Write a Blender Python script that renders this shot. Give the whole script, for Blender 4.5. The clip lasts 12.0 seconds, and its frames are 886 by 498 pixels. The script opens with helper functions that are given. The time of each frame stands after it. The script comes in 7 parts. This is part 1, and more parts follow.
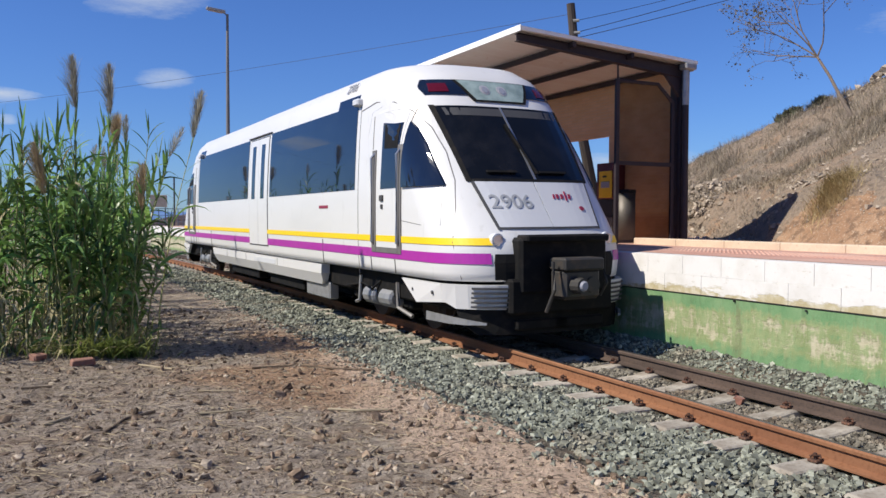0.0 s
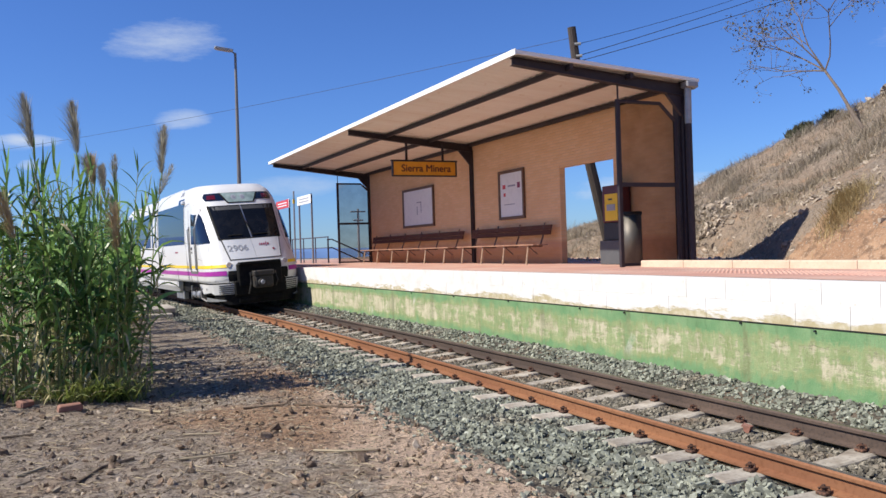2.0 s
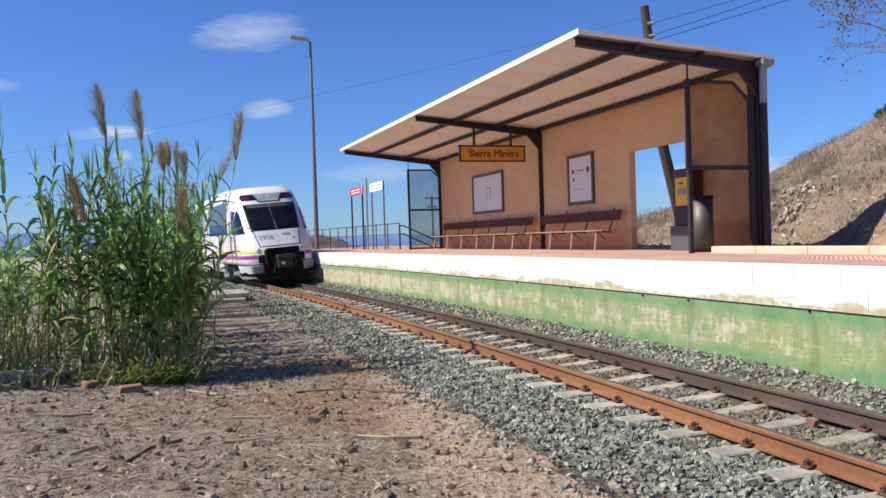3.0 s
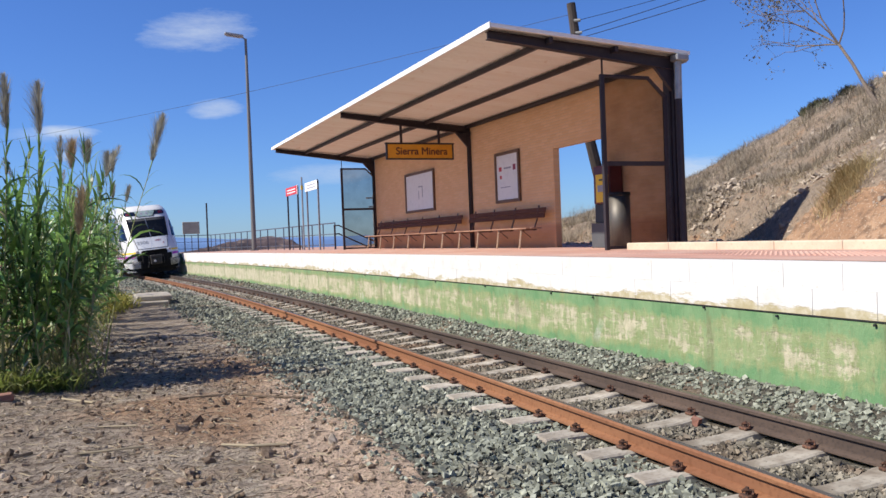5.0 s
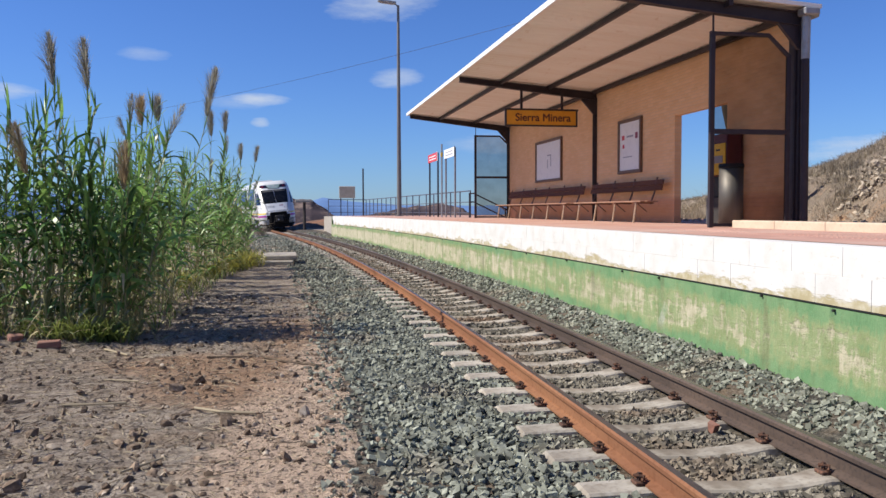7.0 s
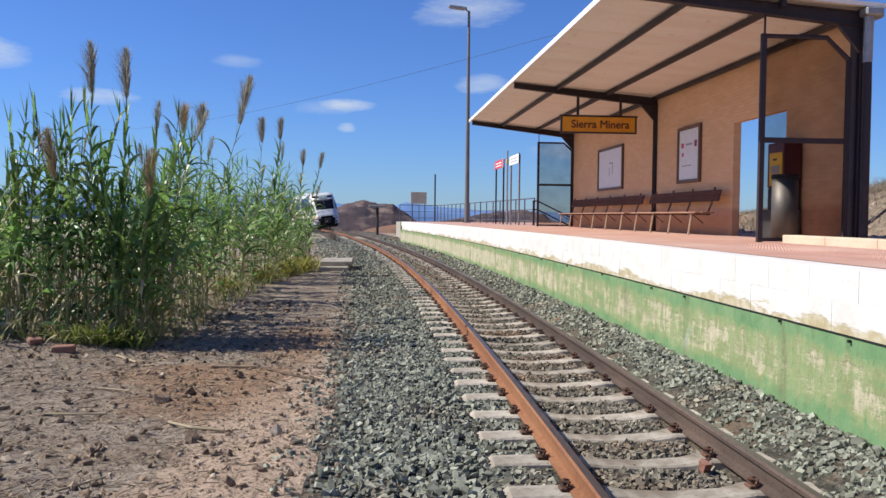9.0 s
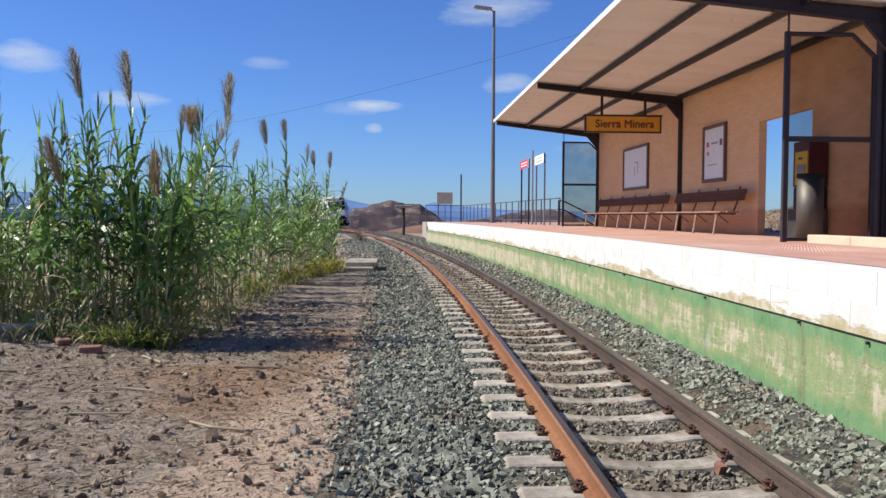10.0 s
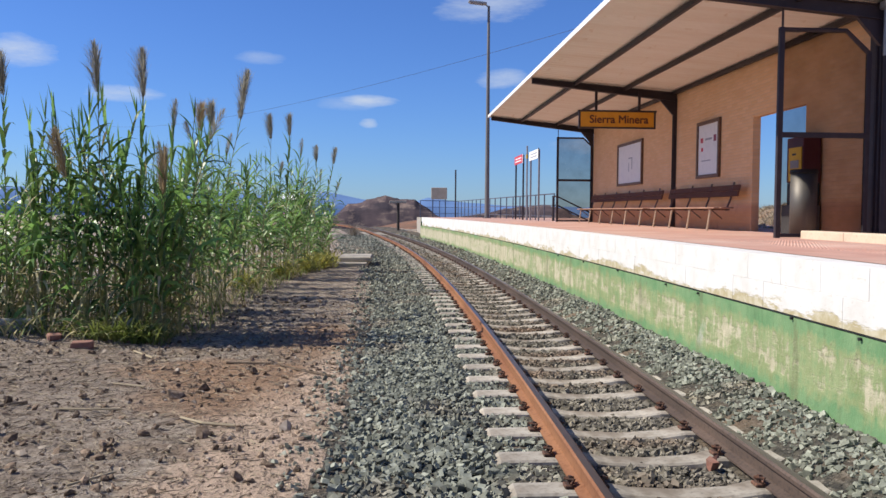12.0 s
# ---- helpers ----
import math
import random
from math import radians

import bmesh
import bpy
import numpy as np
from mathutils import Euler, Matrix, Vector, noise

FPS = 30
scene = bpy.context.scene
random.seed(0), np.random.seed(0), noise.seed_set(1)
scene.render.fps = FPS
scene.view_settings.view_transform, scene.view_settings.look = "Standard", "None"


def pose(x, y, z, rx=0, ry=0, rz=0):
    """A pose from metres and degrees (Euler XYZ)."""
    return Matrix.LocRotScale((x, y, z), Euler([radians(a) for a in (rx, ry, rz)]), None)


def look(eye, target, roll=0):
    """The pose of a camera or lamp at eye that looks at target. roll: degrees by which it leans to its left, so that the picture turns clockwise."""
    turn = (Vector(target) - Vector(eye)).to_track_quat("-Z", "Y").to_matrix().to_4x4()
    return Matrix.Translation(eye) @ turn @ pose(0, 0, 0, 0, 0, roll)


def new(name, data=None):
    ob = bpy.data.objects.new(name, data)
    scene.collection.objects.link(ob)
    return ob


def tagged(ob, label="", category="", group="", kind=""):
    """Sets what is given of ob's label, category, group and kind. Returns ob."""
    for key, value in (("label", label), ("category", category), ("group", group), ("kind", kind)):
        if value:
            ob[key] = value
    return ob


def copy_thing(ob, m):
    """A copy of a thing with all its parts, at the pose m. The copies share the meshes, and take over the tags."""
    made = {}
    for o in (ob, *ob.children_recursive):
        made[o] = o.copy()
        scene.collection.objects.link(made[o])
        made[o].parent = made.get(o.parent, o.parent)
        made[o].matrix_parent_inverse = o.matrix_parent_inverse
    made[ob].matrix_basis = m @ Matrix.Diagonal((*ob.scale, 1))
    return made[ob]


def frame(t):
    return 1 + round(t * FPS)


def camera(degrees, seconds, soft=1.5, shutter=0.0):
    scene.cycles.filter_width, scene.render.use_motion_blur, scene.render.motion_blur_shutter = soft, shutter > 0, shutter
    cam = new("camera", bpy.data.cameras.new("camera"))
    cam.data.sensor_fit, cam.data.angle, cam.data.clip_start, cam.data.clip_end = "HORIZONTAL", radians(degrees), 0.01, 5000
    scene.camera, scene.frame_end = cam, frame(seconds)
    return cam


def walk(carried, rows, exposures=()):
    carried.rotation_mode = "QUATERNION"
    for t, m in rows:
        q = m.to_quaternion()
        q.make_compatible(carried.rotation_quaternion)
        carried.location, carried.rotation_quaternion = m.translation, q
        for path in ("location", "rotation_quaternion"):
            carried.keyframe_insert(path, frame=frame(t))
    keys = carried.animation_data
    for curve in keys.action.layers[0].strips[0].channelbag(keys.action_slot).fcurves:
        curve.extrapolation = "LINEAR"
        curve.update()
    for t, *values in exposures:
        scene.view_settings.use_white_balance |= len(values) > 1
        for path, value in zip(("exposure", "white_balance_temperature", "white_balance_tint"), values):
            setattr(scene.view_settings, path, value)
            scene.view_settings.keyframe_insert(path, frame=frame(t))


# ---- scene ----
cam = camera(56.6, 12.0)
PATH = [
    (0, (-5.309, -0.736, 1.459), (-4.421, 1.055, 1.386), 0.2),
    (0.5, (-5.269, -0.826, 1.451), (-4.525, 1.029, 1.389), -1.3),
    (1, (-5.18, -0.828, 1.442), (-4.402, 1.013, 1.386), -2.2),
    (1.5, (-5.087, -0.764, 1.437), (-4.247, 1.052, 1.414), -1.7),
    (2, (-4.943, -0.63, 1.452), (-4.096, 1.182, 1.451), -1.8),
    (2.5, (-4.785, -0.595, 1.441), (-4.018, 1.252, 1.434), -1.6),
    (2.7, (-4.708, -0.61, 1.431), (-4.007, 1.264, 1.412), -0.9),
    (4.3, (-4.417, -0.518, 1.389), (-3.813, 1.388, 1.355), -3.8),
    (4.5, (-4.295, -0.541, 1.373), (-3.653, 1.353, 1.339), -4.2),
    (5, (-3.951, -0.533, 1.365), (-3.175, 1.31, 1.335), -2.2),
    (5.5, (-3.578, -0.402, 1.349), (-2.671, 1.38, 1.286), 0.1),
    (6, (-3.181, -0.447, 1.293), (-2.329, 1.357, 1.162), 0.9),
    (6.5, (-2.799, -0.373, 1.276), (-2.147, 1.513, 1.139), 0.2),
    (7, (-2.5, -0.39, 1.303), (-2.121, 1.572, 1.21), -0.2),
    (7.5, (-2.252, -0.444, 1.305), (-2.016, 1.54, 1.218), 0.7),
    (7.7, (-2.189, -0.412, 1.3), (-1.961, 1.573, 1.216), 1.0),
    (9.3, (-1.706, -0.172, 1.377), (-1.547, 1.82, 1.298), 0.5),
    (9.5, (-1.697, -0.195, 1.383), (-1.559, 1.799, 1.305), 0.6),
    (10, (-1.675, -0.232, 1.377), (-1.559, 1.763, 1.296), 0.3),
    (10.5, (-1.656, -0.226, 1.377), (-1.543, 1.769, 1.291), 0.2),
    (11, (-1.657, -0.214, 1.377), (-1.537, 1.781, 1.285), 0.3),
    (11.5, (-1.655, -0.215, 1.377), (-1.528, 1.779, 1.283), 0.3),
    (12, (-1.657, -0.209, 1.376), (-1.528, 1.785, 1.284), 0.4),
]
EXPOSURE = [(0, 0.32), (0.5, 0.36), (1, 0.42), (2, 0.49), (4.5, 0.51), (5, 0.50), (5.5, 0.42), (6, 0.40), (7, 0.41), (9.5, 0.45), (12, 0.42)]
walk(cam, [(t, look(eye, target, roll)) for t, eye, target, roll in PATH], EXPOSURE)


# ---- world, sun, exposure ----
SUN_TO = Vector((-1.0, 0.12, 1.0)).normalized()
world = bpy.data.worlds.new("sky")
scene.world = world
world.use_nodes = True


def build_sky():
    nt = world.node_tree
    nt.nodes.clear()
    N = nt.nodes.new
    L = nt.links.new
    out = N("ShaderNodeOutputWorld")
    bg = N("ShaderNodeBackground")
    bg.inputs[1].default_value = 0.068
    sky = N("ShaderNodeTexSky")
    sky.sky_type = "NISHITA"
    sky.sun_disc = False
    sky.sun_elevation = math.asin(SUN_TO.z)
    sky.sun_rotation = math.atan2(SUN_TO.x, SUN_TO.y)
    sky.altitude = 0
    sky.air_density = 1.0
    sky.dust_density = 0.1
    sky.ozone_density = 2.0
    tint = N("ShaderNodeMix")
    tint.data_type = "RGBA"
    tint.blend_type = "MULTIPLY"
    tint.inputs["Factor"].default_value = 1.0
    tint.inputs["B"].default_value = (0.50, 0.79, 1.42, 1)
    L(sky.outputs[0], tint.inputs["A"])
    coord = N("ShaderNodeTexCoord")
    sep = N("ShaderNodeSeparateXYZ")
    L(coord.outputs["Generated"], sep.inputs[0])

    def m(op, a, b=None, c=None):
        n = N("ShaderNodeMath")
        n.operation = op
        for i, v in enumerate((a, b, c)):
            if v is None:
                continue
            if isinstance(v, (int, float)):
                n.inputs[i].default_value = v
            else:
                L(v, n.inputs[i])
        return n.outputs[0]
    az = m("ARCTAN2", sep.outputs[0], sep.outputs[1])
    el = m("ARCSINE", sep.outputs[2])
    comb = N("ShaderNodeCombineXYZ")
    L(m("MULTIPLY", az, 14.0), comb.inputs[0])
    L(m("MULTIPLY", el, 55.0), comb.inputs[1])
    wisp = N("ShaderNodeTexNoise")
    wisp.inputs["Scale"].default_value = 1.6
    wisp.inputs["Detail"].default_value = 6
    wisp.inputs["Roughness"].default_value = 0.7
    L(comb.outputs[0], wisp.inputs["Vector"])
    total = None
    clouds = [(6.9, 14.0, 4.6, 1.6, 0.55, 0.10), (7.7, 9.05, 2.3, 0.85, 0.6, 0.0), (-1.7, 7.5, 2.6, 0.55, 0.8, 0.0),
              (-1.5, 6.0, 0.8, 0.4, 0.8, 0.0), (-17.4, 7.4, 2.8, 0.7, 0.65, 0.0), (-8.8, 10.1, 2.0, 0.55, 0.35, 0.0),
              (-23.4, 9.6, 2.6, 1.2, 0.7, 0.0), (-2.9, 7.3, 2.6, 0.6, 0.3, 0.0), (40.0, 3.6, 7.0, 1.3, 0.75, 0.0),
              (15.0, 4.6, 4.5, 0.9, 0.4, 0.0), (-40.0, 8.0, 6.0, 1.2, 0.6, 0.0), (60.0, 12.0, 8.0, 1.6, 0.5, 0.0),
              (120.0, 14.0, 9.0, 2.0, 0.5, 0.0), (-110.0, 10.0, 9.0, 1.6, 0.5, 0.0), (170.0, 9.0, 8.0, 1.4, 0.5, 0.0)]
    for a, e, sa, se, amount, skew in clouds:
        da = m("SUBTRACT", az, radians(a))
        u = m("DIVIDE", da, radians(sa))
        v = m("DIVIDE", m("SUBTRACT", m("SUBTRACT", el, radians(e)), m("MULTIPLY", da, skew)), radians(se))
        d = m("ADD", m("MULTIPLY", u, u), m("MULTIPLY", v, v))
        k = m("SUBTRACT", 1.30, m("ADD", m("MULTIPLY", d, 0.9), m("MULTIPLY", wisp.outputs[0], 1.25)))
        k = m("MULTIPLY", m("MINIMUM", m("MAXIMUM", m("MULTIPLY", k, 1.15), 0.0), 1.0), amount)
        total = k if total is None else m("MAXIMUM", total, k)
    mix = N("ShaderNodeMix")
    mix.data_type = "RGBA"
    L(total, mix.inputs["Factor"])
    L(tint.outputs["Result"], mix.inputs["A"])
    mix.inputs["B"].default_value = (7.0, 7.8, 9.0, 1)
    L(mix.outputs["Result"], bg.inputs[0])
    L(bg.outputs[0], out.inputs[0])


build_sky()
sun_data = bpy.data.lights.new("sun", "SUN")
sun_data.energy = 5.0
sun_data.angle = radians(0.55)
sun_data.color = (1.0, 0.94, 0.84)
sun = new("sun", sun_data)
sun.matrix_world = look(SUN_TO * 60, (0, 0, 0))


# ---- materials ----
def material(name, base=(0.5, 0.5, 0.5), rough=0.7, metal=0.0, spots=(), bump=(), spec=0.5, random_tint=0.0, island=0.0, object_space=True, through_light=0.0):
    """Principled surface. spots: (scale, low, high, colour, detail, stretch) noise layers mixed over the base; bump: (scale, strength, distance)."""
    mat = bpy.data.materials.new(name)
    mat.use_nodes = True
    nt = mat.node_tree
    N = nt.nodes.new
    L = nt.links.new
    bsdf = nt.nodes["Principled BSDF"]
    bsdf.inputs["Roughness"].default_value = rough
    bsdf.inputs["Metallic"].default_value = metal
    bsdf.inputs["Specular IOR Level"].default_value = spec
    coord = N("ShaderNodeTexCoord") if object_space else N("ShaderNodeNewGeometry")
    vec = coord.outputs["Object"] if object_space else coord.outputs["Position"]
    rgb = N("ShaderNodeRGB")
    rgb.outputs[0].default_value = (*base, 1)
    colour = rgb.outputs[0]
    for scale, low, high, tone, detail, stretch in spots:
        mp = N("ShaderNodeMapping")
        mp.inputs["Scale"].default_value = stretch
        L(vec, mp.inputs[0])
        tex = N("ShaderNodeTexNoise")
        tex.inputs["Scale"].default_value = scale
        tex.inputs["Detail"].default_value = detail
        tex.inputs["Roughness"].default_value = 0.6
        L(mp.outputs[0], tex.inputs["Vector"])
        ramp = N("ShaderNodeMapRange")
        ramp.inputs[1].default_value = low
        ramp.inputs[2].default_value = high
        L(tex.outputs[0], ramp.inputs[0])
        mix = N("ShaderNodeMix")
        mix.data_type = "RGBA"
        L(ramp.outputs[0], mix.inputs["Factor"])
        L(colour, mix.inputs["A"])
        mix.inputs["B"].default_value = (*tone, 1)
        colour = mix.outputs["Result"]
    if random_tint or island:
        if island:
            info = N("ShaderNodeNewGeometry")
            value, amount = info.outputs["Random Per Island"], island
        else:
            info = N("ShaderNodeObjectInfo")
            value, amount = info.outputs["Random"], random_tint
        mr = N("ShaderNodeMapRange")
        mr.inputs[3].default_value = 1 - amount
        mr.inputs[4].default_value = 1 + amount
        L(value, mr.inputs[0])
        hsv = N("ShaderNodeHueSaturation")
        L(mr.outputs[0], hsv.inputs["Value"])
        L(colour, hsv.inputs["Color"])
        colour = hsv.outputs[0]
    L(colour, bsdf.inputs["Base Color"])
    last = None
    for scale, strength, distance in bump:
        tex = N("ShaderNodeTexNoise")
        tex.inputs["Scale"].default_value = scale
        tex.inputs["Detail"].default_value = 5
        L(vec, tex.inputs["Vector"])
        b = N("ShaderNodeBump")
        b.inputs["Strength"].default_value = strength
        b.inputs["Distance"].default_value = distance
        L(tex.outputs[0], b.inputs["Height"])
        if last:
            L(last, b.inputs["Normal"])
        last = b.outputs[0]
    if last:
        L(last, bsdf.inputs["Normal"])
    if through_light:
        tr = N("ShaderNodeBsdfTranslucent")
        L(colour, tr.inputs[0])
        mx = N("ShaderNodeMixShader")
        mx.inputs[0].default_value = through_light
        L(bsdf.outputs[0], mx.inputs[1])
        L(tr.outputs[0], mx.inputs[2])
        L(mx.outputs[0], nt.nodes["Material Output"].inputs[0])
    return mat


ONE = (1, 1, 1)
M = {}
M["ballast_bed"] = material("ballast_bed", (0.10, 0.09, 0.07), 0.95, spots=((18, 0.4, 0.6, (0.045, 0.042, 0.036), 3, ONE), (26, 0.55, 0.7, (0.20, 0.18, 0.145), 3, ONE), (1.0, 0.5, 0.7, (0.19, 0.135, 0.09), 4, ONE)), bump=((22, 1.0, 0.05), (60, 0.8, 0.02)), spec=0.2, object_space=False)
M["stone"] = material("ballast_stone", (0.185, 0.192, 0.15), 0.9, spots=((14, 0.50, 0.76, (0.31, 0.32, 0.26), 4, ONE), (0.9, 0.55, 0.75, (0.25, 0.20, 0.145), 4, ONE)), bump=((90, 0.4, 0.005),), island=0.6, spec=0.3)
M["dusty_stone"] = material("dusty_ballast_stone", (0.15, 0.135, 0.105), 0.9, spots=((14, 0.45, 0.7, (0.25, 0.225, 0.175), 4, ONE), (0.9, 0.5, 0.7, (0.20, 0.13, 0.085), 4, ONE)), bump=((90, 0.4, 0.005),), island=0.6, spec=0.2)
M["clod"] = material("clod", (0.14, 0.10, 0.07), 0.95, spots=((30, 0.45, 0.65, (0.27, 0.20, 0.14), 4, ONE),), bump=((80, 0.6, 0.006),), island=0.45, spec=0.15)
M["pebble"] = material("pebble", (0.30, 0.245, 0.185), 0.9, spots=((30, 0.45, 0.65, (0.40, 0.335, 0.26), 4, ONE),), island=0.4, spec=0.2)
M["straw"] = material("straw", (0.40, 0.33, 0.22), 0.9, island=0.35, spec=0.2)
M["twig"] = material("rotten_twig", (0.12, 0.088, 0.062), 0.95, spots=((20, 0.45, 0.65, (0.20, 0.155, 0.11), 3, ONE),), island=0.5, spec=0.15)
M["rail_rust"] = material("rusty_rail_steel", (0.215, 0.095, 0.048), 0.8, 0.15, spots=((3, 0.4, 0.7, (0.30, 0.145, 0.07), 5, (1, 0.2, 1)), (30, 0.5, 0.75, (0.16, 0.065, 0.03), 4, ONE)), bump=((60, 0.25, 0.003),), spec=0.3)
M["rail_dark"] = material("dark_rail_steel", (0.085, 0.062, 0.05), 0.75, 0.3, spots=((3, 0.45, 0.7, (0.15, 0.105, 0.08), 5, (1, 0.2, 1)), (40, 0.5, 0.75, (0.05, 0.04, 0.035), 4, ONE)), bump=((60, 0.25, 0.003),), spec=0.3)
M["rail_top"] = material("worn_rail_head", (0.20, 0.165, 0.14), 0.38, 0.85, spots=((5, 0.45, 0.7, (0.11, 0.08, 0.07), 4, (1, 0.1, 1)),))
M["sleeper"] = material("sleeper_concrete", (0.43, 0.395, 0.33), 0.9, spots=((2.5, 0.40, 0.66, (0.25, 0.21, 0.165), 5, ONE), (9, 0.5, 0.7, (0.20, 0.165, 0.125), 5, ONE), (40, 0.55, 0.75, (0.2, 0.18, 0.15), 4, ONE)), bump=((60, 0.3, 0.004),), random_tint=0.2, spec=0.2)
M["clip"] = material("rusted_fastening", (0.065, 0.036, 0.026), 0.85, 0.2, spots=((40, 0.45, 0.7, (0.19, 0.085, 0.045), 3, ONE),), random_tint=0.3)
M["coping"] = None
M["paving"] = None
M["kerb"] = material("cream_kerb_paint", (0.60, 0.48, 0.355), 0.85, spots=((4, 0.45, 0.7, (0.50, 0.385, 0.28), 5, ONE), (30, 0.6, 0.75, (0.36, 0.28, 0.2), 4, ONE)), bump=((50, 0.3, 0.004),), random_tint=0.03, spec=0.2)
M["steel"] = material("dark_painted_steel", (0.034, 0.026, 0.030), 0.55, spots=((5, 0.5, 0.75, (0.05, 0.04, 0.042), 4, ONE), (40, 0.66, 0.75, (0.10, 0.05, 0.03), 3, ONE)), bump=((30, 0.1, 0.003),), spec=0.3)
M["roof_under"] = material("ribbed_roof_sheet", (0.85, 0.82, 0.74), 0.6, spots=((1.2, 0.4, 0.7, (0.79, 0.73, 0.63), 4, (0.4, 2, 1)), (5, 0.62, 0.78, (0.66, 0.54, 0.40), 5, (1, 0.3, 1))), spec=0.3)
M["fascia"] = material("white_fascia", (0.80, 0.78, 0.74), 0.6, spots=((6, 0.55, 0.75, (0.62, 0.58, 0.52), 5, ONE),))
M["glass"] = None
M["poster"] = material("white_notice_sheet", (0.76, 0.745, 0.71), 0.5, spots=((6, 0.5, 0.8, (0.66, 0.65, 0.62), 4, ONE),))
M["frame_wood"] = material("brown_notice_frame", (0.15, 0.085, 0.05), 0.6, spots=((8, 0.45, 0.7, (0.09, 0.05, 0.03), 4, (1, 1, 6)),))
M["bench_wood"] = material("dark_bench_board", (0.11, 0.045, 0.03), 0.75, spots=((5, 0.45, 0.7, (0.17, 0.08, 0.05), 6, (6, 0.5, 6)), (30, 0.6, 0.75, (0.24, 0.15, 0.10), 3, (3, 0.4, 3))), bump=((40, 0.3, 0.003),), spec=0.12)
M["bench_seat"] = material("worn_bench_board", (0.33, 0.19, 0.12), 0.6, spots=((5, 0.45, 0.7, (0.2, 0.1, 0.06), 6, (6, 0.5, 6)),), bump=((40, 0.3, 0.003),))
M["bench_steel"] = material("brown_bench_steel", (0.13, 0.07, 0.05), 0.5, 0.2, spots=((20, 0.5, 0.7, (0.07, 0.04, 0.03), 3, ONE),))
M["bench_leg"] = material("worn_pale_leg", (0.40, 0.29, 0.20), 0.6, spots=((12, 0.45, 0.7, (0.25, 0.15, 0.09), 4, ONE),))
M["sign_yellow"] = material("orange_yellow_sign", (0.72, 0.33, 0.02), 0.5, spots=((3, 0.45, 0.75, (0.60, 0.26, 0.015), 4, ONE),))
M["sign_text"] = material("dark_sign_lettering", (0.13, 0.04, 0.018), 0.6)
M["sign_back"] = material("sign_casing", (0.03, 0.022, 0.022), 0.5, spots=((10, 0.55, 0.75, (0.08, 0.05, 0.04), 4, ONE),))
M["red"] = material("red_panel", (0.55, 0.05, 0.06), 0.5, spots=((4, 0.5, 0.8, (0.45, 0.05, 0.05), 3, ONE),))
M["white_panel"] = material("white_panel", (0.78, 0.78, 0.78), 0.5, spots=((4, 0.55, 0.8, (0.68, 0.68, 0.68), 3, ONE),))
M["maroon"] = material("maroon_machine_paint", (0.10, 0.018, 0.024), 0.45, spots=((6, 0.5, 0.8, (0.07, 0.015, 0.018), 3, ONE),))
M["yellow"] = material("yellow_panel", (0.80, 0.50, 0.02), 0.5, spots=((6, 0.55, 0.8, (0.70, 0.43, 0.02), 3, ONE),))
M["dark_plastic"] = material("dark_plastic", (0.02, 0.02, 0.022), 0.5, spots=((10, 0.5, 0.8, (0.035, 0.033, 0.032), 3, ONE),))
M["grey_metal"] = material("brushed_grey_metal", (0.22, 0.22, 0.215), 0.55, 0.6, spots=((6, 0.45, 0.75, (0.25, 0.25, 0.24), 4, (4, 4, 0.5)),))
M["galv"] = material("galvanised_steel", (0.36, 0.36, 0.36), 0.5, 0.6, spots=((8, 0.45, 0.75, (0.26, 0.26, 0.25), 4, ONE),))
M["lamp_steel"] = material("weathered_lamp_steel", (0.18, 0.17, 0.16), 0.6, 0.3, spots=((2, 0.45, 0.75, (0.13, 0.12, 0.115), 4, (3, 3, 0.5)),))
M["fence"] = material("blue_grey_rail_paint", (0.085, 0.095, 0.13), 0.5, 0.2, spots=((10, 0.5, 0.75, (0.06, 0.06, 0.075), 4, ONE),))
M["pole_wood"] = material("weathered_pole_wood", (0.04, 0.03, 0.025), 0.9, spots=((4, 0.4, 0.7, (0.07, 0.055, 0.045), 6, (8, 8, 0.4)),), bump=((20, 0.4, 0.01),))
M["wire"] = material("black_cable_and_shade", (0.02, 0.02, 0.022), 0.6)
M["brick_red"] = material("broken_red_brick", (0.24, 0.125, 0.09), 0.9, spots=((12, 0.45, 0.7, (0.22, 0.09, 0.06), 4, ONE),), bump=((50, 0.4, 0.004),), random_tint=0.2)
M["old_concrete"] = material("old_concrete", (0.40, 0.36, 0.30), 0.9, spots=((4, 0.45, 0.7, (0.28, 0.24, 0.2), 5, ONE), (30, 0.55, 0.75, (0.2, 0.18, 0.15), 4, ONE)), bump=((30, 0.5, 0.008),))
M["reed_stem"] = material("reed_stem", (0.22, 0.235, 0.09), 0.7, spots=((3, 0.45, 0.7, (0.36, 0.32, 0.16), 3, ONE),), island=0.3)
M["reed_leaf"] = material("reed_leaf", (0.140, 0.262, 0.072), 0.40, spots=((1.2, 0.42, 0.62, (0.215, 0.335, 0.090), 3, ONE), (5, 0.62, 0.77, (0.42, 0.42, 0.21), 3, ONE)), island=0.65, spec=0.55, through_light=0.42)
M["reed_low"] = material("reed_low_leaf", (0.17, 0.22, 0.05), 0.6, spots=((3, 0.45, 0.7, (0.27, 0.27, 0.09), 3, ONE),), island=0.35, through_light=0.35)
M["weed"] = material("yellow_weed", (0.30, 0.30, 0.06), 0.6, spots=((2, 0.45, 0.65, (0.38, 0.33, 0.08), 3, ONE),), island=0.35, through_light=0.45)
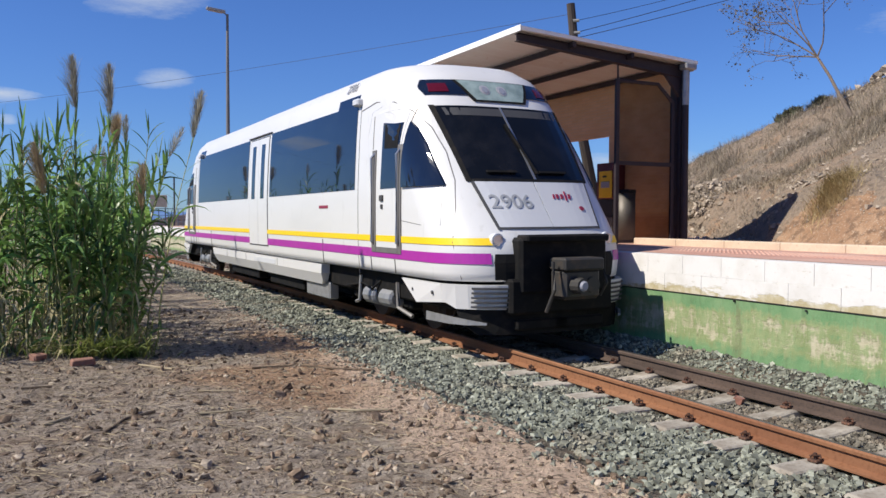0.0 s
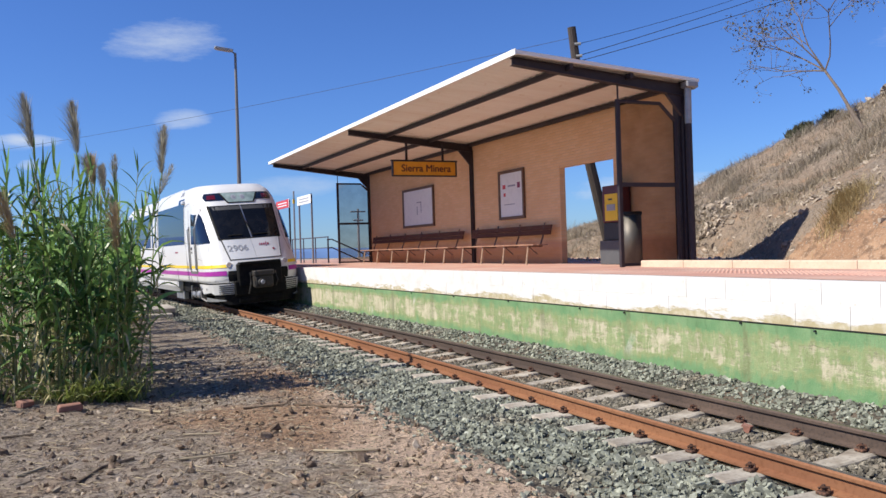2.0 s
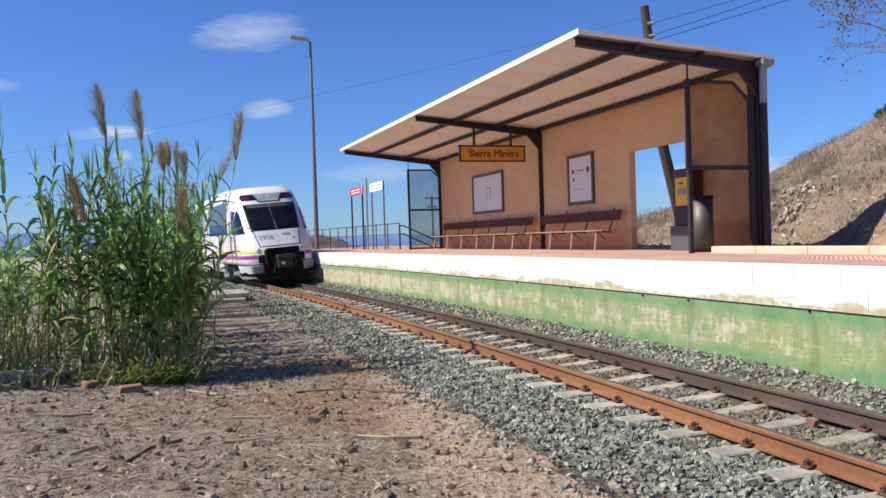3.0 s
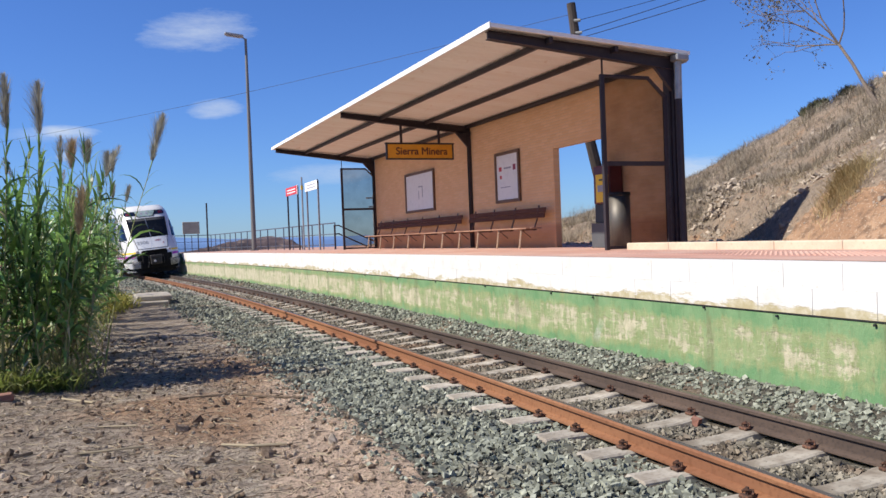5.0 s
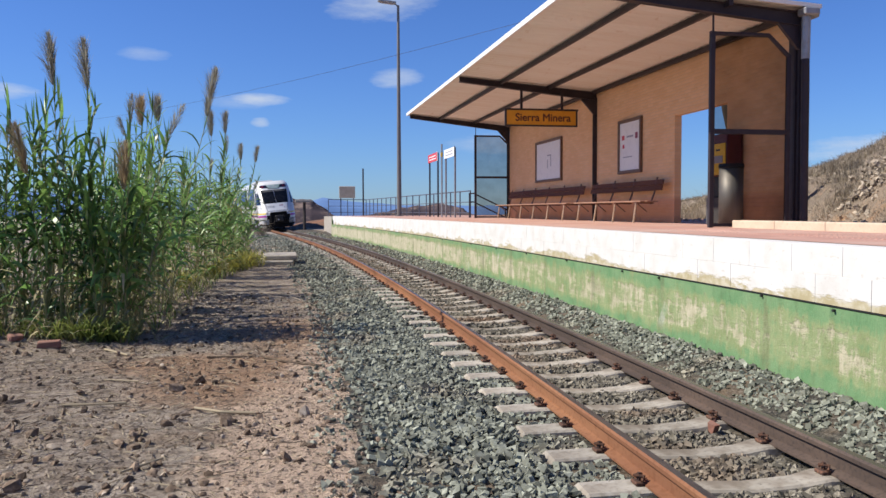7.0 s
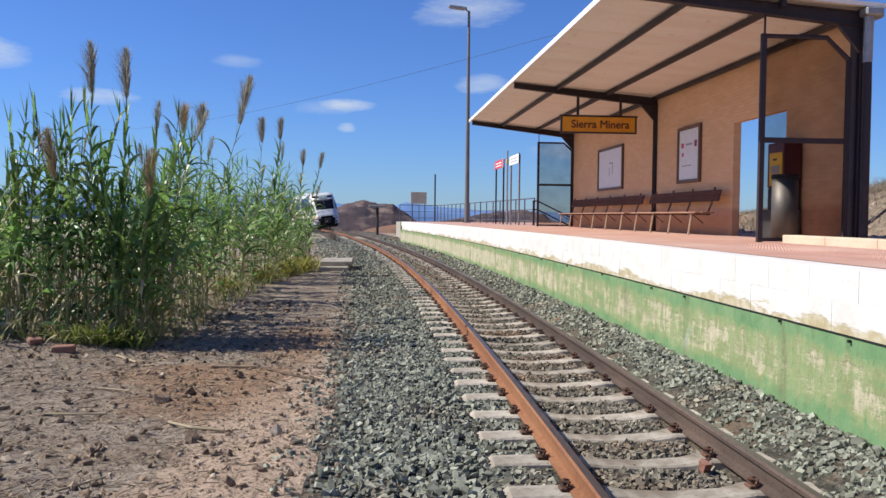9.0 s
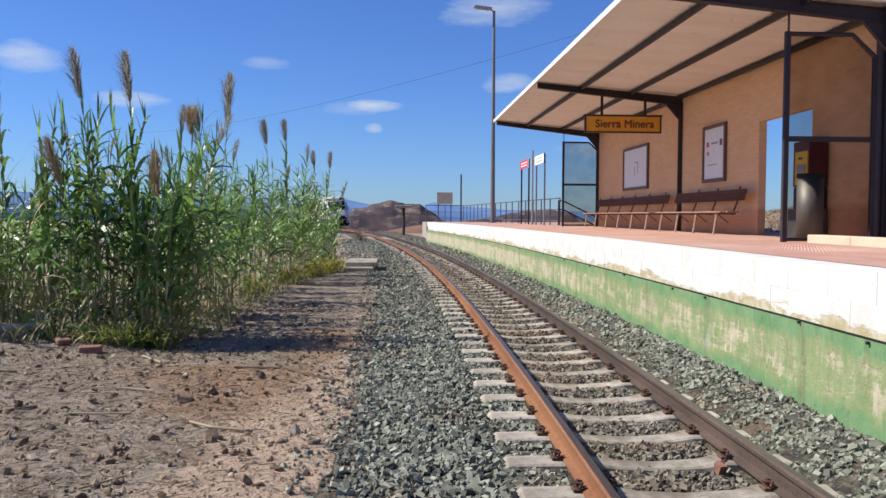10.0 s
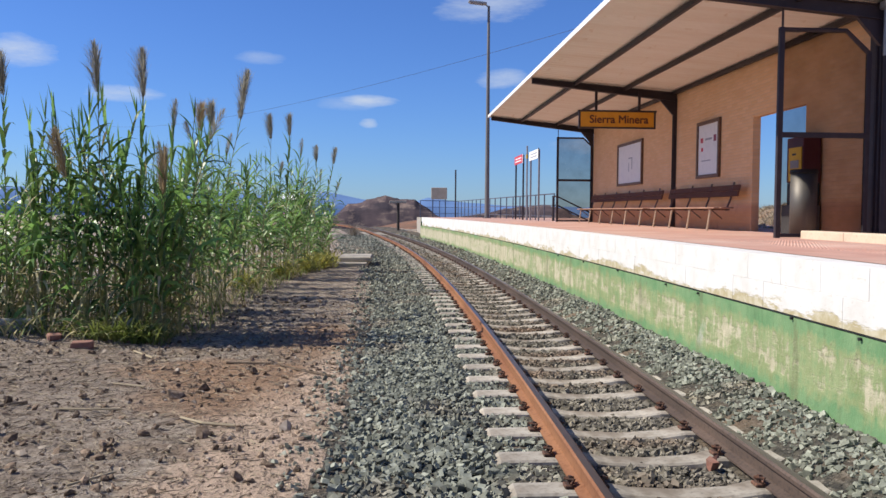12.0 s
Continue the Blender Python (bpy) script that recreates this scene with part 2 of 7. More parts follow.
M["reed_dry"] = material("dry_reed_leaf", (0.42, 0.36, 0.19), 0.8, spots=((3, 0.45, 0.7, (0.54, 0.48, 0.29), 3, ONE),), island=0.4, through_light=0.25)
M["plume"] = material("reed_plume", (0.36, 0.345, 0.285), 0.95, spots=((6, 0.4, 0.7, (0.27, 0.25, 0.20), 3, ONE),), island=0.4, through_light=0.5)
M["plume_tan"] = material("tan_reed_plume", (0.44, 0.36, 0.235), 0.95, spots=((6, 0.4, 0.7, (0.38, 0.26, 0.13), 3, ONE),), island=0.3, through_light=0.45)
M["bank_soil"] = material("orange_bank_soil", (0.27, 0.165, 0.10), 0.95, spots=((1.6, 0.45, 0.65, (0.35, 0.23, 0.145), 6, ONE), (6, 0.48, 0.62, (0.17, 0.108, 0.07), 6, ONE), (30, 0.56, 0.7, (0.42, 0.33, 0.24), 4, ONE)), bump=((4, 0.7, 0.12), (18, 0.8, 0.05)), spec=0.15, object_space=False)
M["hill"] = material("dry_hillside", (0.27, 0.205, 0.15), 0.95, spots=((0.5, 0.4, 0.62, (0.225, 0.185, 0.145), 5, ONE), (1.3, 0.54, 0.72, (0.34, 0.21, 0.125), 6, ONE), (8, 0.50, 0.68, (0.15, 0.12, 0.094), 5, ONE), (25, 0.56, 0.7, (0.33, 0.28, 0.215), 4, ONE)), bump=((3, 0.6, 0.15), (15, 0.8, 0.06), (60, 0.7, 0.02)), spec=0.15, object_space=False)
M["rock"] = material("pale_broken_rock", (0.36, 0.30, 0.235), 0.9, spots=((5, 0.45, 0.7, (0.25, 0.20, 0.155), 5, ONE), (20, 0.55, 0.75, (0.46, 0.41, 0.33), 4, ONE)), bump=((12, 0.6, 0.03),), island=0.3, spec=0.2)
M["dry_grass"] = material("dry_grass", (0.30, 0.25, 0.182), 0.9, spots=((0.8, 0.42, 0.66, (0.21, 0.178, 0.132), 3, ONE), (0.3, 0.5, 0.7, (0.36, 0.285, 0.18), 3, ONE)), island=0.45, spec=0.15)
M["gold_grass"] = material("golden_tussock", (0.40, 0.31, 0.16), 0.9, spots=((1.5, 0.45, 0.66, (0.29, 0.235, 0.12), 3, ONE),), island=0.35, spec=0.2)
M["grey_shrub"] = material("grey_shrub", (0.27, 0.23, 0.175), 0.95, island=0.4, spec=0.15)
M["green_bush"] = material("dark_green_bush", (0.11, 0.112, 0.066), 0.8, island=0.4, spec=0.2)
M["bark"] = material("grey_brown_bark", (0.12, 0.09, 0.07), 0.9, spots=((6, 0.45, 0.7, (0.2, 0.16, 0.125), 4, (6, 6, 1)),), bump=((30, 0.4, 0.01),))
M["tree_leaf"] = material("sparse_tree_leaf", (0.10, 0.085, 0.05), 0.8, island=0.4)
M["far_hill"] = material("distant_brown_hill", (0.105, 0.080, 0.082), 1.0, spots=((0.05, 0.42, 0.58, (0.05, 0.043, 0.05), 7, (1, 0.3, 1.6)), (0.16, 0.52, 0.64, (0.19, 0.145, 0.125), 7, (1, 0.3, 1.8))), spec=0.0, object_space=False)
M["far_blue"] = material("hazy_blue_mountain", (0.13, 0.22, 0.40), 1.0, spots=((0.004, 0.4, 0.65, (0.11, 0.185, 0.35), 4, ONE),), spec=0.0, object_space=False)
M["red_soil"] = material("red_bank_soil", (0.17, 0.10, 0.068), 0.95, spots=((0.25, 0.45, 0.65, (0.24, 0.115, 0.07), 5, ONE), (1.5, 0.5, 0.7, (0.11, 0.08, 0.06), 5, ONE)), bump=((2, 0.5, 0.1),), spec=0.1, object_space=False)
M["train_white"] = material("white_train_paint", (0.64, 0.635, 0.62), 0.28, spots=((0.8, 0.5, 0.8, (0.57, 0.57, 0.555), 4, (1, 0.3, 1)), (7, 0.6, 0.8, (0.52, 0.51, 0.48), 5, (1, 1, 0.3))), spec=0.5)
M["train_grey"] = material("pale_grey_front_panel", (0.56, 0.57, 0.585), 0.35, spots=((3, 0.5, 0.8, (0.55, 0.56, 0.58), 4, ONE),))
M["train_yellow"] = material("yellow_stripe", (0.83, 0.57, 0.015), 0.35, spots=((4, 0.55, 0.8, (0.74, 0.50, 0.02), 3, ONE),))
M["train_purple"] = material("magenta_stripe", (0.36, 0.028, 0.30), 0.35, spots=((4, 0.55, 0.8, (0.30, 0.03, 0.25), 3, ONE),))
M["train_glass"] = material("dark_train_glazing", (0.006, 0.010, 0.022), 0.025, spots=((3, 0.5, 0.8, (0.012, 0.018, 0.03), 3, ONE),), spec=0.8)
M["windscreen"] = material("dark_windscreen", (0.006, 0.007, 0.009), 0.08, spots=((2, 0.5, 0.8, (0.016, 0.016, 0.018), 4, ONE),), spec=0.28)
M["black"] = material("black_underframe", (0.009, 0.009, 0.009), 0.75, spots=((8, 0.5, 0.75, (0.022, 0.018, 0.015), 4, ONE),), bump=((20, 0.2, 0.004),), spec=0.15)
M["coupler_iron"] = material("greasy_coupler_iron", (0.045, 0.042, 0.038), 0.6, 0.3, spots=((9, 0.5, 0.72, (0.085, 0.062, 0.045), 4, ONE),), bump=((30, 0.3, 0.004),))
M["seam"] = material("dark_seal", (0.05, 0.05, 0.052), 0.7)
M["train_number"] = material("grey_number", (0.31, 0.32, 0.335), 0.5)
M["logo_red"] = material("wine_red_mark", (0.24, 0.02, 0.05), 0.5)
M["lens"] = material("lamp_lens", (0.5, 0.5, 0.52), 0.12, 0.5)
M["red_lens"] = material("red_lamp_lens", (0.09, 0.005, 0.012), 0.12)
M["display"] = material("pale_green_display", (0.30, 0.38, 0.36), 0.25, spots=((5, 0.4, 0.7, (0.16, 0.22, 0.21), 3, ONE),))
M["brush"] = material("brushed_handrail", (0.45, 0.45, 0.46), 0.35, 0.8)
M["pedestal"] = material("dull_grey_pedestal", (0.075, 0.078, 0.082), 0.6, spots=((6, 0.5, 0.75, (0.10, 0.10, 0.10), 4, ONE),))
M["blank_grey"] = material("grey_print", (0.30, 0.30, 0.33), 0.6)


def layered(name, builder, rough=0.85):
    mat = bpy.data.materials.new(name)
    mat.use_nodes = True
    nt = mat.node_tree
    bsdf = nt.nodes["Principled BSDF"]
    bsdf.inputs["Roughness"].default_value = rough
    bsdf.inputs["Specular IOR Level"].default_value = 0.25
    builder(nt, bsdf, nt.nodes.new, nt.links.new)
    return mat


def noise_node(N, L, vec, scale, detail=5, stretch=ONE, rough=0.6):
    mp = N("ShaderNodeMapping")
    mp.inputs["Scale"].default_value = stretch
    L(vec, mp.inputs[0])
    tex = N("ShaderNodeTexNoise")
    tex.inputs["Scale"].default_value = scale
    tex.inputs["Detail"].default_value = detail
    tex.inputs["Roughness"].default_value = rough
    L(mp.outputs[0], tex.inputs["Vector"])
    return tex.outputs[0]


def span(N, L, value, a, b, c=0.0, d=1.0):
    r = N("ShaderNodeMapRange")
    for i, v in enumerate((a, b, c, d)):
        r.inputs[i + 1].default_value = v
    L(value, r.inputs[0])
    return r.outputs[0]


def calc(N, L, op, a, b):
    n = N("ShaderNodeMath")
    n.operation = op
    for i, v in enumerate((a, b)):
        if isinstance(v, (int, float)):
            n.inputs[i].default_value = v
        else:
            L(v, n.inputs[i])
    return n.outputs[0]


def blend(N, L, fac, a, b):
    mix = N("ShaderNodeMix")
    mix.data_type = "RGBA"
    L(fac, mix.inputs["Factor"])
    for key, v in (("A", a), ("B", b)):
        if isinstance(v, tuple):
            mix.inputs[key].default_value = (*v, 1)
        else:
            L(v, mix.inputs[key])
    return mix.outputs["Result"]


def green_wall(nt, bsdf, N, L):
    """Green paint over older yellowish coats, worn through to cream render in a middle band, with runs below the pipes."""
    geo = N("ShaderNodeNewGeometry")
    pos = geo.outputs["Position"]
    sep = N("ShaderNodeSeparateXYZ")
    L(pos, sep.inputs[0])
    z = sep.outputs[2]
    big = noise_node(N, L, pos, 1.5, 6, (1, 1, 1.7), 0.7)
    streak = noise_node(N, L, pos, 4.5, 6, (1, 2.2, 0.45), 0.72)
    fine = noise_node(N, L, pos, 24, 6, (1, 1.3, 0.8), 0.7)
    flat = noise_node(N, L, pos, 3.2, 6, (1, 0.55, 3.0), 0.7)
    band = calc(N, L, "MULTIPLY", span(N, L, z, 0.04, 0.16), span(N, L, z, 0.55, 0.44))
    worn = calc(N, L, "ADD", calc(N, L, "MULTIPLY", big, 0.40), calc(N, L, "MULTIPLY", streak, 0.34))
    worn = calc(N, L, "ADD", worn, calc(N, L, "MULTIPLY", flat, 0.22))
    worn = calc(N, L, "ADD", worn, calc(N, L, "MULTIPLY", fine, 0.16))
    worn = calc(N, L, "ADD", worn, calc(N, L, "MULTIPLY", band, 0.14))
    worn = calc(N, L, "ADD", worn, span(N, L, sep.outputs[1], 10.0, 24.0, 0.0, 0.09))
    thin = span(N, L, worn, 0.585, 0.67)
    bare = span(N, L, worn, 0.695, 0.755)
    green = blend(N, L, span(N, L, noise_node(N, L, pos, 2.3, 5), 0.38, 0.66), (0.125, 0.245, 0.110), (0.19, 0.30, 0.145))
    green = blend(N, L, span(N, L, streak, 0.52, 0.66, 0.0, 0.6), green, (0.085, 0.165, 0.075))
    old = blend(N, L, span(N, L, noise_node(N, L, pos, 5, 5, (1, 1.5, 0.7)), 0.4, 0.62), (0.30, 0.335, 0.165), (0.235, 0.26, 0.115))
    cream = blend(N, L, span(N, L, noise_node(N, L, pos, 7, 6, (1, 1, 0.6)), 0.4, 0.62), (0.50, 0.455, 0.32), (0.37, 0.345, 0.225))
    col = blend(N, L, calc(N, L, "MULTIPLY", thin, 0.8), green, old)
    col = blend(N, L, bare, col, cream)
    pale = span(N, L, noise_node(N, L, pos, 1.9, 5, (1, 1, 0.8)), 0.64, 0.70, 0.0, 0.6)
    col = blend(N, L, calc(N, L, "MULTIPLY", pale, band), col, (0.52, 0.52, 0.46))
    # dark runs under the pipes
    wave = N("ShaderNodeMath")
    wave.operation = "PINGPONG"
    wave.inputs[1].default_value = 0.98
    L(calc(N, L, "ADD", calc(N, L, "SUBTRACT", sep.outputs[1], 1.76), calc(N, L, "MULTIPLY", streak, 0.10)), wave.inputs[0])
    runs = calc(N, L, "MULTIPLY", span(N, L, wave.outputs[0], 0.10, 0.04, 0.0, 0.55), span(N, L, streak, 0.40, 0.55))
    col = blend(N, L, runs, col, (0.13, 0.15, 0.075))
    grime = span(N, L, noise_node(N, L, pos, 1.1, 5, (1, 1.6, 0.5)), 0.54, 0.72, 0.0, 0.45)
    col = blend(N, L, grime, col, (0.20, 0.225, 0.115))
    spot = span(N, L, noise_node(N, L, pos, 12, 6, (1, 1, 0.7), 0.72), 0.60, 0.69, 0.0, 0.7)
    col = blend(N, L, spot, col, (0.16, 0.155, 0.09))
    L(col, bsdf.inputs["Base Color"])
    b = N("ShaderNodeBump")
    b.inputs["Strength"].default_value = 0.6
    b.inputs["Distance"].default_value = 0.012
    L(calc(N, L, "ADD", calc(N, L, "SUBTRACT", fine, calc(N, L, "MULTIPLY", bare, 0.8)), streak), b.inputs["Height"])
    L(b.outputs[0], bsdf.inputs["Normal"])


def coping_paint(nt, bsdf, N, L):
    """Whitewash, peeled to ochre along the lower edge."""
    geo = N("ShaderNodeNewGeometry")
    pos = geo.outputs["Position"]
    sep = N("ShaderNodeSeparateXYZ")
    L(pos, sep.inputs[0])
    z = sep.outputs[2]
    edge = span(N, L, z, 0.82, 0.60, 0.0, 0.36)
    n = calc(N, L, "ADD", noise_node(N, L, pos, 1.5, 7, (1, 0.75, 3.2), 0.72), edge)
    fac = span(N, L, n, 0.71, 0.77)
    info = N("ShaderNodeObjectInfo")
    white = blend(N, L, span(N, L, noise_node(N, L, pos, 3, 5), 0.45, 0.72), (0.67, 0.65, 0.615), (0.58, 0.555, 0.505))
    ochre = blend(N, L, span(N, L, noise_node(N, L, pos, 9, 5), 0.42, 0.62), (0.40, 0.34, 0.20), (0.52, 0.47, 0.34))
    col = blend(N, L, fac, white, ochre)
    speck = span(N, L, noise_node(N, L, pos, 20, 6, (1, 0.6, 1.2), 0.7), 0.60, 0.72, 0.0, 0.6)
    col = blend(N, L, speck, col, (0.40, 0.36, 0.28))
    hsv = N("ShaderNodeHueSaturation")
    L(span(N, L, info.outputs["Random"], 0.0, 1.0, 0.985, 1.01), hsv.inputs["Value"])
    L(col, hsv.inputs["Color"])
    L(hsv.outputs[0], bsdf.inputs["Base Color"])
    b = N("ShaderNodeBump")
    b.inputs["Strength"].default_value = 0.35
    b.inputs["Distance"].default_value = 0.006
    L(calc(N, L, "SUBTRACT", noise_node(N, L, pos, 30, 5), fac), b.inputs["Height"])
    L(b.outputs[0], bsdf.inputs["Normal"])


def paving_tiles(nt, bsdf, N, L):
    """Pinkish-red small paving tiles with paler dusty areas."""
    geo = N("ShaderNodeNewGeometry")
    pos = geo.outputs["Position"]
    brick = N("ShaderNodeTexBrick")
    brick.offset = 0.0
    brick.inputs["Scale"].default_value = 1.0
    brick.inputs["Mortar Size"].default_value = 0.006
    brick.inputs["Brick Width"].default_value = 0.3
    brick.inputs["Row Height"].default_value = 0.3
    brick.inputs["Color1"].default_value = (0.43, 0.235, 0.18, 1)
    brick.inputs["Color2"].default_value = (0.49, 0.28, 0.215, 1)
    brick.inputs["Mortar"].default_value = (0.36, 0.24, 0.19, 1)
    L(pos, brick.inputs["Vector"])
    dust = span(N, L, noise_node(N, L, pos, 0.8, 6), 0.42, 0.7, 0.0, 0.65)
    col = blend(N, L, dust, brick.outputs[0], (0.55, 0.40, 0.32))
    L(col, bsdf.inputs["Base Color"])
    b = N("ShaderNodeBump")
    b.inputs["Strength"].default_value = 0.4
    b.inputs["Distance"].default_value = 0.004
    b.invert = True
    L(calc(N, L, "ADD", brick.outputs[1], noise_node(N, L, pos, 60, 4)), b.inputs["Height"])
    L(b.outputs[0], bsdf.inputs["Normal"])


def brick_face(nt, bsdf, N, L):
    """Buff-orange facing brick in thin courses, redder and darker low down, with dark stains towards the foot and faint
    drips.
    """
    geo = N("ShaderNodeNewGeometry")
    pos = geo.outputs["Position"]
    sep = N("ShaderNodeSeparateXYZ")
    L(pos, sep.inputs[0])
    comb = N("ShaderNodeCombineXYZ")
    L(calc(N, L, "ADD", sep.outputs[0], sep.outputs[1]), comb.inputs[0])
    L(sep.outputs[2], comb.inputs[1])
    brick = N("ShaderNodeTexBrick")
    brick.inputs["Scale"].default_value = 1.0
    brick.inputs["Mortar Size"].default_value = 0.007
    brick.inputs["Mortar Smooth"].default_value = 0.3
    brick.inputs["Brick Width"].default_value = 0.25
    brick.inputs["Row Height"].default_value = 0.062
    brick.inputs["Color1"].default_value = (0.72, 0.435, 0.225, 1)
    brick.inputs["Color2"].default_value = (0.79, 0.50, 0.275, 1)
    brick.inputs["Mortar"].default_value = (0.68, 0.46, 0.28, 1)
    L(comb.outputs[0], brick.inputs["Vector"])
    patch = span(N, L, noise_node(N, L, pos, 1.1, 5), 0.44, 0.7, 0.0, 0.5)
    col = blend(N, L, patch, brick.outputs[0], (0.68, 0.39, 0.20))
    stain = span(N, L, noise_node(N, L, pos, 1.7, 5, (1, 1, 0.7)), 0.60, 0.70, 0.0, 0.6)
    low_tone = span(N, L, calc(N, L, "ADD", sep.outputs[2], calc(N, L, "MULTIPLY", noise_node(N, L, pos, 2.0, 4), 0.12)), 1.66, 1.56, 0.0, 0.55)
    col = blend(N, L, low_tone, col, (0.40, 0.17, 0.095))
    foot = span(N, L, sep.outputs[2], 1.9, 1.1)
    col = blend(N, L, calc(N, L, "MULTIPLY", stain, foot), col, (0.22, 0.07, 0.04))
    L(col, bsdf.inputs["Base Color"])
    b = N("ShaderNodeBump")
    b.inputs["Strength"].default_value = 0.6
    b.inputs["Distance"].default_value = 0.006
    b.invert = True
    L(brick.outputs[1], b.inputs["Height"])
    L(b.outputs[0], bsdf.inputs["Normal"])


def smoked_glass(nt, bsdf, N, L):
    bsdf.inputs["Base Color"].default_value = (0.62, 0.60, 0.57, 1)
    bsdf.inputs["Transmission Weight"].default_value = 1.0
    bsdf.inputs["Roughness"].default_value = 0.02
    bsdf.inputs["IOR"].default_value = 1.05
    bsdf.inputs["Specular IOR Level"].default_value = 0.5
    geo = N("ShaderNodeNewGeometry")
    smear = span(N, L, noise_node(N, L, geo.outputs["Position"], 2.5, 5), 0.4, 0.75, 0.0, 1.0)
    L(blend(N, L, smear, (0.60, 0.55, 0.50), (0.48, 0.44, 0.40)), bsdf.inputs["Base Color"])


def dirt_ground(nt, bsdf, N, L):
    """Trodden earth: grey-brown litter, rusty clay patches, and a pale sandy path beside the ballast."""
    geo = N("ShaderNodeNewGeometry")
    pos = geo.outputs["Position"]
    sep = N("ShaderNodeSeparateXYZ")
    L(pos, sep.inputs[0])
    x, y = sep.outputs[0], sep.outputs[1]
    ragged = noise_node(N, L, pos, 1.3, 6, ONE, 0.65)
    mid = noise_node(N, L, pos, 5.5, 7, (0.75, 1.3, 1), 0.72)
    fine = noise_node(N, L, pos, 26, 5, ONE, 0.65)
    grit = noise_node(N, L, pos, 85, 3)

    def patch(cx, cy, rx, ry, soft=0.55):
        u = calc(N, L, "DIVIDE", calc(N, L, "SUBTRACT", x, cx), rx)
        v = calc(N, L, "DIVIDE", calc(N, L, "SUBTRACT", y, cy), ry)
        d = calc(N, L, "ADD", calc(N, L, "MULTIPLY", u, u), calc(N, L, "MULTIPLY", v, v))
        d = calc(N, L, "ADD", d, calc(N, L, "MULTIPLY", calc(N, L, "SUBTRACT", ragged, 0.5), 3.2))
        d = calc(N, L, "ADD", d, calc(N, L, "MULTIPLY", calc(N, L, "SUBTRACT", fine, 0.5), 1.2))
        return span(N, L, d, 1.0 + soft, 1.0 - soft)
    col = blend(N, L, span(N, L, mid, 0.40, 0.60), (0.30, 0.235, 0.175), (0.56, 0.475, 0.375))
    ash = calc(N, L, "MULTIPLY", span(N, L, calc(N, L, "ADD", x, calc(N, L, "MULTIPLY", ragged, 2.4)), -1.6, -3.2), span(N, L, mid, 0.36, 0.62, 0.25, 0.75))
    col = blend(N, L, ash, col, (0.42, 0.345, 0.28))
    col = blend(N, L, span(N, L, ragged, 0.54, 0.66, 0.0, 0.6), col, (0.33, 0.225, 0.15))
    col = blend(N, L, span(N, L, noise_node(N, L, pos, 2.6, 6, (0.8, 1.25, 1), 0.7), 0.55, 0.66, 0.0, 0.65), col, (0.17, 0.125, 0.092))
    clay = calc(N, L, "MAXIMUM", patch(-3.2, 7.55, 1.0, 0.55), patch(-3.0, 6.6, 0.7, 0.7))
    clay = calc(N, L, "MAXIMUM", clay, patch(-2.5, 9.5, 0.5, 1.3))
    col = blend(N, L, calc(N, L, "MULTIPLY", clay, 0.8), col, (0.45, 0.27, 0.155))
    path = calc(N, L, "MAXIMUM", patch(-2.45, 4.6, 0.5, 2.0), patch(-2.2, 3.4, 0.6, 1.4))
    path = calc(N, L, "MAXIMUM", path, patch(-2.2, 7.0, 0.25, 1.6))
    col = blend(N, L, calc(N, L, "MULTIPLY", path, 0.85), col, (0.72, 0.53, 0.385))
    # dark flecks in the earth, deepened to paint in its small shadows
    col = blend(N, L, span(N, L, fine, 0.53, 0.63, 0.0, 0.85), col, (0.12, 0.088, 0.064))
    col = blend(N, L, span(N, L, fine, 0.42, 0.32, 0.0, 0.6), col, (0.42, 0.345, 0.25))
    col = blend(N, L, span(N, L, grit, 0.60, 0.70, 0.0, 0.8), col, (0.47, 0.39, 0.29))
    col = blend(N, L, span(N, L, grit, 0.38, 0.30, 0.0, 0.7), col, (0.10, 0.075, 0.055))
    L(col, bsdf.inputs["Base Color"])
    last = None
    for tex, strength, distance in ((mid, 1.0, 0.16), (fine, 1.0, 0.05), (grit, 0.9, 0.012)):
        b = N("ShaderNodeBump")
        b.inputs["Strength"].default_value = strength
        b.inputs["Distance"].default_value = distance
        L(tex, b.inputs["Height"])
        if last:
            L(last, b.inputs["Normal"])
        last = b.outputs[0]
    L(last, bsdf.inputs["Normal"])


M["green_wall"] = layered("flaking_green_paint", green_wall)
M["coping"] = layered("whitewashed_coping", coping_paint)
M["paving"] = layered("pink_paving", paving_tiles)
M["brick"] = layered("buff_brick", brick_face)
M["glass"] = layered("smoked_glass", smoked_glass, 0.02)
M["dirt"] = layered("trodden_earth", dirt_ground, 0.95)


# ---- building helpers ----
def mesh_from(name, verts, faces, mats, smooth=False, index=None):
    me = bpy.data.meshes.new(name)
    me.from_pydata([tuple(v) for v in verts], [], [tuple(f) for f in faces])
    for mt in mats if isinstance(mats, (list, tuple)) else [mats]:
        me.materials.append(mt)
    if index is not None:
        me.polygons.foreach_set("material_index", index)
    if smooth:
        me.polygons.foreach_set("use_smooth", [True] * len(me.polygons))
    me.update()
    return me


def part(name, bm, mat, parent=None, label="", smooth=False):
    me = bpy.data.meshes.new(name)
    bm.to_mesh(me)
    bm.free()
    me.materials.append(mat)
    if smooth:
        me.polygons.foreach_set("use_smooth", [True] * len(me.polygons))
    ob = new(name, me)
    if parent is not None:
        ob.parent = parent
    return tagged(ob, label) if label else ob


def child(name, me, parent, label="", m=None):
    ob = new(name, me)
    ob.parent = parent
    if m is not None:
        ob.matrix_basis = m
    return tagged(ob, label) if label else ob


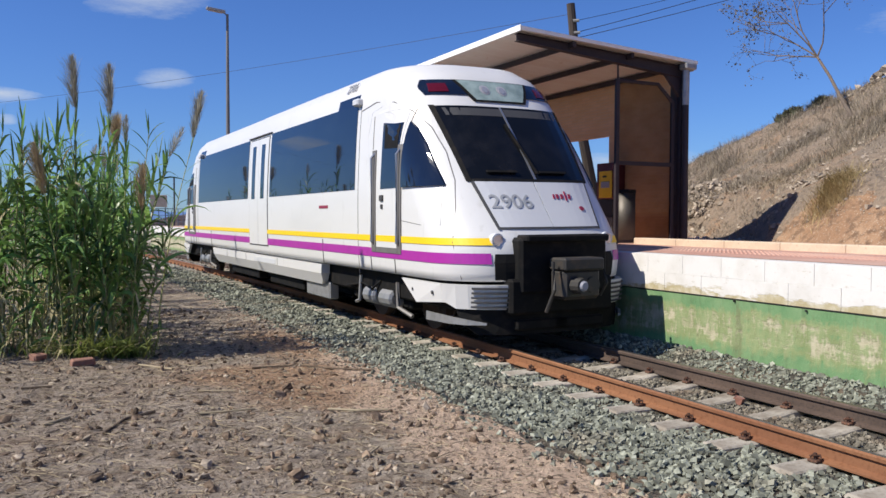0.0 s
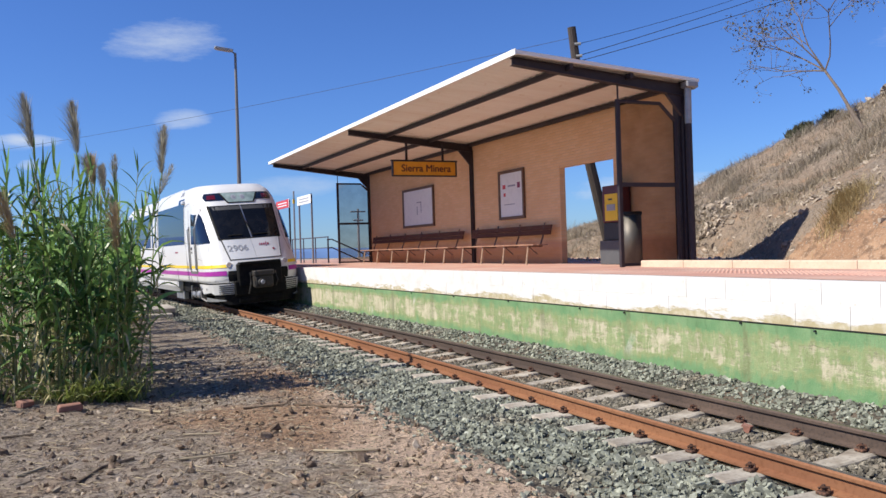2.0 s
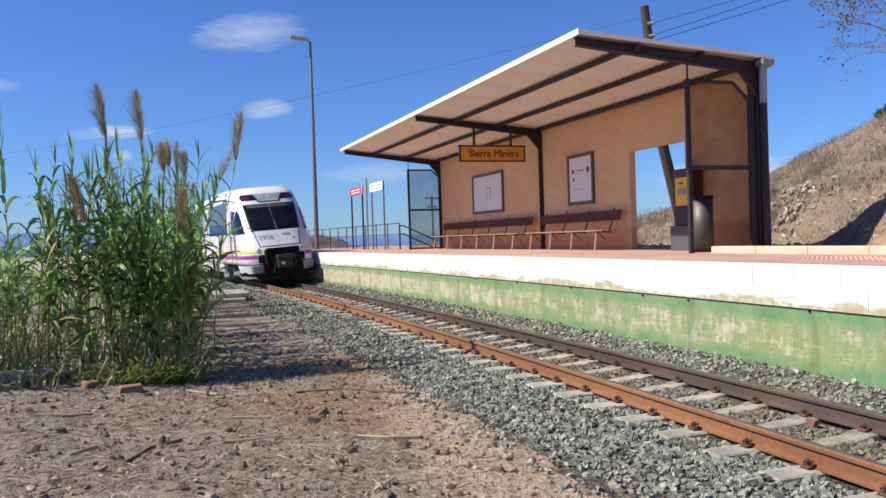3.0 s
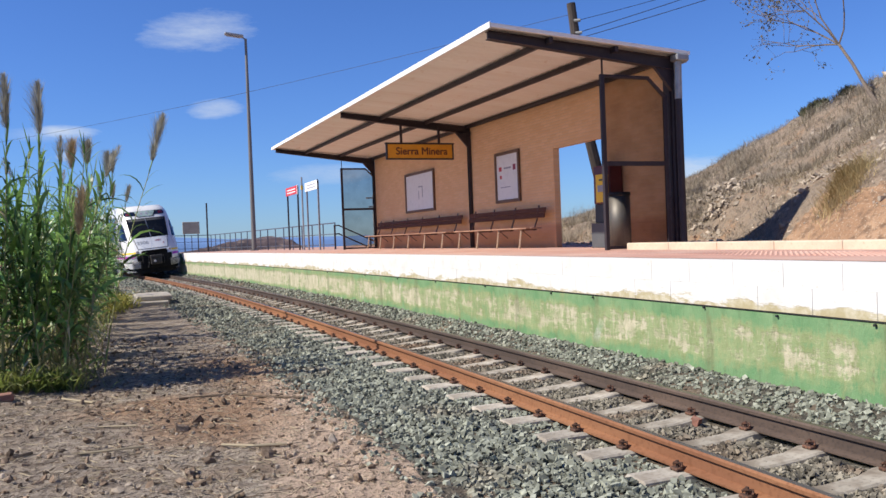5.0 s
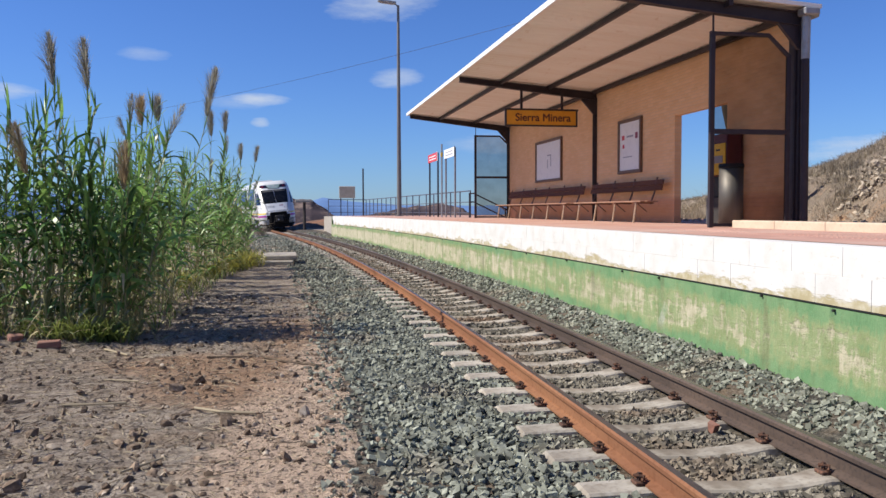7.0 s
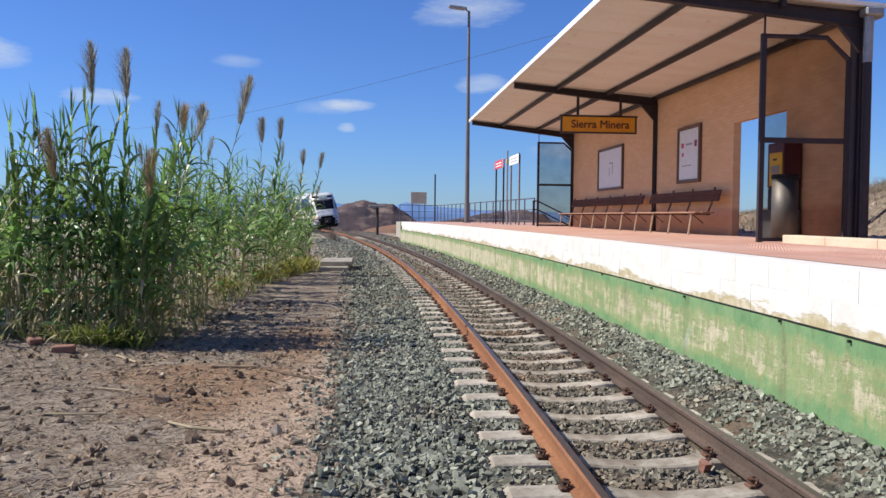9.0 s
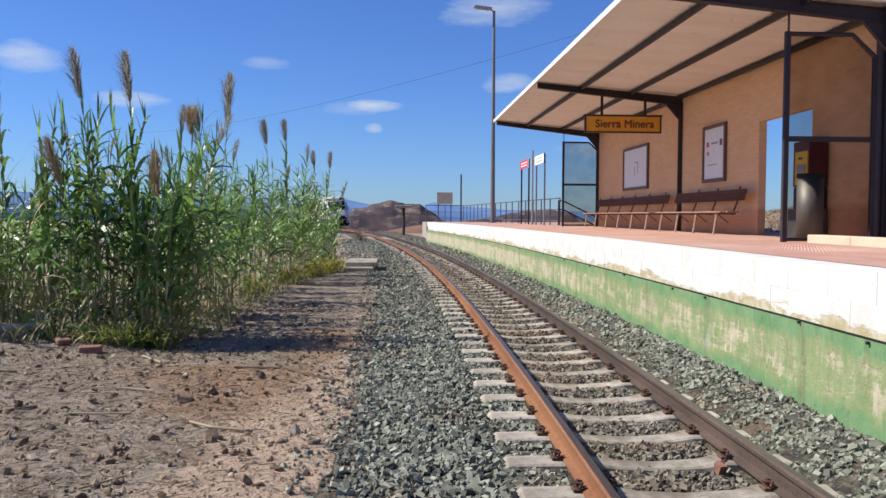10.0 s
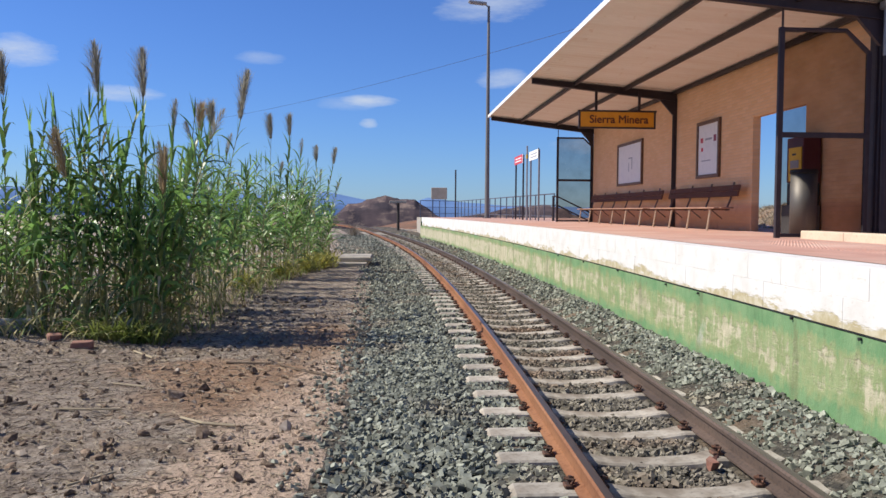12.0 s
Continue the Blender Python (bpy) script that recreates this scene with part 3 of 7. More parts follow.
def thing(name, label, category, group="", at=None, kind=""):
    ob = new(name)
    ob.empty_display_size = 0.2
    if at is not None:
        ob.matrix_basis = at
    return tagged(ob, label, category, group, kind)


def box(x0, x1, y0, y1, z0, z1, bevel=0.0, bm=None, seg=1):
    own = bmesh.new()
    v = [own.verts.new((x, y, z)) for z in (z0, z1) for y in (y0, y1) for x in (x0, x1)]
    for f in ((0, 2, 3, 1), (4, 5, 7, 6), (0, 1, 5, 4), (2, 6, 7, 3), (0, 4, 6, 2), (1, 3, 7, 5)):
        own.faces.new([v[i] for i in f])
    if bevel:
        bmesh.ops.bevel(own, geom=own.edges[:], offset=bevel, segments=seg, affect="EDGES", profile=0.5)
    if bm is None:
        return own
    me = bpy.data.meshes.new("tmp")
    own.to_mesh(me)
    own.free()
    bm.from_mesh(me)
    bpy.data.meshes.remove(me)
    return bm


def tube(points, radius, sides=8, bm=None, cap=True):
    """A tube through the points; radius is one number or one for each point."""
    bm = bm or bmesh.new()
    pts = [Vector(p) for p in points]
    rad = radius if isinstance(radius, (list, tuple)) else [radius] * len(pts)
    rings = []
    for i, p in enumerate(pts):
        d = (pts[min(i + 1, len(pts) - 1)] - pts[max(i - 1, 0)]).normalized()
        side = d.cross(Vector((0, 0, 1)))
        if side.length < 1e-3:
            side = Vector((1, 0, 0))
        side.normalize()
        up = side.cross(d)
        rings.append([bm.verts.new(p + (side * math.cos(a) + up * math.sin(a)) * rad[i]) for a in (2 * math.pi * k / sides for k in range(sides))])
    for a, b in zip(rings, rings[1:]):
        for k in range(sides):
            bm.faces.new((a[k], a[(k + 1) % sides], b[(k + 1) % sides], b[k]))
    if cap:
        bm.faces.new(rings[0][::-1])
        bm.faces.new(rings[-1])
    return bm


def lettering(name, text, size, mat, parent, m, label="", depth=0.004, align="CENTER", bold=0.0):
    cu = bpy.data.curves.new(name, "FONT")
    cu.body, cu.size, cu.extrude, cu.align_x, cu.align_y = text, size, depth, align, "CENTER"
    cu.offset = 0.0
    tmp = bpy.data.objects.new(name, cu)
    scene.collection.objects.link(tmp)
    me = bpy.data.meshes.new_from_object(tmp.evaluated_get(bpy.context.evaluated_depsgraph_get()))
    bpy.data.objects.remove(tmp)
    if bold:
        bm = bmesh.new()
        bm.from_mesh(me)
        for dx, dy, dz in ((bold, 0, 0.0007), (-bold, 0, -0.0007), (0, bold, 0.0014), (0, -bold, -0.0014)):
            tmp2 = me.copy()
            tmp2.transform(Matrix.Translation((dx, dy, dz)))
            bm.from_mesh(tmp2)
            bpy.data.meshes.remove(tmp2)
        bm.to_mesh(me)
        bm.free()
    me.materials.clear()
    me.materials.append(mat)
    return child(name, me, parent, label, m)


# ---- the line of the track ----
def track_x(y):
    x = 0.045 - (y - 12) ** 2 / 664
    if y > 40:
        x += 0.00116 * (y - 40) ** 2
    if y > 60:
        x -= 0.00179 * (y - 60) ** 2
    return x


LINE_Y = np.arange(-25, 170, 0.1)
LINE_X = np.array([track_x(y) for y in LINE_Y])
LINE_S = np.concatenate([[0], np.cumsum(np.hypot(np.diff(LINE_X), np.diff(LINE_Y)))])
LINE_S -= np.interp(0, LINE_Y, LINE_S)


def on_line(s, off=0.0):
    """Place and heading at s metres along the track, off metres to its right."""
    y = float(np.interp(s, LINE_S, LINE_Y))
    d = Vector((track_x(y + 0.05) - track_x(y - 0.05), 0.1)).normalized()
    return Vector((track_x(y) + d.y * off, y - d.x * off)), d


def ground_z(x, y):
    """Height of dirt and ballast."""
    u = x - track_x(y)
    z = -0.14 + 0.025 * noise.noise(Vector((x * 0.9, y * 0.9, 0))) + 0.012 * noise.noise(Vector((x * 3, y * 3, 5)))
    if -9 < x and -1 < y < 22:
        z += 0.022 * noise.noise(Vector((x * 6.5, y * 7.5, 2))) + 0.014 * noise.noise(Vector((x * 14, y * 16, 8)))
    if u > -2.2:
        k = min(1.0, max(0.0, (u + 2.2) / 0.5))
        z = z * (1 - k) + k * (-0.175 + 0.008 * noise.noise(Vector((x * 4, y * 4, 9))))
    if abs(u) < 0.47:
        z -= 0.03
    if u > 0.75:
        z += min(1.0, (u - 0.75) / 0.5) * 0.17
    if u < -4.0:
        z += min(0.10, (-4.0 - u) * 0.06) * min(1, max(0, (y - 6) / 3))
    if y > 70:
        z -= (y - 70) ** 1.3 * 0.02
    if x < -14:
        z -= (-14 - x) ** 1.2 * 0.02
    return z


def axis_steps(points):
    out = []
    for a, b, n in points:
        out += list(np.linspace(a, b, n, endpoint=False))
    return out + [points[-1][1]]


def build_ground():
    xs = axis_steps([(-3000, -300, 6), (-300, -40, 8), (-40, -8, 16), (-8, -1.9, 120), (-1.9, 1.4, 30), (1.4, 40, 10), (40, 300, 8), (300, 3000, 6)])
    ys = axis_steps([(-400, -30, 6), (-30, -1, 14), (-1, 14, 260), (14, 22, 60), (22, 45, 66), (45, 110, 40), (110, 400, 14), (400, 4500, 8)])
    verts = [(x, y, ground_z(x, y) if abs(x) < 200 and y < 320 else max(-24.0, ground_z(max(-200, min(200, x)), max(-30, min(320, y))))) for y in ys for x in xs]
    w = len(xs)
    faces, idx = [], []
    for j in range(len(ys) - 1):
        for i in range(w - 1):
            faces.append((j * w + i, j * w + i + 1, (j + 1) * w + i + 1, (j + 1) * w + i))
            cx, cy = (xs[i] + xs[i + 1]) / 2, (ys[j] + ys[j + 1]) / 2
            u = cx - track_x(cy) + 0.10 * noise.noise(Vector((cx * 1.3, cy * 1.3, 2)))
            idx.append(1 if -2.05 < u < 2.4 and -30 < cy < 150 else 0)
    me = mesh_from("ground", verts, faces, [M["dirt"], M["ballast_bed"]], True, idx)
    tagged(new("ground", me), "dry brown dirt beside grey-green track ballast", "ground", kind="structure")


build_ground()


# ---- railway ----
def sweep_profile(name, profile, off, s0, s1, step, mats, pick=None):
    """A rail-like profile [(u, z)] carried along the track."""
    n = int((s1 - s0) / step) + 1
    verts, faces, idx = [], [], []
    for k in range(n):
        p, d = on_line(s0 + k * step, 0)
        for u, z in profile:
            verts.append((p.x + d.y * (off + u), p.y - d.x * (off + u), z))
    m = len(profile)
    for k in range(n - 1):
        for i in range(m):
            j = (i + 1) % m
            faces.append((k * m + i, (k + 1) * m + i, (k + 1) * m + j, k * m + j))
            idx.append(pick(i) if pick else 0)
    faces.append(tuple(range(m))[::-1])
    faces.append(tuple((n - 1) * m + i for i in range(m)))
    idx += [0, 0]
    return mesh_from(name, verts, faces, mats, False, idx)


RAIL = [(-0.062, -0.145), (0.062, -0.145), (0.062, -0.132), (0.012, -0.116), (0.010, -0.045), (0.033, -0.034), (0.034, -0.012), (0.022, 0.0), (-0.022, 0.0), (-0.034, -0.012), (-0.033, -0.034), (-0.010, -0.045), (-0.012, -0.116), (-0.062, -0.132)]


def build_rails():
    for off, key, label in ((-0.533, "rail_rust", "rusty orange-brown steel rail, worn head"), (0.533, "rail_dark", "dark brown steel rail, worn head")):
        me = sweep_profile("rail", RAIL, off, -22, 130, 0.5, [M[key], M["rail_top"]], lambda i: 1 if i == 7 else 0)
        tagged(new("rail", me), label, "rail", "running rails", "structure")


def sleeper_thing():
    root = thing("railway_sleeper", "grey concrete sleeper with rusty rail fastenings, sunk in ballast", "sleeper", "track sleepers")
    bm = bmesh.new()
    prof = [(-0.96, -0.175), (-0.93, -0.150), (-0.72, -0.148), (-0.42, -0.146), (-0.28, -0.172), (0.0, -0.186), (0.28, -0.172), (0.42, -0.146), (0.72, -0.148), (0.93, -0.150), (0.96, -0.175)]
    rows = []
    for x, z in prof:
        h = 0.105 if abs(x) > 0.35 else 0.09
        rows.append([bm.verts.new(c) for c in ((x, -h - 0.03, -0.33), (x, -h, z - 0.012), (x, -h + 0.015, z), (x, h - 0.015, z), (x, h, z - 0.012), (x, h + 0.03, -0.33))])
    for a, b in zip(rows, rows[1:]):
        for i in range(5):
            bm.faces.new((a[i], b[i], b[i + 1], a[i + 1]))
    bm.faces.new(rows[0])
    bm.faces.new(rows[-1][::-1])
    part("body", bm, M["sleeper"], root)
    cm = bmesh.new()
    box(-0.045, 0.045, -0.055, 0.055, -0.148, -0.118, 0.008, cm)
    tube([(0.0, -0.06, -0.11), (0.03, -0.03, -0.085), (-0.035, 0.0, -0.08), (0.03, 0.03, -0.085), (0.0, 0.06, -0.11)], 0.013, 6, cm)
    tube([(0, 0, -0.12), (0, 0, -0.062)], 0.016, 6, cm)
    first = part("fastening", cm, M["clip"], root)
    first.matrix_basis = pose(-0.533 - 0.092, 0, -0.036) @ Matrix.Diagonal((0.72, 0.72, 0.75, 1))
    for x, r in ((-0.533 + 0.092, 180), (0.533 - 0.092, 0), (0.533 + 0.092, 180)):
        child("fastening", first.data, root, "", pose(x, 0, -0.036, 0, 0, r) @ Matrix.Diagonal((0.72, 0.72, 0.75, 1)))
    return root


def build_sleepers():
    base = sleeper_thing()
    rng = random.Random(3)
    for i in range(-14, 92):
        s = 4.20 + i * 0.602 + rng.uniform(-0.012, 0.012)
        p, d = on_line(s)
        m = pose(p.x + rng.uniform(-0.012, 0.012), p.y, rng.uniform(-0.004, 0.003), 0, 0, math.degrees(math.atan2(-d.x, d.y)) + rng.uniform(-0.7, 0.7))
        if i == -14:
            base.matrix_basis = m
        else:
            copy_thing(base, m)


build_rails()
build_sleepers()


# ---- platform ----
PLAT = 1.05
EDGE = 1.33


def edge_points(off, s0, s1, step):
    return [on_line(s0 + k * step, off)[0] for k in range(int(round((s1 - s0) / step)) + 1)]


def build_platform():
    s0, s1 = -16.0, 43.0
    root = thing("platform", "station platform with whitewashed coping over flaking green wall", "platform", kind="structure")
    # retaining wall, slightly uneven, with a return at the far end
    verts, faces = [], []
    pts = edge_points(EDGE + 0.008, s0, s1, 1.0)
    zs = [-0.4, 0.0, 0.3, 0.607]
    back = [(p[0] + 0.3, p[1]) for p in pts]
    for p, q in zip(pts, back):
        for z in zs:
            verts.append((p[0] + 0.004 * noise.noise(Vector((p[0] * 3, p[1] * 3, z * 3))), p[1], z))
        verts.append((q[0], q[1], 0.607))
        verts.append((q[0], q[1], -0.4))
    m = 6
    for k in range(len(pts) - 1):
        for i in range(m):
            j = (i + 1) % m
            faces.append((k * m + i, k * m + j, (k + 1) * m + j, (k + 1) * m + i))
    faces.append(tuple(range(m)))
    faces.append(tuple((len(pts) - 1) * m + i for i in range(m))[::-1])
    child("retaining_wall", mesh_from("retaining_wall", verts, faces, M["green_wall"]), root, "flaking green-painted retaining wall")
    # far end wall
    e = on_line(s1, EDGE)[0]
    part("end_wall", box(e.x + 0.03, 9.0, e.y - 0.02, e.y + 0.25, -0.4, 1.03), M["green_wall"], root, "end wall of the platform")
    # paved top, 4 mm under the coping's top
    inner = edge_points(EDGE + 0.26, s0, s1, 1.0)
    verts = [(p.x, p.y, PLAT) for p in inner] + [(9.0, p.y, PLAT) for p in inner]
    n = len(inner)
    faces = [(k, n + k, n + k + 1, k + 1) for k in range(n - 1)]
    child("paving", mesh_from("paving", verts, faces, M["paving"]), root, "pinkish-red tiled platform paving")
    # coping in two courses of blocks, each its own piece
    rng = random.Random(8)
    for z0, z1, shift in ((0.625, 0.834, 0.0), (0.8342, 1.046, 0.3)):
        base = box(0, 0.27, -0.2999, 0.2999, z0, z1, 0.0016)
        me = bpy.data.meshes.new("coping_block")
        base.to_mesh(me)
        base.free()
        me.materials.append(M["coping"])
        for k in range(int((s1 - s0) / 0.6) - 1):
            p, d = on_line(s0 + k * 0.6 + 0.3 + shift, EDGE)
            child("coping_block", me, root, "", pose(p.x + rng.uniform(-0.0018, 0.0018), p.y, 0, 0, 0, math.degrees(math.atan2(-d.x, d.y))))
    # weep holes under the coping
    wm = tube([(0, 0, 0), (-0.02, 0, 0)], 0.011, 8)
    first = None
    for s in (1.9, 2.86, 3.82, 4.78, 5.70, 7.63, 8.6, 10.55, 12.5, 14.4, 16.4, 19.3):
        p, d = on_line(float(s), EDGE + 0.006)
        if first is None:
            first = part("weep_pipe", wm, M["dark_plastic"], root)
            first.matrix_basis = pose(p.x, p.y, 0.597)
        else:
            child("weep_pipe", first.data, root, "", pose(p.x, p.y, 0.597 + rng.uniform(-0.008, 0.008)))
    # thin black tube added to draw the shade line under the coping's overhang
    bm = tube([(p.x, p.y, 0.617) for p in edge_points(EDGE + 0.004, s0, s1, 1.0)], 0.003, 6)
    part("coping_shade_line", bm, M["wire"], root, "thin black line drawn for the shade under the coping")
    # tactile studs near the seating side
    sv, sf = [], []
    for i in range(12):
        for j in range(150):
            x, y = 2.35 + i * 0.07, -1.0 + j * 0.07
            b0 = len(sv)
            sv += [(x - 0.016, y - 0.016, PLAT), (x + 0.016, y - 0.016, PLAT), (x + 0.016, y + 0.016, PLAT), (x - 0.016, y + 0.016, PLAT), (x, y, PLAT + 0.012)]
            sf += [(b0, b0 + 1, b0 + 4), (b0 + 1, b0 + 2, b0 + 4), (b0 + 2, b0 + 3, b0 + 4), (b0 + 3, b0, b0 + 4)]
    st = child("tactile_studs", mesh_from("tactile_studs", sv, sf, M["paving"]), root, "raised studs of the warning strip")
    tagged(st, kind="stuff")


def build_kerb():
    root = thing("kerb", "cream-painted concrete kerb along the back of the platform", "kerb", kind="structure")
    me = bpy.data.meshes.new("kerb_stone")
    b = box(0, 0.22, -0.4985, 0.4985, PLAT - 0.05, PLAT + 0.105, 0.014, None, 2)
    b.to_mesh(me)
    b.free()
    me.materials.append(M["kerb"])
    for k in range(24):
        y = 9.72 - k
        child("kerb_stone", me, root, "", pose(3.70 + 0.012 * (9.72 - y), y, 0, 0, 0, 0.6))


build_platform()
build_kerb()


# ---- shelter ----
def beam_i(y, name="beam"):
    """A tapering steel portal beam across the shelter at y."""
    bm = bmesh.new()
    up = (y - 10.4) * 0.0052
    for (x0, za, zb), (x1, zc, zd) in (((1.50, 4.255 + up, 4.375 + up), (4.88, 3.93, 4.13)),):
        for w, lo, hi in ((0.012, 0.0, 1.0), (0.065, -0.0, 0.07), (0.065, 0.93, 1.0)):
            v = []
            for x, a, b in ((x0, za, zb), (x1, zc, zd)):
                l, h = a + (b - a) * lo, a + (b - a) * hi
                v += [bm.verts.new((x, y - w, l)), bm.verts.new((x, y + w, l)), bm.verts.new((x, y + w, h)), bm.verts.new((x, y - w, h))]
            for f in ((0, 1, 2, 3), (7, 6, 5, 4), (0, 4, 5, 1), (1, 5, 6, 2), (2, 6, 7, 3), (3, 7, 4, 0)):
                bm.faces.new([v[i] for i in f])
    return bm


# the shelter's back line runs a little askew to the track
ASKEW = pose(4.87, 10.4, 0, 0, 0, -0.39) @ Matrix.Translation((-4.87, -10.4, 0))


def build_shelter():
    root = thing("platform_shelter", "open-fronted brick platform shelter with dark steel frame and sloping roof", "shelter")
    X = 4.87
    wall = bmesh.new()
    box(X, X + 0.12, 14.36, 26.45, PLAT, 4.12, 0, wall)
    box(X, X + 0.12, 12.45, 14.36, 3.11, 4.12, 0, wall)
    box(X, X + 0.12, 10.62, 12.45, PLAT, 4.12, 0, wall)
    part("back_wall", wall, M["brick"], root, "buff-orange brick wall with a doorway opening")
    # doorway reveals, a little proud
    part("door_jamb", box(X - 0.012, X + 0.132, 14.352, 14.44, PLAT, 3.15, 0.004), M["brick"], root, "brick edge of the doorway")
    # roof sheet with ribs running down the slope, two skins
    def roof_z(x, y):
        return 4.40 - (x - 1.42) * 0.066 + (y - 10.4) * 0.0052 * (5.04 - x) / 3.6
    verts, faces = [], []
    ys = np.arange(10.22, 26.95, 0.055)
    for k, y in enumerate(ys):
        r = 0.026 * (1 if (k // 2) % 2 else 0)
        for x in (1.47, 3.3, 5.04):
            verts.append((x, float(y), roof_z(x, y) + r))
    for k in range(len(ys) - 1):
        for i in range(2):
            a = k * 3 + i
            faces.append((a, a + 1, a + 4, a + 3))
    child("roof_sheet", mesh_from("roof_sheet", verts, faces, M["roof_under"]), root, "ribbed cream roof sheeting")
    verts = [(x, y, z + 0.03) for x, y, z in verts]
    child("roof_top", mesh_from("roof_top", verts, [f[::-1] for f in faces], M["fascia"]), root, "pale upper roof sheeting")
    edge = box(1.445, 1.465, 10.2, 26.95, 4.375, 4.47, 0.004)
    for v in edge.verts:
        v.co.z += (v.co.y - 10.4) * 0.0052
    part("fascia", edge, M["fascia"], root, "thin white roof edge")
    for y in (10.2, 26.935):
        end = bmesh.new()
        up = (y - 10.4) * 0.0052
        v = [end.verts.new(c) for c in ((1.47, y, 4.392 + up), (5.04, y, 4.158), (5.04, y, 4.213), (1.47, y, 4.452 + up), (1.47, y + 0.015, 4.392 + up), (5.04, y + 0.015, 4.158), (5.04, y + 0.015, 4.213), (1.47, y + 0.015, 4.452 + up))]
        for f in ((0, 1, 2, 3), (7, 6, 5, 4), (0, 4, 5, 1), (1, 5, 6, 2), (2, 6, 7, 3), (3, 7, 4, 0)):
            end.faces.new([v[i] for i in f])
        part("verge_trim", end, M["roof_under"], root, "weathered cream verge flashing")
    for y in (10.4, 18.5, 26.5):
        part("beam", beam_i(y), M["steel"], root)
    for x in (2.50, 3.67, 4.80):
        bar = box(x - 0.032, x + 0.032, 10.25, 26.9, -0.100, -0.008, 0.006)
        for v in bar.verts:
            v.co.z += roof_z(x, v.co.y)
        part("purlin", bar, M["steel"], root)
    for y in (10.4, 18.5, 26.5):
        bm = bmesh.new()
        box(4.795, 4.867, y - 0.055, y - 0.043, PLAT, 4.0, 0, bm)
        box(4.795, 4.867, y + 0.043, y + 0.055, PLAT, 4.0, 0, bm)
        box(4.824, 4.838, y - 0.043, y + 0.043, PLAT, 4.0, 0, bm)
        box(4.75, 4.868, y - 0.09, y + 0.09, PLAT, PLAT + 0.015, 0, bm)
        part("column", bm, M["steel"], root)
        kn = bmesh.new()
        v = [kn.verts.new(c) for c in ((4.80, y - 0.03, 3.60), (4.80, y + 0.03, 3.60), (4.46, y - 0.03, 3.98), (4.46, y + 0.03, 3.98), (4.80, y - 0.03, 3.98), (4.80, y + 0.03, 3.98))]
        for f in ((0, 2, 4), (1, 5, 3), (0, 1, 3, 2), (2, 3, 5, 4), (0, 4, 5, 1)):
            kn.faces.new([v[i] for i in f])
        part("haunch", kn, M["steel"], root)
    part("gutter", box(5.0, 5.12, 10.35, 27.0, 4.07, 4.155, 0.02), M["galv"], root, "grey metal rain gutter")
    # corner casing and downpipe
    part("corner_post", box(4.80, 4.93, 10.47, 10.62, PLAT, 4.05, 0.01), M["steel"], root, "dark steel corner post")
    part("downpipe", tube([(4.835, 10.27, 4.1), (4.84, 10.27, 3.4), (4.85, 10.28, 3.1), (4.86, 10.28, PLAT)], 0.058, 10), M["steel"], root)
    part("downpipe_top", tube([(4.835, 10.26, 4.12), (4.84, 10.27, 3.45)], [0.064, 0.060], 10), M["galv"], root, "bare metal upper downpipe")
    part("rain_head", box(4.74, 4.99, 10.15, 10.34, 4.05, 4.16, 0.02), M["galv"], root, "dented metal rain head")
    # end screens
    for y, x0, x1, flip in ((10.4, 3.47, 4.66, 0), (26.5, 3.70, 4.86, 1)):
        fr = bmesh.new()
        box(x0 - 0.035, x0 + 0.035, y - 0.03, y + 0.03, PLAT, 3.82, 0.005, fr)
        tube([(x0, y, 3.79), (x1 - 0.32, y, 3.79), (x1, y, 3.50)], 0.032, 6, fr)
        box(x0 + 0.03, x1, y - 0.025, y + 0.025, 2.38, 2.45, 0.004, fr)
        box(x1 - 0.03, x1 + 0.03, y - 0.025, y + 0.025, PLAT, 3.52, 0.004, fr)
        box(x0, x0 + 0.02, y - 0.012, y + 0.012, 3.8, 4.2, 0, fr)
        box(x0 + 0.03, x1, y - 0.02, y + 0.02, PLAT + 0.012, PLAT + 0.06, 0.004, fr)
        part("screen_frame", fr, M["steel"], root)
        for z0, z1, cut in ((PLAT + 0.06, 2.38, 0), (2.45, 3.765, 1)):
            g = bmesh.new()
            out = [(x0 + 0.035, z0), (x1 - 0.03, z0), (x1 - 0.03, z1 - (0.28 if cut else 0)), (x1 - 0.34 if cut else x1 - 0.03, z1), (x0 + 0.035, z1)]
            if not cut:
                out = out[:3] + out[4:]
            a = [g.verts.new((x, y - 0.004, z)) for x, z in out]
            b = [g.verts.new((x, y + 0.004, z)) for x, z in out]
            g.faces.new(a)
            g.faces.new(b[::-1])
            for i in range(len(a)):
                j = (i + 1) % len(a)
                g.faces.new((a[j], a[i], b[i], b[j]))
            pane = part("pane", g, M["glass"], root, "tinted glazed screen pane")
            pane.visible_shadow = False
    root.matrix_basis = ASKEW
    return root


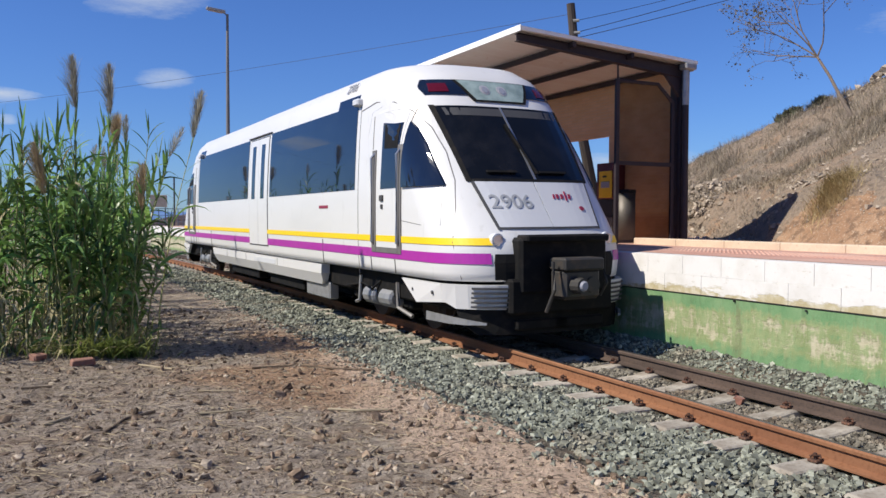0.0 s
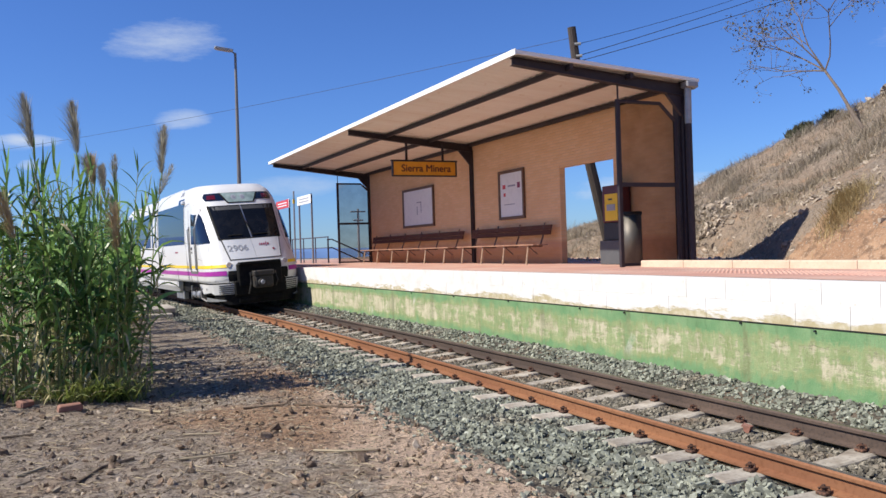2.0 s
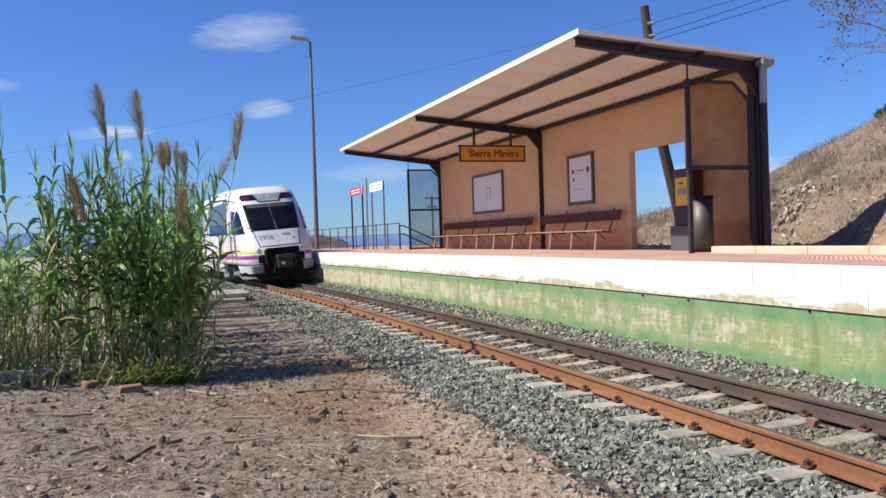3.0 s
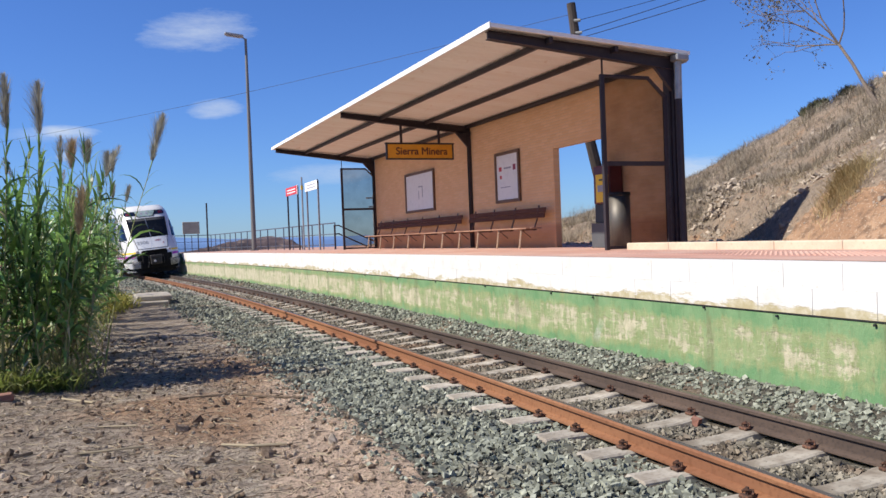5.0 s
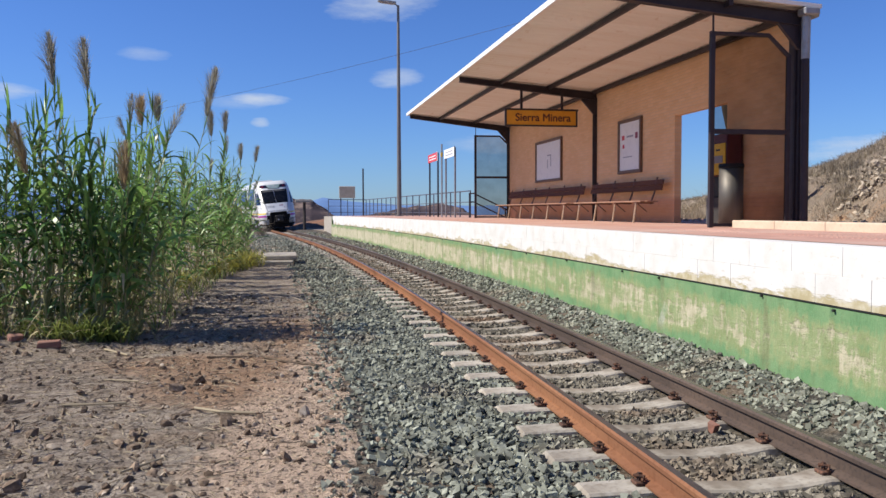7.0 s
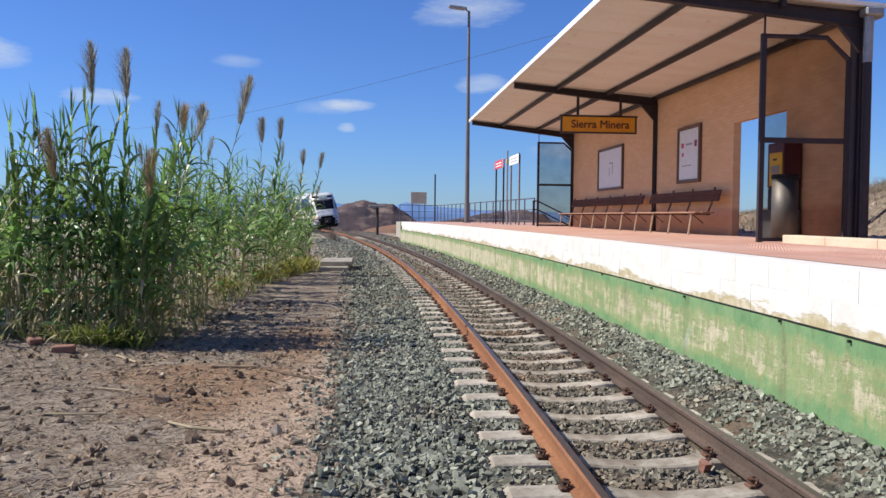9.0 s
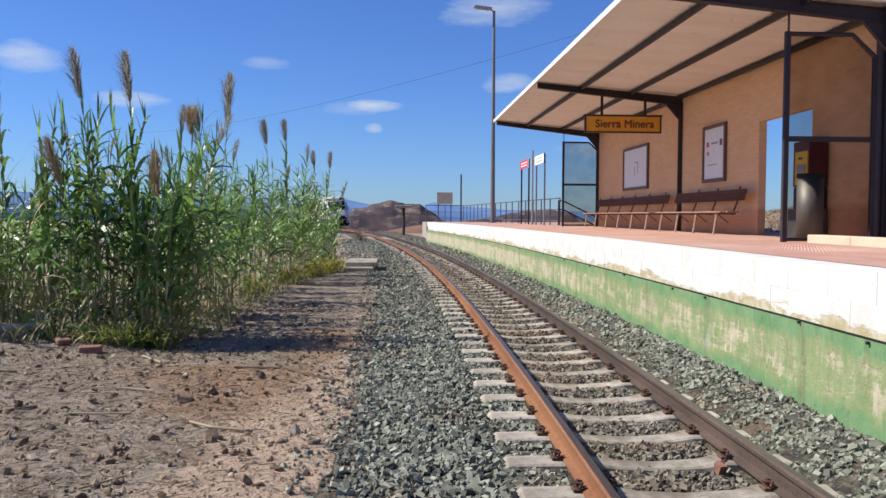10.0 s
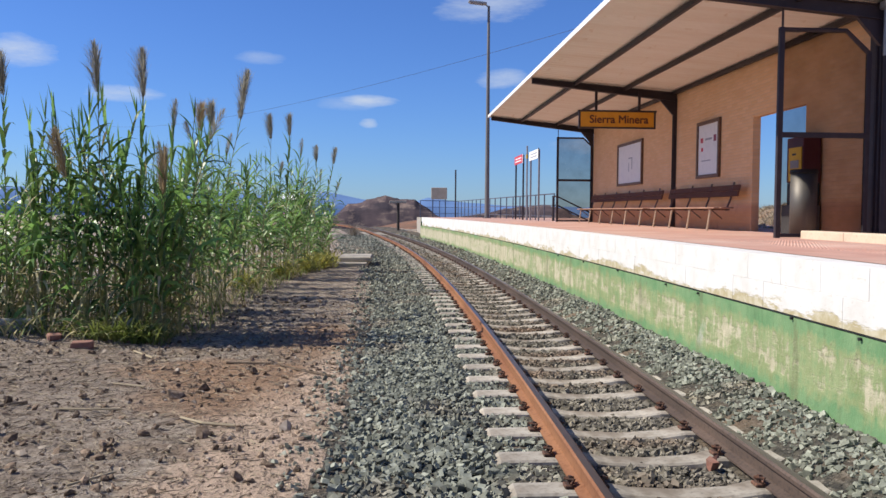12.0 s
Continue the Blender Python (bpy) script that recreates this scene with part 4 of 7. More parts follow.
def build_name_sign():
    root = thing("station_name_sign", "hanging orange-yellow station name sign in a dark frame", "sign")
    part("panel", box(2.66, 4.36, 18.375, 18.425, 3.32, 3.66, 0.004), M["sign_yellow"], root)
    fr = bmesh.new()
    box(2.60, 4.42, 18.36, 18.44, 3.66, 3.70, 0.006, fr)
    box(2.62, 4.40, 18.365, 18.435, 3.285, 3.32, 0.004, fr)
    box(2.62, 2.66, 18.365, 18.435, 3.32, 3.66, 0.004, fr)
    box(4.36, 4.40, 18.365, 18.435, 3.32, 3.66, 0.004, fr)
    part("sign_frame", fr, M["sign_back"], root)
    for x in (3.02, 4.02):
        part("hanger", box(x - 0.03, x + 0.03, 18.385, 18.415, 3.70, 4.15, 0.004), M["steel"], root)
    lettering("word", "Sierra", 0.250, M["sign_text"], root, pose(3.16, 18.372, 3.485, 90, 0, 0), "dark brown letters", bold=0.006)
    lettering("word", "Minera", 0.250, M["sign_text"], root, pose(3.88, 18.372, 3.485, 90, 0, 0), "dark brown letters", bold=0.006)


def build_notice(y0, y1, z0, z1, marks):
    root = thing("notice_board", "white notice sheet in a brown wooden frame on the brick wall", "notice board", "wall notices", ASKEW)
    fr = bmesh.new()
    t = 0.07
    box(4.81, 4.868, y0 - t, y1 + t, z1, z1 + t, 0.008, fr)
    box(4.81, 4.868, y0 - t, y1 + t, z0 - t, z0, 0.008, fr)
    box(4.81, 4.868, y0 - t, y0, z0, z1, 0.008, fr)
    box(4.81, 4.868, y1, y1 + t, z0, z1, 0.008, fr)
    part("board_frame", fr, M["frame_wood"], root)
    part("sheet", box(4.84, 4.866, y0, y1, z0, z1), M["poster"], root)
    for y, z, w, h, key in marks:
        part("printed_bar", box(4.836, 4.839, y, y + w, z, z + h), M[key], root)


def build_bench(y0, y1, name_label):
    root = thing("bench", name_label, "bench", "platform benches", ASKEW)
    for i, x in enumerate((4.20, 4.33, 4.46)):
        part("seat_board", box(x, x + 0.115, y0, y1, PLAT + 0.405, PLAT + 0.435, 0.006), M["bench_seat"], root)
    for z in (PLAT + 0.69, PLAT + 0.80):
        ob = part("back_board", box(0, 0.03, y0, y1, -0.052, 0.052, 0.006), M["bench_wood"], root)
        ob.matrix_basis = pose(4.64 + (z - PLAT - 0.69) * 0.25, 0, z, 0, 12, 0)
    n = max(2, int(round((y1 - y0) / 1.45)) + 1)
    for k in range(n):
        y = y0 + 0.3 + (y1 - y0 - 0.6) * k / (n - 1)
        part("leg", tube([(4.20, y, PLAT), (4.26, y, PLAT + 0.40)], 0.021, 6), M["bench_leg"], root, "worn pale bench leg")
        part("seat_bearer", tube([(4.24, y, PLAT + 0.39), (4.62, y, PLAT + 0.39)], 0.016, 6), M["bench_steel"], root)
        part("brace", tube([(4.48, y, PLAT + 0.22), (4.28, y, PLAT + 0.38)], 0.013, 6), M["bench_steel"], root)
        part("back_stay", tube([(4.55, y, PLAT + 0.37), (4.64, y, PLAT + 0.6), (4.70, y, PLAT + 0.90)], 0.018, 6), M["bench_steel"], root)


def build_machine():
    root = thing("ticket_machine", "maroon ticket machine with yellow front panel on grey pedestal", "ticket machine")
    part("cabinet", box(4.57, 4.855, 11.90, 12.42, PLAT + 0.80, PLAT + 1.50, 0.02, None, 2), M["maroon"], root)
    part("lower_cabinet", box(4.58, 4.85, 11.91, 12.41, PLAT + 0.46, PLAT + 0.797, 0.01), M["dark_plastic"], root, "black lower cabinet")
    part("pedestal", box(4.53, 4.85, 11.88, 12.48, PLAT, PLAT + 0.457, 0.01), M["pedestal"], root, "grey pedestal")
    part("front_panel", box(4.552, 4.57, 11.93, 12.32, PLAT + 0.83, PLAT + 1.34, 0.004), M["yellow"], root, "yellow front panel")
    part("screen", box(4.542, 4.552, 11.99, 12.25, PLAT + 1.02, PLAT + 1.14, 0.003), M["blank_grey"], root)
    part("printed_bar", box(4.546, 4.551, 12.08, 12.2, PLAT + 1.22, PLAT + 1.25), M["dark_plastic"], root)


def build_bin():
    root = thing("litter_bin", "tall brushed-metal litter bin beside the glazed screen", "litter bin", at=pose(4.10, 10.95, PLAT))
    part("bin_body", tube([(0, 0, 0.03), (0, 0, 0.88)], 0.175, 36), M["grey_metal"], root, smooth=True)
    part("bin_foot", tube([(0, 0, 0), (0, 0, 0.03)], 0.15, 24), M["dark_plastic"], root)
    part("bin_rim", tube([(0, 0, 0.88), (0, 0, 0.90), (0, 0, 0.94)], [0.183, 0.188, 0.18], 36), M["dark_plastic"], root)


build_shelter()
build_name_sign()
build_notice(21.05, 23.28, 2.19, 3.24, [(21.9, 2.55, 0.05, 0.3, "blank_grey"), (22.2, 2.5, 0.04, 0.25, "blank_grey"), (21.9, 2.85, 0.35, 0.03, "blank_grey")])
build_notice(15.90, 16.98, 2.17, 3.21, [(16.72, 2.84, 0.14, 0.10, "red"), (16.72, 2.66, 0.10, 0.08, "red"), (16.02, 2.83, 0.13, 0.13, "logo_red"), (16.25, 2.88, 0.35, 0.04, "blank_grey"), (16.3, 2.45, 0.5, 0.02, "blank_grey")])
build_bench(18.75, 25.75, "long dark wooden bench with worn seat, against the brick wall")
build_bench(14.45, 18.25, "dark wooden bench with worn seat, beside the doorway")
build_machine()
build_bin()


# ---- lineside and platform furniture ----
def build_lamp():
    root = thing("street_lamp", "tall weathered steel lamp post with a flat grey lantern", "street lamp")
    part("pole", tube([(2.98, 39.06, PLAT), (2.98, 39.06, 2.2), (2.98, 39.06, 11.1)], [0.115, 0.11, 0.06], 12), M["lamp_steel"], root)
    part("base_plate", box(2.80, 3.16, 38.88, 39.24, PLAT, PLAT + 0.03, 0.006), M["lamp_steel"], root)
    part("arm", tube([(2.98, 39.06, 11.05), (2.83, 39.06, 11.16), (2.58, 39.06, 11.2)], 0.035, 8), M["lamp_steel"], root)
    bm = box(-0.46, 0.42, -0.14, 0.14, -0.06, 0.07, 0.05, None, 2)
    ob = part("lantern", bm, M["galv"], root, "flat grey lantern")
    ob.matrix_basis = pose(2.46, 39.06, 11.24, 0, 6, 0)
    glass = part("lantern_glass", box(-0.36, 0.30, -0.11, 0.11, -0.08, -0.058, 0.01), M["blank_grey"], ob)


def build_sign_boards():
    for y0, y1, x, key, lab, posts in ((32.25, 34.35, 3.63, "red", "red notice board on two dark posts", "steel"), (29.4, 31.35, 3.74, "white_panel", "white notice board on two grey posts", "galv")):
        root = thing("sign_board", lab, "sign", "platform sign boards")
        for y in (y0 + 0.1, y1 - 0.1):
            part("post", box(x - 0.03, x + 0.03, y - 0.03, y + 0.03, PLAT, 3.64, 0.004), M[posts], root)
        part("board", box(x - 0.055, x - 0.03, y0, y1, 3.32, 3.66, 0.004), M[key], root)
        part("board_edge", box(x - 0.06, x - 0.03, y0 - 0.05, y0 - 0.004, 3.30, 3.68, 0.004), M["steel"] if key != "red" else M["white_panel"], root)
        for k in range(2):
            part("printed_bar", box(x - 0.059, x - 0.056, y0 + 0.3, y1 - 0.3, 3.41 + k * 0.11, 3.45 + k * 0.11), M["white_panel" if key == "red" else "blank_grey"], root)
    mast = thing("post", "slim pale post beside the sign boards", "post")
    part("shaft", tube([(3.70, 31.9, PLAT), (3.70, 31.9, 3.95)], 0.035, 8), M["galv"], mast)
    part("marker", box(3.66, 3.74, 31.86, 31.94, 3.45, 3.62, 0.004), M["yellow"], mast)


def build_fence():
    root = thing("fence", "blue-grey tubular railing behind the platform end", "railing")
    ends = [Vector((4.25, 29.2)), Vector((2.75, 53.0)), Vector((0.25, 51.6))]
    for a, b in zip(ends, ends[1:]):
        n = max(2, int((b - a).length / 1.35))
        for k in range(n):
            p = a.lerp(b, k / n)
            part("fence_post", tube([(p.x, p.y, 0.9), (p.x, p.y, 2.05)], 0.024, 6), M["fence"], root)
        for z, r in ((2.03, 0.024), (1.62, 0.016), (1.22, 0.016)):
            part("fence_rail", tube([(a.x, a.y, z), (b.x, b.y, z)], r, 6), M["fence"], root)
    part("fence_post", tube([(0.25, 51.6, 0.9), (0.25, 51.6, 2.05)], 0.024, 6), M["fence"], root)
    step = thing("handrail", "dark steel handrail of the steps beside the shelter", "handrail")
    for z in (1.93, 1.62):
        part("rail_bar", tube([(4.12, 28.9, z - 0.01), (4.3, 28.9, z), (5.5, 28.5, z - 0.62)], 0.028, 6), M["steel"], step)
    for x, y, h in ((4.15, 28.9, 1.92), (5.4, 28.53, 1.40)):
        part("post", tube([(x, y, PLAT), (x, y, h)], 0.03, 6), M["steel"], step)
    ext = new("pavement", mesh_from("pavement", [(0.18, 43.3, 1.0), (8, 43.3, 1.0), (8, 56, 0.95), (0.18, 56, 0.95), (0.18, 43.3, -0.4), (8, 43.3, -0.4), (8, 56, -0.6), (0.18, 56, -0.6)], [(0, 1, 2, 3), (0, 4, 5, 1), (1, 5, 6, 2), (2, 6, 7, 3), (3, 7, 4, 0)], M["old_concrete"]))
    tagged(ext, "concrete ramp area beyond the platform", "pavement", kind="structure")
    back = thing("back_board", "plain greyish board seen from behind on the railing", "board")
    part("board", box(0.95, 1.95, 51.9, 51.94, 2.12, 2.86, 0.01), M["kerb"], back)
    for x in (1.05, 1.85):
        part("board_post", box(x - 0.03, x + 0.03, 51.94, 52.0, 0.95, 2.8), M["fence"], back)
    pole = thing("thin_pole", "slim dark pole behind the railing", "pole")
    part("shaft", tube([(2.63, 53.7, 0.95), (2.63, 53.7, 4.08)], 0.05, 8), M["steel"], pole)
    tee = thing("signal_post", "dark post with a pale crosspiece beyond the platform", "signal post")
    part("shaft", tube([(-1.08, 58, -0.2), (-1.08, 58, 2.0)], 0.10, 8), M["pole_wood"], tee)
    part("crosspiece", box(-1.7, -0.5, 57.86, 58.14, 1.92, 2.08, 0.02), M["old_concrete"], tee)


def build_poles():
    root = thing("utility_pole", "leaning weathered wooden utility pole behind the shelter", "utility pole")
    part("shaft", tube([(8.0, 16.8, 1.2), (7.4, 16.8, 3.6), (6.99, 16.8, 6.95)], [0.15, 0.135, 0.11], 10), M["pole_wood"], root)
    part("insulator", tube([(7.0, 16.7, 6.5), (7.12, 16.6, 6.5)], 0.04, 8), M["grey_metal"], root)
    part("insulator", tube([(7.03, 16.7, 6.2), (7.15, 16.6, 6.2)], 0.04, 8), M["grey_metal"], root)

    mast = thing("far_mast", "slim grey mast with crossarms beyond the shelter", "mast")
    part("shaft", tube([(10.8, 44.5, -0.3), (10.8, 44.5, 3.9)], [0.09, 0.06], 8), M["galv"], mast)
    for z, w in ((3.7, 0.45), (3.2, 0.3)):
        part("crossarm", box(10.8 - w, 10.8 + w, 44.46, 44.54, z, z + 0.08, 0.01), M["galv"], mast)

    def wire(a, b, sag, r=0.012):
        a, b = Vector(a), Vector(b)
        pts = []
        for k in range(25):
            u = k / 24
            p = a.lerp(b, u)
            p.z -= sag * 4 * u * (1 - u)
            pts.append(p)
        ob = part("overhead_wire", tube(pts, r, 5, None, False), M["wire"])
        tagged(ob, "thin black overhead cable from the wooden pole", "cable", "overhead cables")
    wire((7.02, 16.7, 6.05), (16.5, 12.7, 9.0), 0.1, 0.009)
    wire((7.05, 16.7, 6.2), (16.4, 14.0, 9.4), 0.1, 0.009)
    wire((7.05, 16.7, 6.5), (16.3, 17.8, 9.6), 0.1, 0.007)
    wire((6.99, 16.9, 6.7), (-30.0, 84.0, 9.6), 1.2, 0.006)


def build_slabs():
    root = thing("concrete_slab", "worn pale concrete slab lying beside the track", "slab")
    part("slab_body", box(-3.05, -2.15, 22.2, 23.9, -0.02, 0.12, 0.03), M["old_concrete"], root)
    low = thing("concrete_slab", "low concrete slab half buried under another", "slab")
    part("slab_body", box(-3.15, -2.25, 22.0, 23.8, -0.25, -0.02, 0.03), M["old_concrete"], low)
    rng = random.Random(12)
    for x, y, a, L_, key, lab in ((-4.88, 8.62, 8, 0.22, "brick_red", "broken red brick lying in the dirt"), (-5.5, 9.55, -5, 0.2, "brick_red", "broken red brick at the reeds"), (-5.95, 9.35, 15, 0.5, "old_concrete", "rough concrete lump at the reeds"), (-5.3, 8.95, 30, 0.14, "brick_red", "small red brick fragment lying in dirt")):
        ob = thing("brick", lab, "brick")
        bm = box(-L_ / 2, L_ / 2, -0.06, 0.06, 0, 0.075 if key == "brick_red" else 0.16, 0.012)
        for v in bm.verts:
            v.co += Vector((rng.uniform(-1, 1), rng.uniform(-1, 1), rng.uniform(-1, 1))) * 0.008
        part("brick_body", bm, M[key], ob)
        ob.matrix_basis = pose(x, y, ground_z(x, y) - 0.01, 0, 0, a)


build_lamp()
build_sign_boards()
build_fence()
build_poles()
build_slabs()


# ---- hillside ----
def hill_z(x, y):
    foot = float(np.interp(y, [6, 8.6, 9.6, 10.6, 11.5, 12.5, 14, 20, 30], [6.0, 6.1, 6.35, 6.8, 7.5, 8.1, 8.5, 9.0, 9.3]))
    u = x - foot
    if u <= 0:
        return PLAT - 0.012 + 0.008 * noise.noise(Vector((x, y, 3)))
    rise = float(np.interp(u, [0, 0.25, 0.9, 1.8, 2.8, 4.5, 5.5, 6.5, 9, 16, 40], [0, 0.32, 0.95, 1.3, 1.75, 2.85, 3.7, 4.25, 4.75, 5.2, 4.0]))
    k = float(np.interp(y, [-30, 2, 9, 13, 16, 19, 22, 27, 34, 45], [1.15, 1.12, 1.08, 1.02, 0.90, 0.72, 0.52, 0.32, 0.12, 0.0]))
    rough = 0.16 * noise.noise(Vector((x * 0.6, y * 0.6, 1))) + 0.10 * noise.noise(Vector((x * 1.7, y * 1.7, 4))) + 0.05 * noise.noise(Vector((x * 4.5, y * 4.5, 7)))
    z = PLAT - 0.012 + rise * k + rough * min(1, u * 0.9)
    return max(z, PLAT - 0.02)


def build_hill():
    xs = axis_steps([(5.4, 9.0, 60), (9.0, 18, 60), (18, 50, 16)])
    ys = axis_steps([(-30, 3, 24), (3, 8, 25), (8, 10.2, 30), (10.2, 10.6, 24), (10.6, 13, 32), (13, 26, 72), (26, 46, 24)])
    verts = [(x, y, hill_z(x, y)) for y in ys for x in xs]
    w = len(xs)
    faces = [(j * w + i, j * w + i + 1, (j + 1) * w + i + 1, (j + 1) * w + i) for j in range(len(ys) - 1) for i in range(w - 1)]
    bare = []
    for j in range(len(ys) - 1):
        for i in range(w - 1):
            x, y = xs[i], ys[j]
            ragged = 0.9 * noise.noise(Vector((x * 1.5, y * 1.5, 6))) + 0.2 * noise.noise(Vector((x * 5, y * 5, 6)))
            bare.append(1 if y < 10.1 + ragged * 0.5 and x < 6.8 + ragged else 0)
    tagged(new("hillside", mesh_from("hillside", verts, faces, [M["hill"], M["bank_soil"]], True, bare)), "dry brown hillside with eroded reddish bank", "hillside", kind="structure")


build_hill()


def blade_mesh(name, roots, heights, leans, widths, mat, segs=3, seed=1, droop=0.6):
    """Grass-like blades: tapering strips that rise from roots, lean and droop."""
    rng = np.random.default_rng(seed)
    n = len(roots)
    az = rng.uniform(0, 2 * np.pi, n)
    d = np.stack([np.cos(az), np.sin(az), np.zeros(n)], 1)
    side = np.stack([-np.sin(az + 0.6), np.cos(az + 0.6), np.zeros(n)], 1)
    verts = np.zeros((n, 2 * segs + 1, 3))
    for k in range(segs + 1):
        u = k / segs
        p = roots + d * (leans * heights * u ** 1.6)[:, None]
        p = p + np.array([0, 0, 1.0]) * (heights * (u - droop * leans * u ** 2.2 * 0.6))[:, None]
        w = widths * (1 - u) ** 0.7 * 0.5
        if k < segs:
            verts[:, 2 * k] = p - side * w[:, None]
            verts[:, 2 * k + 1] = p + side * w[:, None]
        else:
            verts[:, 2 * k] = p
    base = (np.arange(n) * (2 * segs + 1))[:, None]
    faces = []
    for k in range(segs - 1):
        faces += (base + np.array([2 * k, 2 * k + 1, 2 * k + 3, 2 * k + 2])).tolist()
    faces += (base + np.array([2 * segs - 2, 2 * segs - 1, 2 * segs])).tolist()
    return mesh_from(name, verts.reshape(-1, 3).tolist(), faces, mat)


def scatter_hill_grass():
    rng = np.random.default_rng(5)
    roots, hs, ls, ws = [], [], [], []
    gold = []
    for _ in range(15000):
        x = 6.4 + 13 * rng.random() ** 1.15
        y = rng.uniform(2.5, 30)
        n1 = noise.noise(Vector((x * 0.55, y * 0.55, 11)))
        steep = x < 8.3
        if (steep and y < 10.5 and rng.random() < 0.6) or (x < 7.1 and y < 10) or n1 < -0.5:
            continue
        z = hill_z(x, y)
        if z < PLAT + 0.02:
            continue
        h = rng.uniform(0.05, 0.17) * (1.25 + n1)
        for _b in range(10):
            roots.append((x + rng.normal(0, 0.10), y + rng.normal(0, 0.10), z - 0.02))
            hs.append(h * rng.uniform(0.5, 1.1))
            ls.append(rng.uniform(0.3, 1.3))
            ws.append(rng.uniform(0.006, 0.016))
    me = blade_mesh("hill_grass", np.array(roots), np.array(hs), np.array(ls), np.array(ws), M["dry_grass"], 3, 6)
    tagged(new("hill_grass", me), "dense dry grey-brown grass on the slope", "grass", kind="stuff")
    # golden tussocks on the bank
    for cx, cy, r, h, cnt in ((6.85, 8.85, 0.38, 0.58, 1500), (7.15, 9.1, 0.24, 0.45, 600), (9.4, 8.6, 0.3, 0.45, 500)):
        roots = np.stack([rng.normal(cx, r * 0.5, cnt), rng.normal(cy, r * 0.5, cnt), np.zeros(cnt)], 1)
        roots[:, 2] = [hill_z(a, b) - 0.02 for a, b in roots[:, :2]]
        me = blade_mesh("tussock", roots, rng.uniform(0.4, 1, cnt) * h, rng.uniform(0.3, 1.3, cnt), rng.uniform(0.004, 0.010, cnt), M["gold_grass"], 4, int(cx * 10), 1.0)
        tagged(new("tussock", me), "golden dry tussock on the eroded bank", "tussock", "bank tussocks")
    # shrubs of fine twigs
    spots = [(12.6, 11.6, 0.9, 0.8), (11.0, 9.4, 0.7, 0.6), (14.4, 11.0, 1.1, 0.9), (10.2, 12.2, 0.7, 0.5), (9.6, 18.6, 0.8, 0.7), (8.8, 20.5, 0.8, 0.6), (10.4, 22.0, 0.9, 0.8), (12.5, 17.0, 0.9, 0.6), (13.2, 9.0, 1.1, 0.9)]
    for _ in range(46):
        x, y = rng.uniform(8.6, 15.5), rng.uniform(8.5, 20)
        if hill_z(x, y) > PLAT + 0.5:
            spots.append((x, y, rng.uniform(0.35, 0.8), rng.uniform(0.25, 0.5)))
    for cx, cy, r, h in spots:
        cnt = 420
        roots = np.stack([rng.normal(cx, r * 0.4, cnt), rng.normal(cy, r * 0.4, cnt), np.zeros(cnt)], 1)
        roots[:, 2] = [hill_z(a, b) - 0.03 for a, b in roots[:, :2]]
        me = blade_mesh("shrub", roots, rng.uniform(0.3, 1, cnt) * h, rng.uniform(0.2, 0.8, cnt), rng.uniform(0.006, 0.014, cnt), M["grey_shrub"], 3, int(cx * 13 + cy), 0.5)
        tagged(new("shrub", me), "dry grey-brown shrub on the hillside", "shrub", "hillside shrubs")
    # a bare bush beside the line beyond the platform
    cnt = 180
    roots = np.stack([rng.normal(-3.85, 0.12, cnt), rng.normal(50.0, 0.12, cnt), np.full(cnt, -0.2)], 1)
    me = blade_mesh("lineside_bush", roots, rng.uniform(0.4, 1.0, cnt) * 1.15, rng.uniform(0.3, 1.1, cnt), rng.uniform(0.008, 0.016, cnt), M["grey_shrub"], 4, 91, 0.2)
    tagged(new("lineside_bush", me), "bare twiggy bush beside the line", "bush")
    for cx, cy, r, h in ((14.5, 16.4, 0.45, 0.26), (15.1, 15.9, 0.35, 0.2)):
        cnt = 900
        a = rng.uniform(0, 6.28, cnt)
        q = rng.random(cnt) ** 0.5
        lump = 0.7 + 0.3 * np.sin(a * 3 + cx)
        roots = np.stack([cx + np.cos(a) * q * r * lump, cy + np.sin(a) * q * r * lump, np.zeros(cnt)], 1)
        roots[:, 2] = [hill_z(u, v) for u, v in roots[:, :2]]
        roots[:, 2] += rng.random(cnt) * h * (1 - q ** 2 * 0.7)
        me = blade_mesh("bush", roots, rng.uniform(0.08, 0.2, cnt), rng.uniform(0.2, 0.9, cnt), rng.uniform(0.03, 0.06, cnt), M["green_bush"], 2, int(cx * 7), 0.3)
        tagged(new("bush", me), "dark green bush on the hill crest", "bush", "crest bushes")


scatter_hill_grass()



